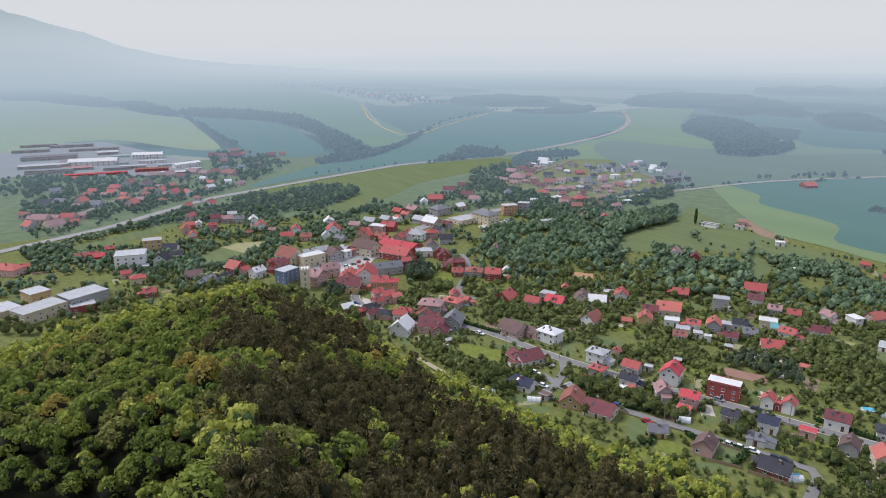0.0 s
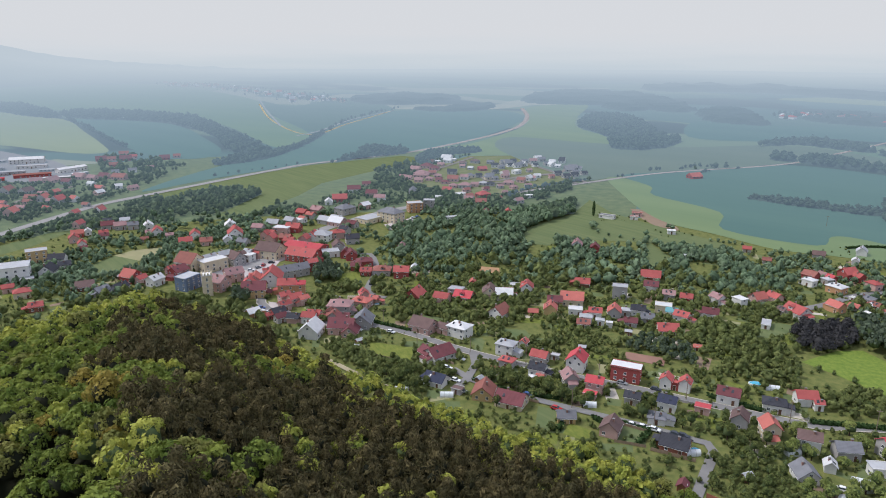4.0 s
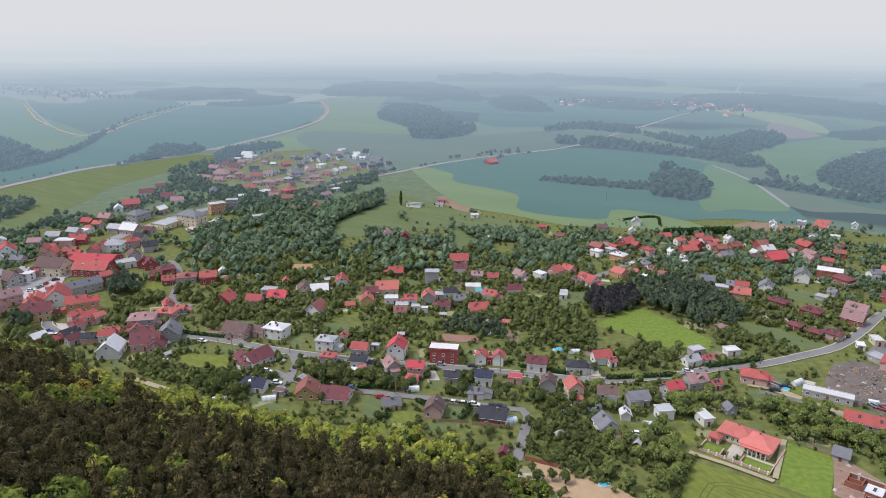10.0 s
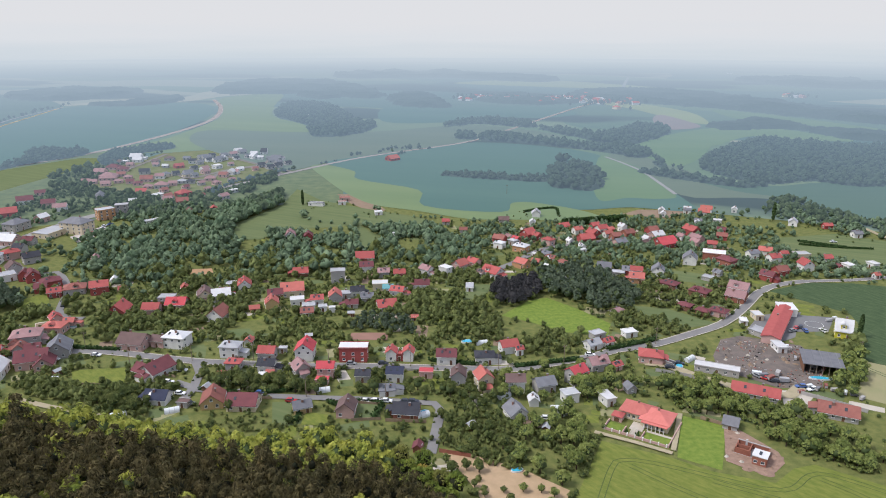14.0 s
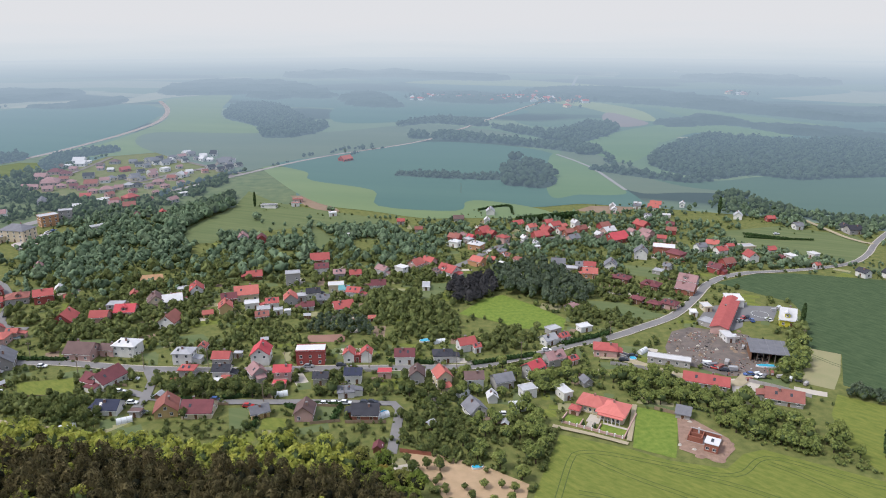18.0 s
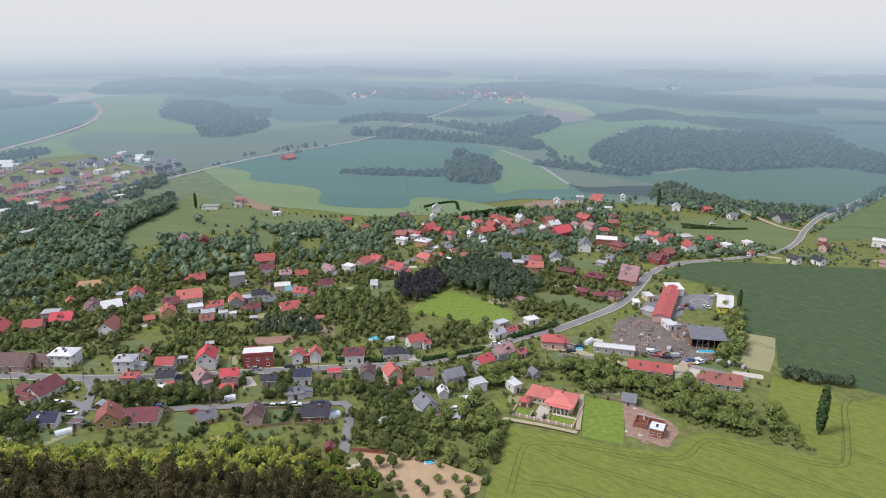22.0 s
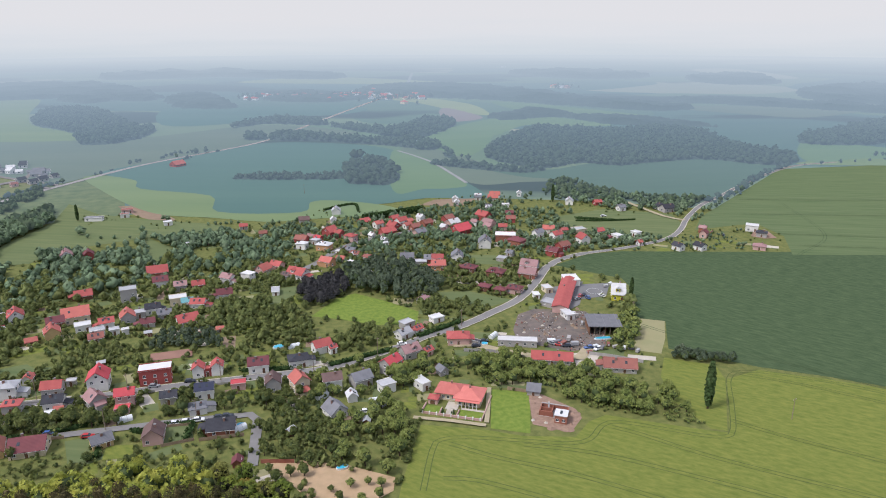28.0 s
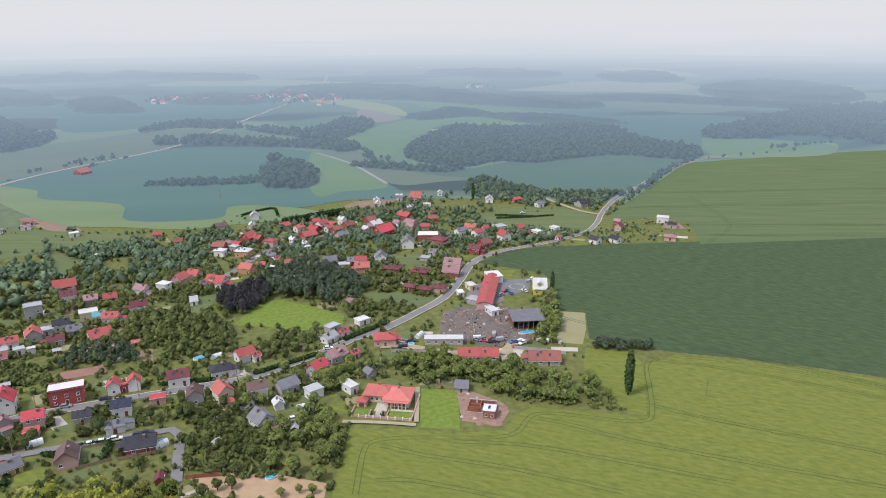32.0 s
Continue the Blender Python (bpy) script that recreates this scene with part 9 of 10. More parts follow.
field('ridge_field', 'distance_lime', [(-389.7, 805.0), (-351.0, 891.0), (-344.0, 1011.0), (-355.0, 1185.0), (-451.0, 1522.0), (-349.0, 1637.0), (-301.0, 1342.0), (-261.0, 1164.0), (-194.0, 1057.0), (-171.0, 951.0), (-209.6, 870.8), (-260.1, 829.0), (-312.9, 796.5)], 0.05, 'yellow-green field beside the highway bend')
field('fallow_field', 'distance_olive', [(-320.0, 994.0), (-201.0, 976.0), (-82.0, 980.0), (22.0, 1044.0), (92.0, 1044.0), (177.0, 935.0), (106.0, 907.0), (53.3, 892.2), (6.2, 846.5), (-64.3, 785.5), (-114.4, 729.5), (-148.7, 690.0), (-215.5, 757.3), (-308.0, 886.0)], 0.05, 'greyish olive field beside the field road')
field('wheat_basin', 'distance_blue', [(-114.2, 735.2), (-64.1, 782.0), (6.0, 838.2), (55.5, 877.0), (132.3, 847.3), (185.1, 790.4), (203.7, 682.0), (208.4, 533.1), (192.1, 517.0), (157.6, 530.4), (113.4, 522.5), (82.1, 546.8), (64.1, 545.6), (52.5, 515.7), (-7.1, 536.9), (-12.3, 595.9), (-70.0, 642.9), (-77.8, 682.8)], 0.05, 'blue-green field round a field copse, haze put into its material')
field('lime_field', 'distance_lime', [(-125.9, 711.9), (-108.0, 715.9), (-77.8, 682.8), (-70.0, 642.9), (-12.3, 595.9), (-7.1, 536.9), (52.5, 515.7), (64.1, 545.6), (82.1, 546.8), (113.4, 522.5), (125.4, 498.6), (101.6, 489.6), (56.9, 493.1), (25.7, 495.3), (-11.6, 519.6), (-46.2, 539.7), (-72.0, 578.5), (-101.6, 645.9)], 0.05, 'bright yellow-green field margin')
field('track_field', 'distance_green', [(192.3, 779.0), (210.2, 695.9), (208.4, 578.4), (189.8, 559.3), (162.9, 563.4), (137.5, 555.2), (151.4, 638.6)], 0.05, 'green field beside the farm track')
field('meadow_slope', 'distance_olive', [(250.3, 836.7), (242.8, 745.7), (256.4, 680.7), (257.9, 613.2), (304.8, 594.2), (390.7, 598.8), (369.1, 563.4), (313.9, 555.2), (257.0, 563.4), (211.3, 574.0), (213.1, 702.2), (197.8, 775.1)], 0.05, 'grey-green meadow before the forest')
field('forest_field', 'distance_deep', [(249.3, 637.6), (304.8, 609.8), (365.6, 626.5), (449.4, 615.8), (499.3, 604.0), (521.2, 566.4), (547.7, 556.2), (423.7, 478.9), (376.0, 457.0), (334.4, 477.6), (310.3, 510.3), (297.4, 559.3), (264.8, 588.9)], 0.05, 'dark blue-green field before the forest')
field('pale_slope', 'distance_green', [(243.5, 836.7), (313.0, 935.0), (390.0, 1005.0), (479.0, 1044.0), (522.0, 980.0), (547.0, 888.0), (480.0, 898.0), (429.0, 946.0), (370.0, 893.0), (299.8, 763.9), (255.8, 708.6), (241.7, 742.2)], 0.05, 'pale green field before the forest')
field('strip_field', 'distance_sun_tint', [(333.0, 1403.0), (396.0, 1427.0), (456.0, 1253.0), (427.0, 1072.0), (395.0, 1116.0), (370.0, 1293.0)], 0.05, 'pale dry strip field')
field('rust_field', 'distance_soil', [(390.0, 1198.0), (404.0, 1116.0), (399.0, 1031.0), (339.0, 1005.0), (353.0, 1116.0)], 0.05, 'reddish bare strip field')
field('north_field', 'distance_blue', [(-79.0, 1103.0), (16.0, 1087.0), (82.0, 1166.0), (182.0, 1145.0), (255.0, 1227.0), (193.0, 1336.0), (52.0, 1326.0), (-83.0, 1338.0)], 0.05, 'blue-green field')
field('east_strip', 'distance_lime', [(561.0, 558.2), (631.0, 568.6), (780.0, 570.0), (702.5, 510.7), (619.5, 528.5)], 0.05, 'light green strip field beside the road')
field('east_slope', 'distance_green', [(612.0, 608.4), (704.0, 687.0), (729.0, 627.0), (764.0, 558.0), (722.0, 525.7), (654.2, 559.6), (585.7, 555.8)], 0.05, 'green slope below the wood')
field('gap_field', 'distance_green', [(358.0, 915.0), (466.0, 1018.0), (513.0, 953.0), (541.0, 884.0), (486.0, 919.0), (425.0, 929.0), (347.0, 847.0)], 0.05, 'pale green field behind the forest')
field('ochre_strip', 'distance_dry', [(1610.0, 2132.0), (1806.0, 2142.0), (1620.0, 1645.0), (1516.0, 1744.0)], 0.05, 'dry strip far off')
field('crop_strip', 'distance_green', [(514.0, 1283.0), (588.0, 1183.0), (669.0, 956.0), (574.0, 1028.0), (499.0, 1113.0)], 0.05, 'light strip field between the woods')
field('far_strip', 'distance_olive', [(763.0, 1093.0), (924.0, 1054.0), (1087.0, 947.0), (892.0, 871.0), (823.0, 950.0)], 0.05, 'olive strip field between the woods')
field('mid_strip', 'distance_sun_tint', [(58.0, 2016.0), (304.0, 2173.0), (511.0, 1969.0), (683.0, 1656.0), (514.0, 1761.0), (264.0, 1880.0)], 0.05, 'pale strip field far off')
wood([(10.8, 657.1), (14.6, 668.0), (41.1, 673.0), (81.3, 654.0), (113.9, 652.0), (107.5, 629.0), (75.2, 635.0)], 2.8)
wood([(104.7, 612.3), (116.0, 682.7), (132.6, 709.5), (157.5, 714.0), (161.3, 652.7), (155.7, 614.0), (138.9, 588.9), (120.2, 596.1)], 5.0)
wood([(133.9, 737.6), (139.8, 758.2), (145.6, 756.0), (142.1, 727.1)], 5.5)
wood([(31.0, 911.0), (35.0, 956.0), (55.0, 948.0), (55.0, 902.0)], 5.0)
wood([(60.2, 894.5), (67.0, 938.0), (91.0, 957.0), (129.0, 915.0), (164.3, 869.3), (251.6, 815.7), (230.2, 755.8), (202.6, 792.5), (158.0, 837.4), (109.2, 875.6)], 5.0)
wood([(236.2, 728.4), (243.0, 708.6), (236.6, 695.9), (230.9, 715.1)], 3.5)
wood([(153.0, 1007.0), (189.0, 993.0), (228.0, 952.0), (314.0, 1045.0), (343.0, 1003.0), (291.0, 903.0), (234.6, 857.7), (201.0, 903.0)], 5.0)
wood([(216.1, 836.7), (237.0, 864.0), (245.9, 802.7), (233.3, 763.9), (221.1, 779.0)], 5.0)
wood([(18.0, 1033.0), (75.0, 1129.0), (130.0, 1093.0), (157.0, 1032.0), (123.0, 1032.0), (70.0, 1066.0)], 5.0)
wood([(273.0, 691.4), (308.4, 769.9), (353.1, 822.6), (417.0, 892.0), (468.0, 885.0), (516.0, 841.0), (588.0, 852.0), (626.0, 811.0), (620.0, 764.0), (588.0, 681.0), (596.0, 623.1), (591.1, 591.9), (552.1, 554.5), (521.2, 566.4), (493.6, 606.2), (447.4, 612.9), (386.3, 604.7), (354.6, 630.7), (307.5, 615.2), (287.3, 639.5)], 4.4)
wood([(211.1, 686.1), (239.8, 661.2), (278.6, 619.9), (304.8, 609.8), (271.5, 604.0), (231.4, 638.1), (205.4, 667.8)], 4.0)
wood([(672.0, 668.0), (736.0, 720.0), (822.0, 748.0), (989.0, 816.0), (1186.0, 848.0), (1241.0, 788.0), (862.0, 538.0), (818.0, 583.0), (792.0, 632.0), (716.0, 632.0)], 5.0)
wood([(-265.0, 1181.0), (-277.0, 1382.0), (-217.0, 1382.0), (-148.0, 1215.0), (-121.0, 1102.0), (-91.0, 1078.0), (-87.0, 1003.0), (-116.0, 939.0), (-162.0, 933.0), (-193.0, 1057.0)], 5.0)
far_wood([(-84.0, 1395.0), (-95.0, 1587.0), (-33.0, 1558.0), (21.0, 1416.0), (30.0, 1307.0), (-50.0, 1332.0)], 7)
far_wood([(-503.0, 1636.0), (-561.0, 1946.0), (-436.0, 2136.0), (-250.0, 1985.0), (-110.0, 1578.0), (-178.0, 1522.0), (-266.0, 1671.0), (-340.0, 1625.0)], 8)
wood([(-469.0, 818.0), (-415.0, 814.0), (-391.4, 781.0), (-425.8, 716.7), (-435.2, 680.8), (-444.7, 748.2)], 3.6)
wood([(-353.4, 731.1), (-370.0, 805.5), (-335.0, 851.0), (-308.4, 832.0), (-336.4, 782.1), (-329.0, 717.7)], 3.4)
far_wood([(-3027.0, 1490.0), (-2472.0, 1342.0), (-2083.0, 1215.0), (-1709.0, 1112.0), (-1502.0, 984.0), (-1697.0, 984.0), (-1872.0, 1012.0), (-2051.0, 1003.0)], 6.0)
wood([(-1586.0, 1052.0), (-1520.0, 1092.0), (-1250.0, 966.0), (-1192.0, 913.0), (-1347.0, 939.0)], 5.0)
wood([(-1278.0, 1014.0), (-1204.0, 1059.0), (-986.0, 1039.0), (-880.0, 974.0), (-729.0, 858.0), (-601.0, 764.0), (-552.0, 717.0), (-598.0, 701.0), (-733.0, 821.0), (-876.0, 908.0), (-985.0, 946.0), (-1169.0, 927.0)], 5.0)
wood([(-548.0, 611.4), (-571.9, 670.0), (-554.0, 716.0), (-560.0, 789.0), (-607.0, 916.0), (-588.0, 893.0), (-541.0, 761.0), (-524.3, 666.6)], 3.6)
far_wood([(-3206.0, 1907.0), (-2660.0, 1715.0), (-2407.0, 1559.0), (-2757.0, 1656.0)], 7)
far_wood([(-965.0, 1619.0), (-877.0, 1779.0), (-689.0, 1692.0), (-721.0, 1464.0), (-854.0, 1460.0)], 8)
far_wood([(-667.0, 1357.0), (-617.0, 1421.0), (-559.0, 1563.0), (-514.0, 1419.0), (-579.0, 1333.0)], 5)
far_wood([(-316.0, 1623.0), (-238.0, 1723.0), (-194.0, 1570.0), (-247.0, 1494.0)], 7)
far_wood([(-91.0, 1445.0), (-94.0, 1543.0), (-71.0, 1658.0), (-3.0, 1574.0), (21.0, 1402.0), (14.0, 1330.0), (-52.0, 1376.0)], 8)
far_wood([(-319.0, 2452.0), (5.0, 2594.0), (367.0, 2249.0), (301.0, 2046.0), (2.0, 2270.0), (-262.0, 2213.0)], 11)
far_wood([(93.0, 1496.0), (164.0, 1645.0), (250.0, 1549.0), (329.0, 1460.0), (220.0, 1372.0), (118.0, 1411.0)], 6)
far_wood([(320.0, 1653.0), (547.0, 1761.0), (691.0, 1510.0), (733.0, 1223.0), (809.0, 1054.0), (719.0, 1028.0), (618.0, 1149.0), (522.0, 1304.0), (373.0, 1443.0)], 8)
far_wood([(427.0, 1067.0), (526.0, 1102.0), (566.0, 1014.0), (643.0, 934.0), (680.0, 817.0), (611.0, 857.0), (540.0, 898.0), (517.0, 999.0), (415.0, 990.0)], 6.5)
far_wood([(838.0, 1183.0), (924.0, 1054.0), (1042.0, 884.0), (1064.0, 788.0), (1157.0, 859.0), (1121.0, 977.0), (1024.0, 1137.0)], 7)
far_wood([(1271.0, 1286.0), (1560.0, 1370.0), (1566.0, 1172.0), (1383.0, 947.0), (1191.0, 886.0), (1157.0, 1010.0), (1120.0, 1100.0)], 9)
far_wood([(1355.0, 1806.0), (1598.0, 1839.0), (1431.0, 1511.0), (1286.0, 1476.0), (1230.0, 1588.0)], 10)
far_wood([(910.0, 2172.0), (1222.0, 2201.0), (1259.0, 1843.0), (1014.0, 1824.0)], 11)
tree_line([(-189.1, 583.6), (-183.6, 618.3), (-144.6, 687.5)], 2.4, 1.0)
tree_line([(-1173.0, 925.0), (-988.0, 817.0), (-849.0, 732.0), (-758.0, 681.0)], 3.2, 1.5)
tree_line([(-604.0, 918.0), (-669.0, 1104.0), (-691.0, 1250.0), (-701.0, 1369.0)], 3.6, 4.0)
tree_line([(-501.8, 559.2), (-483.1, 613.8), (-466.7, 656.6)], 2.0, 5)
tree_line([(250.3, 836.7), (244.3, 771.3), (243.8, 718.4), (248.3, 686.7)], 3.6, 2.6)
tree_line([(369.3, 448.6), (401.4, 463.2), (457.3, 503.2), (504.2, 532.8), (544.0, 550.6)], 2.6, 1.6)
tree_line([(368.4, 440.4), (401.6, 458.5), (461.2, 501.6), (514.8, 535.1)], 2.2, 2.6)
tree_line([(544.0, 550.6), (608.2, 547.2), (689.2, 546.1)], 2.2, 6)
tree_line([(678.5, 566.2), (716.0, 568.0), (780.0, 570.0)], 2.5, 2.2)
tree_line([(-89.8, 775.1), (-86.1, 780.3), (-82.4, 785.6)], 2.6, 1.2)
tree_line([(-116.6, 724.7), (-111.8, 731.4)], 2.1, 1.2)
tree_line([(-106.2, 740.9), (-103.5, 742.8)], 1.6, 1.2)
tree_line([(-61.8, 798.6), (-54.9, 814.2), (-44.1, 829.2), (-33.7, 825.2)], 2.2, 1.2)
tree_line([(-25.5, 822.0), (-19.7, 823.7)], 3.2, 1.0)
tree_line([(-5.6, 826.3), (-2.0, 828.9)], 1.5, 1.0)
field_trees([(-98.6, 501.0), (-96.4, 498.5)], 3.2, 1.0)
field_trees([(-104.6, 447.3), (-101.2, 449.2)], 3.4, 1.0)
field_trees([(-43.2, 522.4), (-39.9, 519.8)], 2.8, 1.0)
field_trees([(-30.9, 482.6), (-31.0, 451.1), (-30.4, 420.6)], 1.9, 2.0)
field_trees([(-56.0, 494.4), (-52.1, 451.4), (-49.7, 419.1)], 2.0, 1.8)
field_trees([(-5.1, 457.7), (-2.8, 425.4), (-1.2, 401.8)], 2.0, 1.8)
field_trees([(-90.0, 489.2), (-72.9, 482.1), (-54.8, 475.3)], 1.5, 3.2)
field_trees([(-71.5, 461.8), (-64.2, 458.6)], 2.2, 1.6)
field_trees([(-23.7, 482.5), (-7.6, 476.7)], 1.2, 2.5)
field_trees([(-13.9, 499.6), (-4.9, 497.1), (5.6, 497.0)], 1.2, 2.0)
tree_line([(-39.4, 782.8), (-33.1, 794.7)], 1.9, 1.2)
settlement([(-1930.0, 1950.0), (-1646.0, 1850.0), (-1320.0, 1684.0), (-1119.0, 1576.0), (-922.0, 1460.0)], 70, 26)
settlement([(224.0, 1427.0), (280.0, 1478.0), (327.0, 1478.0), (362.0, 1427.0), (394.0, 1380.0)], 46, 30)
settlement([(78.0, 1478.0), (118.0, 1533.0), (176.0, 1505.0)], 12, 20)
settlement([(778.0, 1550.0), (811.0, 1557.0)], 5, 12)
far_road('far_track', 3.5, [(-1144.0, 1459.0), (-923.0, 1200.0), (-807.0, 1069.0), (-726.0, 978.0)])
far_road('brook_track', 4, [(-620.0, 873.0), (-624.0, 941.0), (-671.0, 1127.0), (-686.0, 1313.0)])
far_road('village_road', 8, [(376.0, 1403.0), (453.0, 1690.0), (549.0, 2016.0), (633.0, 2291.0)])
far_road('farm_track', 3.5, [(192.8, 767.6), (208.4, 689.8), (207.7, 576.2)])

# ---- stretches of trees ----
grow([(-239.0, 443.2), (-209.0, 471.3), (-183.7, 478.7), (-159.0, 520.1), (-132.8, 502.5), (-103.6, 463.2), (-53.4, 435.4), (-44.8, 388.6), (-72.3, 373.5), (-110.3, 359.5), (-135.4, 342.2), (-169.0, 350.9), (-209.1, 389.6)], 756, 'leaf', 1.61, 3.3, 0.75)
grow([(-167.4, 491.2), (-161.6, 529.3), (-143.3, 564.6), (-130.0, 568.7), (-116.3, 514.5), (-137.0, 486.2), (-150.8, 463.5)], 108, 'leaf', 2.48, 3.96, 0.6)
grow([(-60.8, 502.0), (-26.2, 485.4), (6.4, 469.8), (35.6, 434.9), (32.1, 388.2), (5.4, 388.3), (-14.3, 378.2), (-31.4, 388.6), (-48.3, 422.8)], 270, 'leaf', 1.55, 2.97, 0.75)
grow([(57.8, 358.6), (64.6, 371.8), (87.1, 379.6), (100.2, 353.9), (104.2, 325.0), (95.3, 313.1), (83.6, 310.4), (70.0, 325.1), (59.1, 337.0)], 90, 'grove', 2.6, 4.2, 0.55)
grow([(29.5, 334.8), (35.7, 354.2), (54.7, 358.6), (56.8, 341.2), (42.3, 319.2), (34.1, 321.5)], 46, 'dark', 2.3, 3.4, 0.5)
grow([(-13.1, 341.5), (13.7, 341.4), (27.1, 321.5), (55.7, 290.5), (66.0, 278.4), (46.5, 264.5), (28.8, 278.6), (4.1, 290.8), (-14.8, 310.8)], 246, 'leaf', 1.0, 2.77, 0.7875000000000001)
grow([(-39.1, 307.4), (-12.0, 307.3), (-6.1, 284.6), (-20.4, 290.9), (-37.4, 292.2)], 44, 'grove', 1.4, 2.3, 0.6)
grow([(-185.3, 262.9), (-157.4, 238.6), (-108.3, 219.8), (-91.4, 217.8), (-88.6, 227.7), (-98.7, 238.4), (-116.1, 238.4), (-140.1, 243.0), (-164.0, 250.2)], 159, 'leaf', 0.9, 2.31, 0.7875000000000001)
grow([(-91.0, 248.5), (-68.0, 246.5), (-40.0, 238.1), (-13.7, 233.7), (-30.7, 232.9), (-60.9, 234.7), (-87.8, 238.3)], 87, 'leaf', 1.0, 2.51, 0.7875000000000001)
grow([(3.4, 238.0), (24.7, 233.5), (28.4, 210.0), (53.7, 209.9), (57.8, 206.3), (47.6, 181.3), (30.7, 184.2), (17.0, 188.7), (2.9, 199.7), (2.2, 221.3)], 300, 'leaf', 0.72, 1.8, 0.76)
grow([(98.8, 254.0), (113.8, 237.6), (126.2, 222.8), (138.4, 215.1), (146.3, 199.3), (135.1, 181.1), (125.5, 191.4), (114.9, 199.4), (107.4, 217.1), (90.1, 219.1), (85.7, 237.7)], 330, 'leaf', 0.8, 2.1, 0.72)
grow([(55.4, 237.8), (67.3, 242.2), (63.3, 221.1), (55.3, 217.3)], 11, 'leaf', 1.2, 2.51, 0.8820000000000001)
grow([(-224.2, 326.6), (-204.9, 322.7), (-187.3, 291.6), (-164.0, 291.5), (-132.9, 291.4), (-146.4, 311.4), (-173.9, 311.6), (-195.6, 326.4), (-226.0, 360.2), (-242.0, 355.7)], 108, 'leaf', 1.36, 2.64, 0.75)
grow([(-108.0, 311.3), (-44.0, 304.0), (-36.5, 284.8), (-97.9, 270.6)], 101, 'leaf', 0.8, 2.11, 0.7875000000000001)
grow([(-169.7, 359.9), (-138.4, 359.7), (-99.3, 378.7), (-90.6, 341.9), (-94.3, 311.2), (-122.8, 285.2), (-143.4, 297.8)], 216, 'leaf', 1.24, 2.51, 0.75)
grow([(-44.8, 388.6), (-7.8, 378.1), (41.9, 422.2), (29.9, 358.8), (-6.6, 310.8), (-36.7, 310.9)], 198, 'leaf', 1.12, 2.31, 0.75)
grow([(63.5, 422.1), (124.4, 434.3), (167.8, 421.4), (151.7, 377.2), (106.9, 367.7), (63.9, 377.7)], 198, 'leaf', 1.12, 2.31, 0.75)
grow([(22.7, 477.3), (87.7, 479.9), (143.5, 476.4), (214.1, 491.7), (185.7, 421.3), (128.3, 421.7), (65.2, 434.7), (24.8, 441.5)], 198, 'leaf', 1.12, 2.24, 0.75)
grow([(128.9, 377.4), (160.2, 358.1), (172.6, 358.0), (130.2, 296.6), (102.6, 284.2), (85.6, 296.8), (83.6, 310.4), (108.7, 340.9)], 126, 'leaf', 0.99, 1.98, 0.75)
grow([(185.7, 421.3), (228.8, 421.1), (261.1, 386.9), (246.0, 362.2), (175.7, 358.0)], 108, 'leaf', 0.99, 1.98, 0.75)
grow([(154.4, 234.1), (165.6, 251.1), (179.2, 270.3), (186.8, 279.7), (188.5, 277.1), (173.5, 250.6), (159.8, 230.1)], 52, 'leaf', 1.75, 3.63, 0.525)
grow([(-427.8, 226.4), (-397.5, 244.1), (-353.9, 243.9), (-328.0, 224.9), (-333.8, 268.2), (-309.8, 295.5), (-341.0, 321.2), (-395.4, 305.7), (-380.7, 267.8), (-430.2, 246.1)], 270, 'leaf', 1.24, 2.77, 0.75)
grow([(-341.0, 321.2), (-307.5, 357.2), (-309.2, 411.7), (-300.0, 460.4), (-353.1, 478.8), (-350.7, 408.3), (-359.1, 344.3)], 198, 'leaf', 1.24, 2.64, 0.75)
grow([(-477.3, 433.6), (-451.6, 527.9), (-436.5, 592.8), (-397.0, 577.8), (-379.2, 505.8), (-383.9, 447.7), (-398.9, 402.4), (-405.5, 355.2), (-442.5, 343.9)], 306, 'leaf', 1.49, 3.04, 0.75)
grow([(-432.9, 489.5), (-441.8, 551.5), (-441.5, 631.6), (-397.0, 577.8), (-388.2, 500.5), (-391.3, 456.4)], 126, 'leaf', 2.48, 4.29, 0.6)
grow([(-496.7, 246.4), (-477.4, 275.1), (-472.1, 316.2), (-483.2, 376.9), (-450.2, 360.9), (-442.6, 295.4), (-446.0, 251.9), (-442.9, 217.5)], 162, 'leaf', 1.24, 2.64, 0.75)
grow([(-739.3, 376.7), (-665.1, 420.3), (-558.6, 431.4), (-518.3, 424.1), (-496.8, 333.6), (-507.1, 276.1), (-546.0, 272.9)], 324, 'leaf', 1.24, 2.64, 0.75)
grow([(-711.6, 596.4), (-693.7, 635.7), (-578.2, 597.1), (-531.2, 499.0), (-541.9, 457.7)], 144, 'leaf', 1.49, 3.3, 0.75)
grow([(-429.9, 770.7), (-339.1, 711.2), (-303.1, 584.6), (-337.5, 602.8)], 72, 'leaf', 1.86, 3.3, 0.6)
grow([(-316.3, 610.4), (-262.4, 599.0), (-213.7, 562.1), (-185.4, 572.2), (-162.3, 474.5), (-209.0, 476.3), (-270.2, 542.0)], 180, 'leaf', 1.49, 3.04, 0.7)
grow([(-172.3, 589.6), (-164.1, 648.9), (-150.6, 675.6), (-145.3, 640.6), (-160.5, 576.0)], 72, 'leaf', 1.49, 2.64, 0.6)
grow([(-320.9, 717.6), (-204.9, 649.9), (-187.1, 611.4), (-232.2, 581.6), (-273.9, 625.4)], 72, 'leaf', 0.93, 1.85, 0.75)
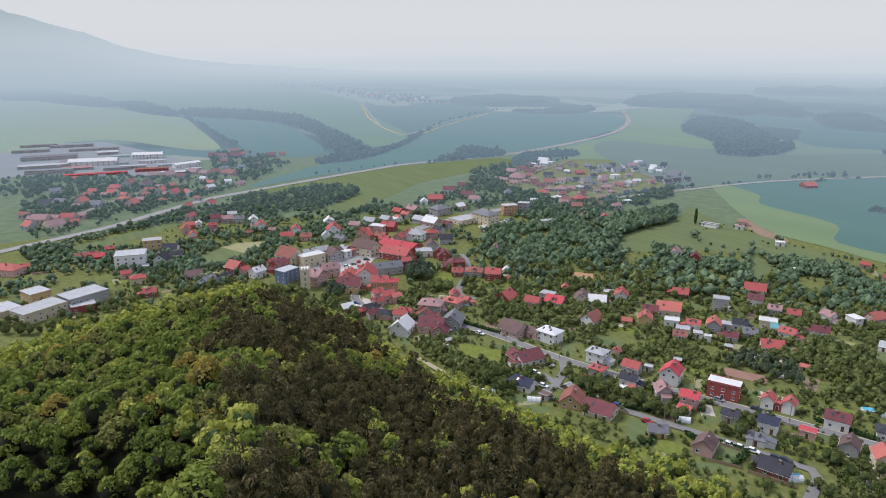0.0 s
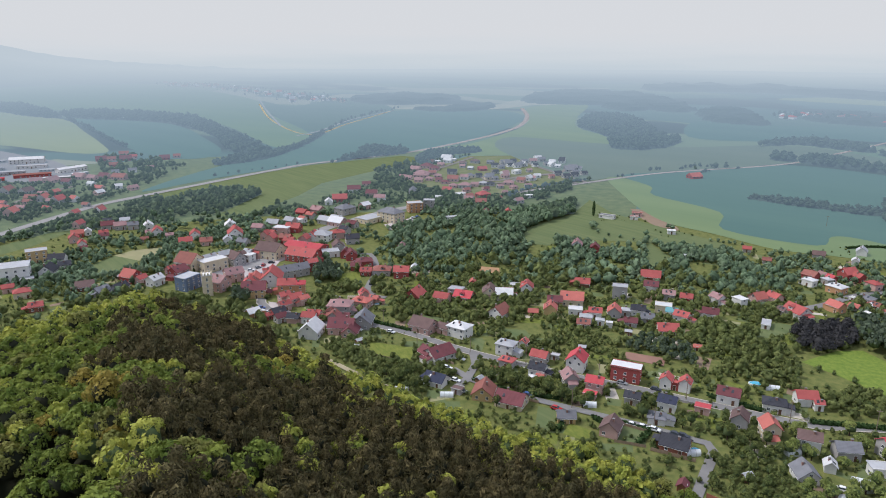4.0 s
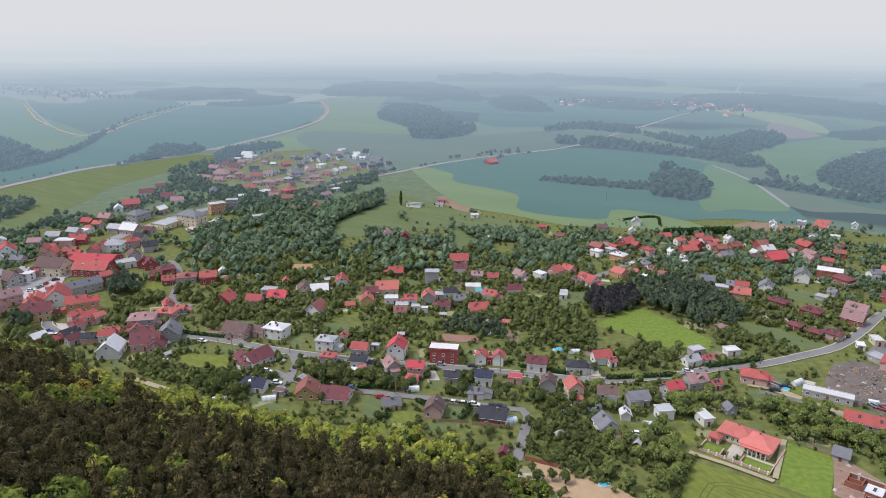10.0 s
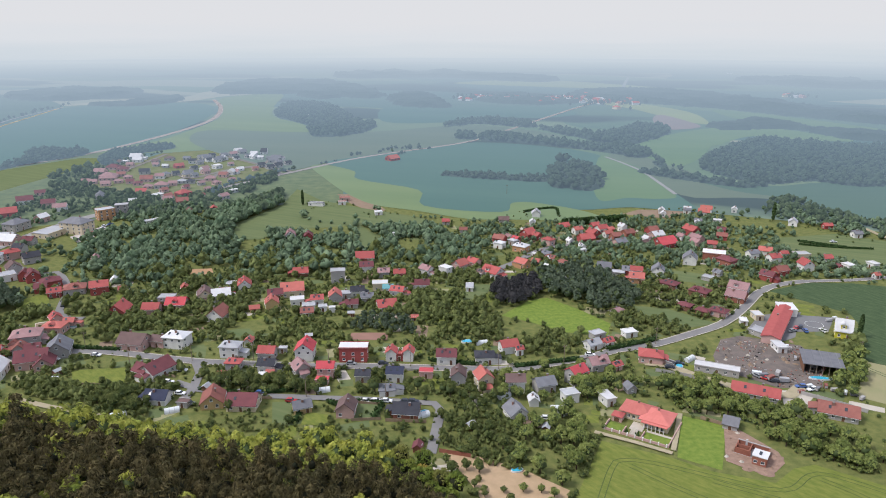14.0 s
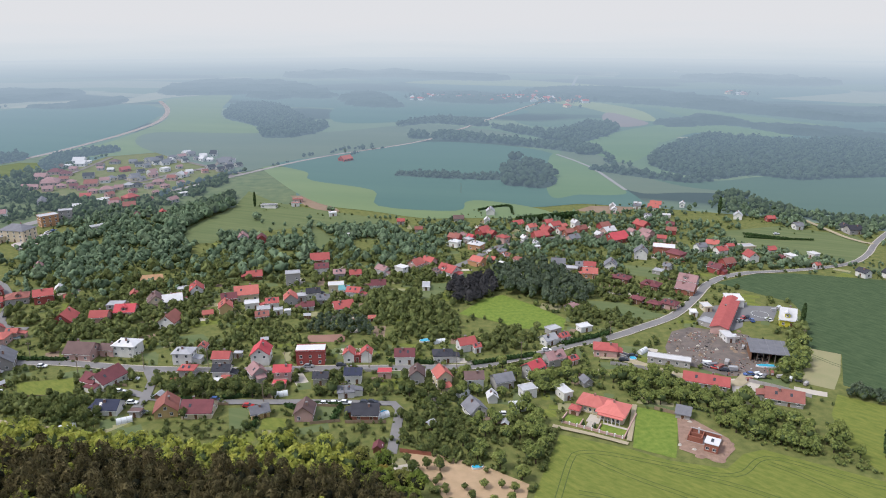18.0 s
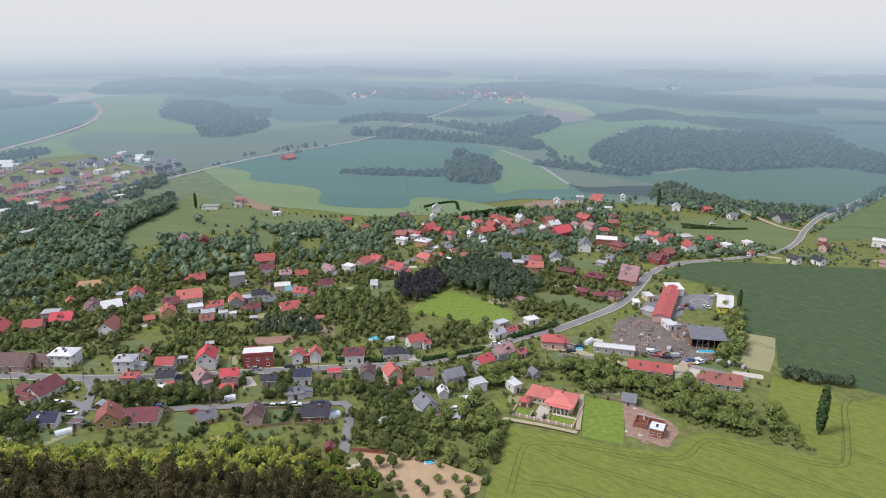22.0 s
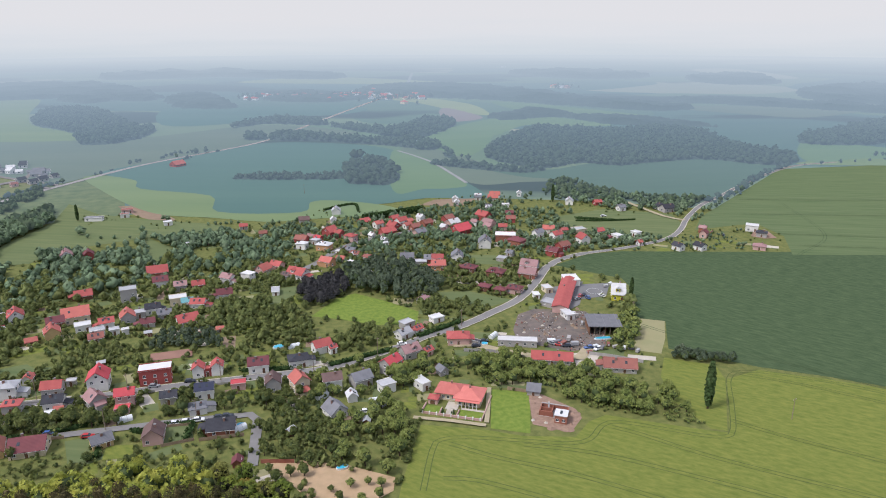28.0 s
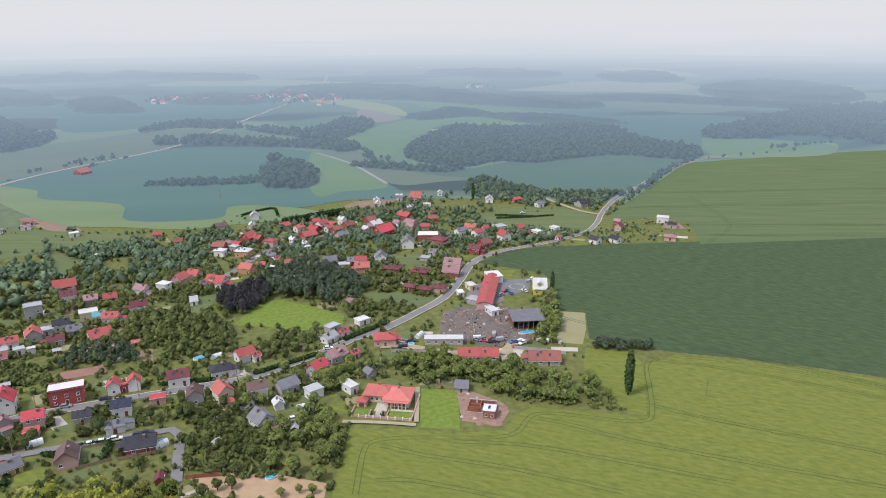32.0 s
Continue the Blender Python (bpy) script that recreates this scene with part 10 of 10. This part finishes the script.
grow([(-160.3, 475.2), (-134.1, 533.0), (-131.2, 591.4), (-116.8, 528.8), (-124.4, 479.2), (-146.8, 454.4)], 99, 'leaf', 2.48, 3.96, 0.55)
grow([(-186.9, 265.5), (-291.7, 437.0), (-247.5, 503.4), (-165.1, 511.3), (-87.9, 463.1), (48.3, 492.9), (220.9, 508.5), (243.8, 409.0), (169.5, 358.0), (153.7, 320.9), (117.4, 290.3), (66.1, 267.2), (-34.0, 262.2), (-117.4, 270.7)], 1710, 'leaf', 0.81, 2.11, 0.8)
grow([(-93.8, 257.3), (-33.2, 254.6), (26.1, 249.4), (61.5, 256.7), (86.1, 261.7), (85.7, 237.7), (63.1, 233.4), (53.7, 209.9), (22.5, 210.0), (3.3, 233.6), (-30.8, 233.7), (-83.4, 238.3)], 271, 'leaf', 0.6, 1.71, 0.8820000000000001)
grow([(-179.1, 252.7), (-147.2, 257.5), (-100.7, 257.4), (-91.4, 217.8), (-119.3, 221.7), (-154.9, 234.2)], 188, 'leaf', 0.6, 1.98, 0.8400000000000001)
grow([(-79.0, 223.6), (-0.9, 215.6), (1.0, 196.5), (-15.8, 199.8), (-43.8, 210.2), (-76.2, 214.0)], 37, 'leaf', 0.55, 1.58, 0.8400000000000001)
grow([(-420.0, 205.2), (-376.9, 230.5), (-320.0, 229.6), (-297.6, 302.5), (-309.2, 411.7), (-279.0, 461.3), (-226.7, 421.9), (-158.7, 285.1), (-207.6, 275.1), (-324.6, 330.8), (-383.7, 296.2), (-462.4, 250.1)], 756, 'leaf', 0.87, 2.38, 0.8)
grow([(-773.2, 394.9), (-602.5, 495.3), (-518.1, 471.7), (-474.5, 369.8), (-484.9, 279.7), (-496.7, 246.4)], 504, 'leaf', 0.87, 2.51, 0.8)
grow([(-479.7, 391.5), (-461.0, 505.2), (-403.8, 538.8), (-320.0, 426.2), (-334.6, 341.3), (-381.9, 313.6), (-446.2, 341.6)], 432, 'leaf', 0.93, 2.64, 0.8)
grow([(-332.9, 495.5), (-333.7, 573.7), (-319.6, 642.4), (-314.9, 719.8), (-175.5, 769.1), (-146.6, 670.6), (-166.5, 578.9), (-184.4, 485.1), (-225.9, 451.9), (-256.8, 407.2)], 540, 'leaf', 0.87, 2.24, 0.8)
grow([(189.9, 482.3), (286.6, 537.9), (290.0, 450.8), (301.6, 395.8), (269.2, 362.9), (200.5, 371.7), (155.2, 373.8)], 108, 'leaf', 0.87, 2.24, 0.8)
grow([(273.1, 368.4), (349.7, 372.9), (319.0, 328.1), (256.2, 344.3)], 54, 'leaf', 0.62, 1.32, 0.8)
grow([(1.5, 195.7), (12.4, 194.1), (39.6, 180.9), (36.8, 167.4), (19.8, 164.8), (10.6, 171.2)], 22, 'leaf', 1.0, 1.8, 1.3)
grow([(-405.6, 179.5), (-409.4, 199.5), (-392.5, 209.4), (-363.6, 214.9), (-306.5, 212.5), (-306.0, 199.0), (-320.7, 190.4), (-300.4, 177.3), (-325.9, 154.7), (-339.4, 146.8)], 108, 'leaf', 1.12, 2.64, 0.8)
grow([(-310.1, 215.2), (-316.7, 253.7), (-285.9, 271.8), (-256.7, 277.5), (-233.7, 269.7), (-207.9, 256.4), (-185.1, 244.7), (-160.4, 236.9), (-199.2, 228.8), (-291.5, 268.5)], 162, 'leaf', 1.12, 2.64, 0.8)
grow([(-170.5, 238.6), (-137.8, 225.8), (-90.7, 215.9), (-36.3, 212.0), (-0.8, 196.5), (-4.4, 187.2), (-43.2, 206.7), (-94.6, 210.4), (-137.7, 217.9)], 145, 'leaf', 0.45, 1.25, 0.8400000000000001)
grow([(314.0, 416.4), (371.1, 465.5), (485.2, 534.9), (472.3, 516.2), (360.2, 444.2), (308.2, 401.7)], 46, 'leaf', 1.24, 2.64, 0.8)
grow([(317.7, 403.5), (350.4, 428.1), (457.7, 499.5), (449.8, 486.9), (350.8, 420.7), (312.3, 392.4)], 54, 'leaf', 1.24, 2.64, 0.8)
grow([(-182.9, 685.8), (-140.8, 713.1), (-14.2, 862.4), (-10.2, 836.0), (-72.2, 746.0), (-166.7, 645.6)], 21, 'leaf', 1.86, 3.96, 0.8)
grow([(-76.7, 791.1), (-46.8, 829.8), (-35.1, 798.2), (-61.3, 762.6)], 28, 'leaf', 1.86, 3.3, 0.8)
grow([(-215.6, 316.4), (-222.1, 328.4), (-213.1, 336.3), (-203.5, 320.0)], 14, 'grove', 3.0, 4.2, 0.5)
grow([(-237.7, 267.4), (-247.2, 280.8), (-237.6, 286.4), (-225.7, 269.4)], 10, 'grove', 2.6, 3.8, 0.6)
grow([(-264.5, 303.6), (-271.6, 312.4), (-265.9, 315.8), (-258.4, 307.2)], 5, 'grove', 2.2, 3.2, 0.6)
grow([(-414.2, 208.6), (-441.3, 225.3), (-433.7, 229.8), (-405.6, 213.7)], 10, 'grove', 2.5, 4, 0.6)
grow([(-361.6, 325.5), (-354.3, 356.3), (-329.5, 336.0), (-334.3, 309.7)], 30, 'grove', 2, 3.4, 0.6)
grow([(-829.2, 474.0), (-895.2, 517.0), (-903.9, 561.2), (-834.3, 524.1), (-808.8, 486.0)], 30, 'grove', 3, 5, 0.5)
grow([(-663.7, 451.4), (-696.6, 481.6), (-671.2, 487.9), (-638.0, 466.5)], 20, 'grove', 3, 4.5, 0.5)
grow([(-752.5, 351.1), (-752.5, 383.8), (-710.9, 400.7), (-652.2, 360.7), (-653.9, 302.3)], 40, 'grove', 2.5, 4, 0.6)
grow([(-474.0, 465.3), (-495.3, 502.2), (-485.6, 507.9), (-442.1, 468.9), (-443.0, 448.0)], 24, 'grove', 2.2, 3.8, 0.6)
grow([(-321.5, 607.6), (-331.1, 657.2), (-336.3, 738.7), (-318.1, 815.3), (-303.4, 786.0), (-317.6, 711.3), (-311.7, 629.5)], 60, 'grove', 1.5, 2.8, 0.8)
grow([(-316.4, 810.9), (-326.7, 847.9), (-312.3, 850.4), (-294.0, 805.5)], 10, 'grove', 3, 4.5, 0.6)
grow([(255.6, 512.6), (283.4, 559.2), (307.8, 578.7), (321.5, 539.5), (313.0, 488.0), (380.0, 473.6), (388.5, 455.8), (317.1, 424.1), (281.7, 453.4), (261.5, 489.3)], 300, 'grove', 2.4, 4.2, 0.42)
grow([(166.7, 216.5), (177.4, 224.2), (188.9, 219.7), (198.1, 210.2), (193.7, 205.0), (181.8, 210.7), (170.3, 210.6)], 44, 'grove', 1.3, 2.3, 0.55)
grow([(142.8, 192.5), (152.4, 193.1), (160.4, 179.9), (152.9, 173.3), (142.2, 182.5)], 21, 'leaf', 0.8, 1.71, 0.7056000000000001)
grow([(120.0, 202.6), (130.0, 194.4), (154.5, 172.6), (150.2, 169.8), (115.8, 195.2)], 62, 'leaf', 0.56, 1.1, 0.7056000000000001)
grow([(96.0, 492.6), (141.8, 500.5), (138.3, 484.2), (93.2, 476.8)], 34, 'grove', 1.8, 2.6, 0.5)

grow([(218.7, 337.3), (240.9, 341.1), (258.0, 341.9), (267.4, 355.5), (249.6, 354.5), (227.6, 352.3)], 60, 'leaf', 1.0, 2.0, 0.7)
grow([(231.9, 362.6), (270.0, 362.0), (279.1, 372.2), (239.4, 375.2)], 40, 'leaf', 1.0, 2.2, 0.7)

# ---- trees and woods ----
def rubble():
    """Loose boards, blocks and scrap strewn over the farm yard."""
    g = np.random.default_rng(8)
    yard = next(ps for ps, material in PLOTS if material == "yard_soil")
    xs, ys = [p[0] for p in yard], [p[1] for p in yard]
    paints = ("gravel_pale", "soil_rubble", "concrete", "tile_rust", "pole_wood", "tyre_rubber", "soil_dark")
    V, F, I = [], [], []
    while len(I) < 6 * 300:
        x, y = g.uniform(min(xs), max(xs)), g.uniform(min(ys), max(ys))
        if not inside(np.array([x]), np.array([y]), yard)[0] or noise.noise(Vector((x / 9, y / 9, 4))) < g.uniform(-0.35, 0.25):
            continue
        l, w, k = g.uniform(0.2, 1.1), g.uniform(0.15, 0.4), g.uniform(0.1, 0.35)
        v, f = box(-l / 2, l / 2, -w / 2, w / 2, 0.05, 0.1 + k)
        mm = pose(x, y, 0.1, 0, 0, g.uniform(0, 360))
        F += [tuple(i + len(V) for i in q) for q in f]
        V += [tuple(mm @ Vector(p)) for p in v]
        I += [int(g.integers(0, 7))] * 6
    me = mesh("yard_rubble", V, F, *paints)
    me.polygons.foreach_set("material_index", np.array(I[:len(F)], np.int32))
    tagged(new("yard_rubble", me), "loose boards, blocks and scrap strewn over the yard", "rubble", "", "stuff")


rubble()
far_grove = [(t[0], t[1], t[2] * 0.72) for t in GROWN["grove"] if math.hypot(t[0], t[1]) >= 430]
near = sorted(GROWN["leaf"] + far_grove, key=lambda s: math.hypot(s[0], s[1]))
single = [s for s in near if s[2] > 1.2][:290]
taken = {s[:2] for s in single}
rest = [s for s in near if s[:2] not in taken]
tree_things([s for s in single if s[0] < 25], "leaf_green", "leafy green garden tree with a rounded crown")
tree_things([s for s in single if s[0] >= 25], "leaf_shrub", "light green fruit tree in rough grass")
shrub = [s for s in rest if s[0] > 60 and s[1] < 262]
rest = [s for s in rest if not (s[0] > 60 and s[1] < 262)]
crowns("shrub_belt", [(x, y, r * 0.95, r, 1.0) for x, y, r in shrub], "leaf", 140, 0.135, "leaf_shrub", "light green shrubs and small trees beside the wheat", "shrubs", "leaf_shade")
for word, r0, r1, n, size, leaf, inner in (("garden_trees", 0, 400, 40, 0.25, "leaf_green", "leaf_body"), ("distant_garden_trees", 400, 560, 12, 0.26, "leaf_haze", "leaf_haze"),
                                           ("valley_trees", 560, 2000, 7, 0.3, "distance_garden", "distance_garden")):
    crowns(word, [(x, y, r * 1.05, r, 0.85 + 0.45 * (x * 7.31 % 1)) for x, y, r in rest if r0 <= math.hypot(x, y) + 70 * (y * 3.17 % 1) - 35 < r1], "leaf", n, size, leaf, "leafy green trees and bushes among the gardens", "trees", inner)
crowns("dark_trees", [(x, y, r * 1.2, r, 1.15) for x, y, r in GROWN["dark"]], "leaf", 300, 0.095, "leaf_dark", "dark copper beeches in a group", "trees", "leaf_dark")
crowns("grove_trees", [(x, y, r * 1.25, r, 1.2) for x, y, r in GROWN["grove"] if math.hypot(x, y) < 430], "leaf", 150, 0.13, "leaf_grove", "tall dark green trees of a grove", "trees", "leaf_shade")
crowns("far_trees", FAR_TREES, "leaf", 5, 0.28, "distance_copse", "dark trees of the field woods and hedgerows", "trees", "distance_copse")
canopies("far_canopy", WOODS, "distance_wood", "closed canopy of the far woods, blue from painted haze")


def forest():
    """The hillside forest: broadleaf in the west and along the edge, brownish pines elsewhere."""
    g = np.random.default_rng(5)
    leaf, bright, pine = [], [], []
    cell = {}
    for _ in range(52000):
        az, r = g.uniform(-72, 8), 380 * math.sqrt(g.uniform(0.06, 1))
        x, y = r * math.sin(radians(az)), r * math.cos(radians(az))
        d = float(edge(x, y)) - r
        # the gully bed stays treeless, so the near-black floor reads as its shade
        if d < 3 or abs(r - 150 + 1.4 * min(max(az + 67, -6), 16)) < 21 * min(max((-53 - az) / 10, 0), 1):
            continue
        mix = noise.noise(Vector((x / 40, y / 40, 3)))
        lone = g.random() < 0.11 + 0.25 * max(0.0, noise.noise(Vector((x / 22, y / 22, 9))))
        broad = az + 18 * mix < -46 or d < (27 if az > -38 else 12) + 16 * mix or mix > 0.45 or lone
        rad = g.uniform(2.3, 4.2) if lone or az > -30 and broad else g.uniform(3.0, 5.6) if broad else g.uniform(2.0, 3.3)
        gap = rad * (1.12 if az < -44 else 1.22)
        key = (int(x // 7), int(y // 7))
        if any((x - a) ** 2 + (y - b) ** 2 < (0.5 * (gap + c)) ** 2 for i in (-1, 0, 1) for j in (-1, 0, 1) for a, b, c in cell.get((key[0] + i, key[1] + j), ())):
            continue
        cell.setdefault(key, []).append((x, y, gap))
        z = float(land(x, y))
        if broad:
            tall = max(rad * 1.5, 6.2 if d > 6 else 4.0) + g.uniform(-2.0, 2.6)
            (bright if (lone or d < 36) and az < -3 else leaf).append((x, y, z + tall, rad, 1.1))
        else:
            pine.append((x, y, z + 7.0 + rad * 0.6 + g.uniform(-1.5, 2), rad, 1.3))
    tone = [g.random() + 0.9 * noise.noise(Vector((c[0] / 17, c[1] / 17, 12))) for c in leaf]
    near = [math.hypot(c[0], c[1]) < 215 for c in leaf]
    for word, low, high, material, label in (("broadleaf_forest", -9, 0.72, "leaf_forest", "sunlit green broadleaf forest on the hillside"), ("olive_broadleaf", 0.72, 1.0, "leaf_olive", "yellowish green broadleaf trees in the hillside forest"),
                                             ("ochre_broadleaf", 1.0, 9, "leaf_ochre", "ochre flowering broadleaf trees in the hillside forest")):
        some = [(c, q) for c, t, q in zip(leaf, tone, near) if low <= t < high]
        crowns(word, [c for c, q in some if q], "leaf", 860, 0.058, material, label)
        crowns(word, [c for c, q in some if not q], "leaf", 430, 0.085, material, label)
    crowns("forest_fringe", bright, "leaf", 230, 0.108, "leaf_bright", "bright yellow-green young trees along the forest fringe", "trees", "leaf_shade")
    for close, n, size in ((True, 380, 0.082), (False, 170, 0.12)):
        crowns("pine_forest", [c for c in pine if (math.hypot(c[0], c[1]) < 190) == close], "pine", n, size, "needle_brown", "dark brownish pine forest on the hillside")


forest()


# ---- low bushes in the gardens ----
def bushes():
    g = np.random.default_rng(21)
    spots = []
    for hx, hy, hr in SPOTS:
        if not 150 < math.hypot(hx, hy) < 560:
            continue
        for _ in range(9):
            a, q, r = g.uniform(0, 6.283), hr + g.uniform(1.0, 13), g.uniform(0.45, 1.15)
            x, y = hx + q * math.cos(a), hy + q * math.sin(a)
            if float(edge(x, y)) < math.hypot(x, y) and free(x, y, r) and not any(bool(inside(np.array([x]), np.array([y]), ps)[0]) for ps, material in PLOTS if material != "crop_light" and "distance" not in material):
                spots.append((x, y, r * 0.7, r, 0.9))
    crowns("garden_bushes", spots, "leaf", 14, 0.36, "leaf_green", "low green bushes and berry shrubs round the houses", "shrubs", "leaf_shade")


def garden_plots():
    """Mown strips, hay, beds and trampled earth in the gardens: thin sheets on the ground, one mesh."""
    g = np.random.default_rng(17)
    names = ("crop_light", "crop_fresh", "crop_dry", "soil_dark", "gravel_pale")
    odds = (0.44, 0.25, 0.13, 0.11, 0.07)
    V, F, I = [], [], []
    for hx, hy, hr in SPOTS:
        if not 150 < math.hypot(hx, hy) < 480 or hr > 12:
            continue
        for _ in range(4):
            a, q = g.uniform(0, 6.283), hr + g.uniform(3, 13)
            x, y, l, w = hx + q * math.cos(a), hy + q * math.sin(a), g.uniform(2.5, 7), g.uniform(1.2, 3.2)
            k = int(g.choice(5, p=odds))
            if float(edge(x, y)) > math.hypot(x, y) - 8 or x > 85 and y < 215 or not free(x, y, max(l, w) * 0.9):
                continue
            if any(bool(inside(np.array([x]), np.array([y]), ps)[0]) for ps, material in PLOTS if "distance" not in material):
                continue
            b = math.radians(90 - math.degrees(math.atan2(x, y))) + g.choice((0, 1.571)) + g.normal() * 0.15
            c, s, z = math.cos(b), math.sin(b), 0.02 + 0.00006 * len(I)
            n = len(V)
            V += [(x + c * u * l - s * v * w, y + s * u * l + c * v * w, z) for u, v in ((-1, -1), (1, -1.1), (1.05, 1), (-0.95, 0.9))]
            F.append((n, n + 1, n + 2, n + 3))
            I.append(k)
    me = mesh("garden_plots", V, F, *names)
    me.polygons.foreach_set("material_index", np.array(I, np.int32))
    tagged(new("garden_plots", me), "mown strips, beds and dry grass in the gardens", "ground", "", "structure")


garden_plots()


def infill():
    """Wild hedges, saplings and fruit bushes between the garden plots."""
    g = np.random.default_rng(33)
    n = 16000
    az, r = np.radians(g.uniform(-58, 34, n)), np.sqrt(g.uniform(150 ** 2, 520 ** 2, n))
    x, y = r * np.sin(az), r * np.cos(az)
    ok = r > edge(x, y) + 4
    for ps, material in PLOTS:
        ok &= ~inside(x, y, ps)
    ok &= ~((x > 60) & (y < 215)) & (y < 470 + 0.2 * x)
    spots = []
    for a, b in zip(x[ok], y[ok]):
        q = 0.6 + 1.2 * g.random() ** 2
        if len(spots) < 2200 and noise.noise(Vector((a / 16, b / 16, 2))) > g.uniform(-0.5, 0.3) and free(a, b, q):
            spots.append((a, b, q * 0.8, q, 1.0))
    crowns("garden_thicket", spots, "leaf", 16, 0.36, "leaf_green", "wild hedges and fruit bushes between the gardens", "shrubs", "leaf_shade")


bushes()
infill()
join_far_homes()
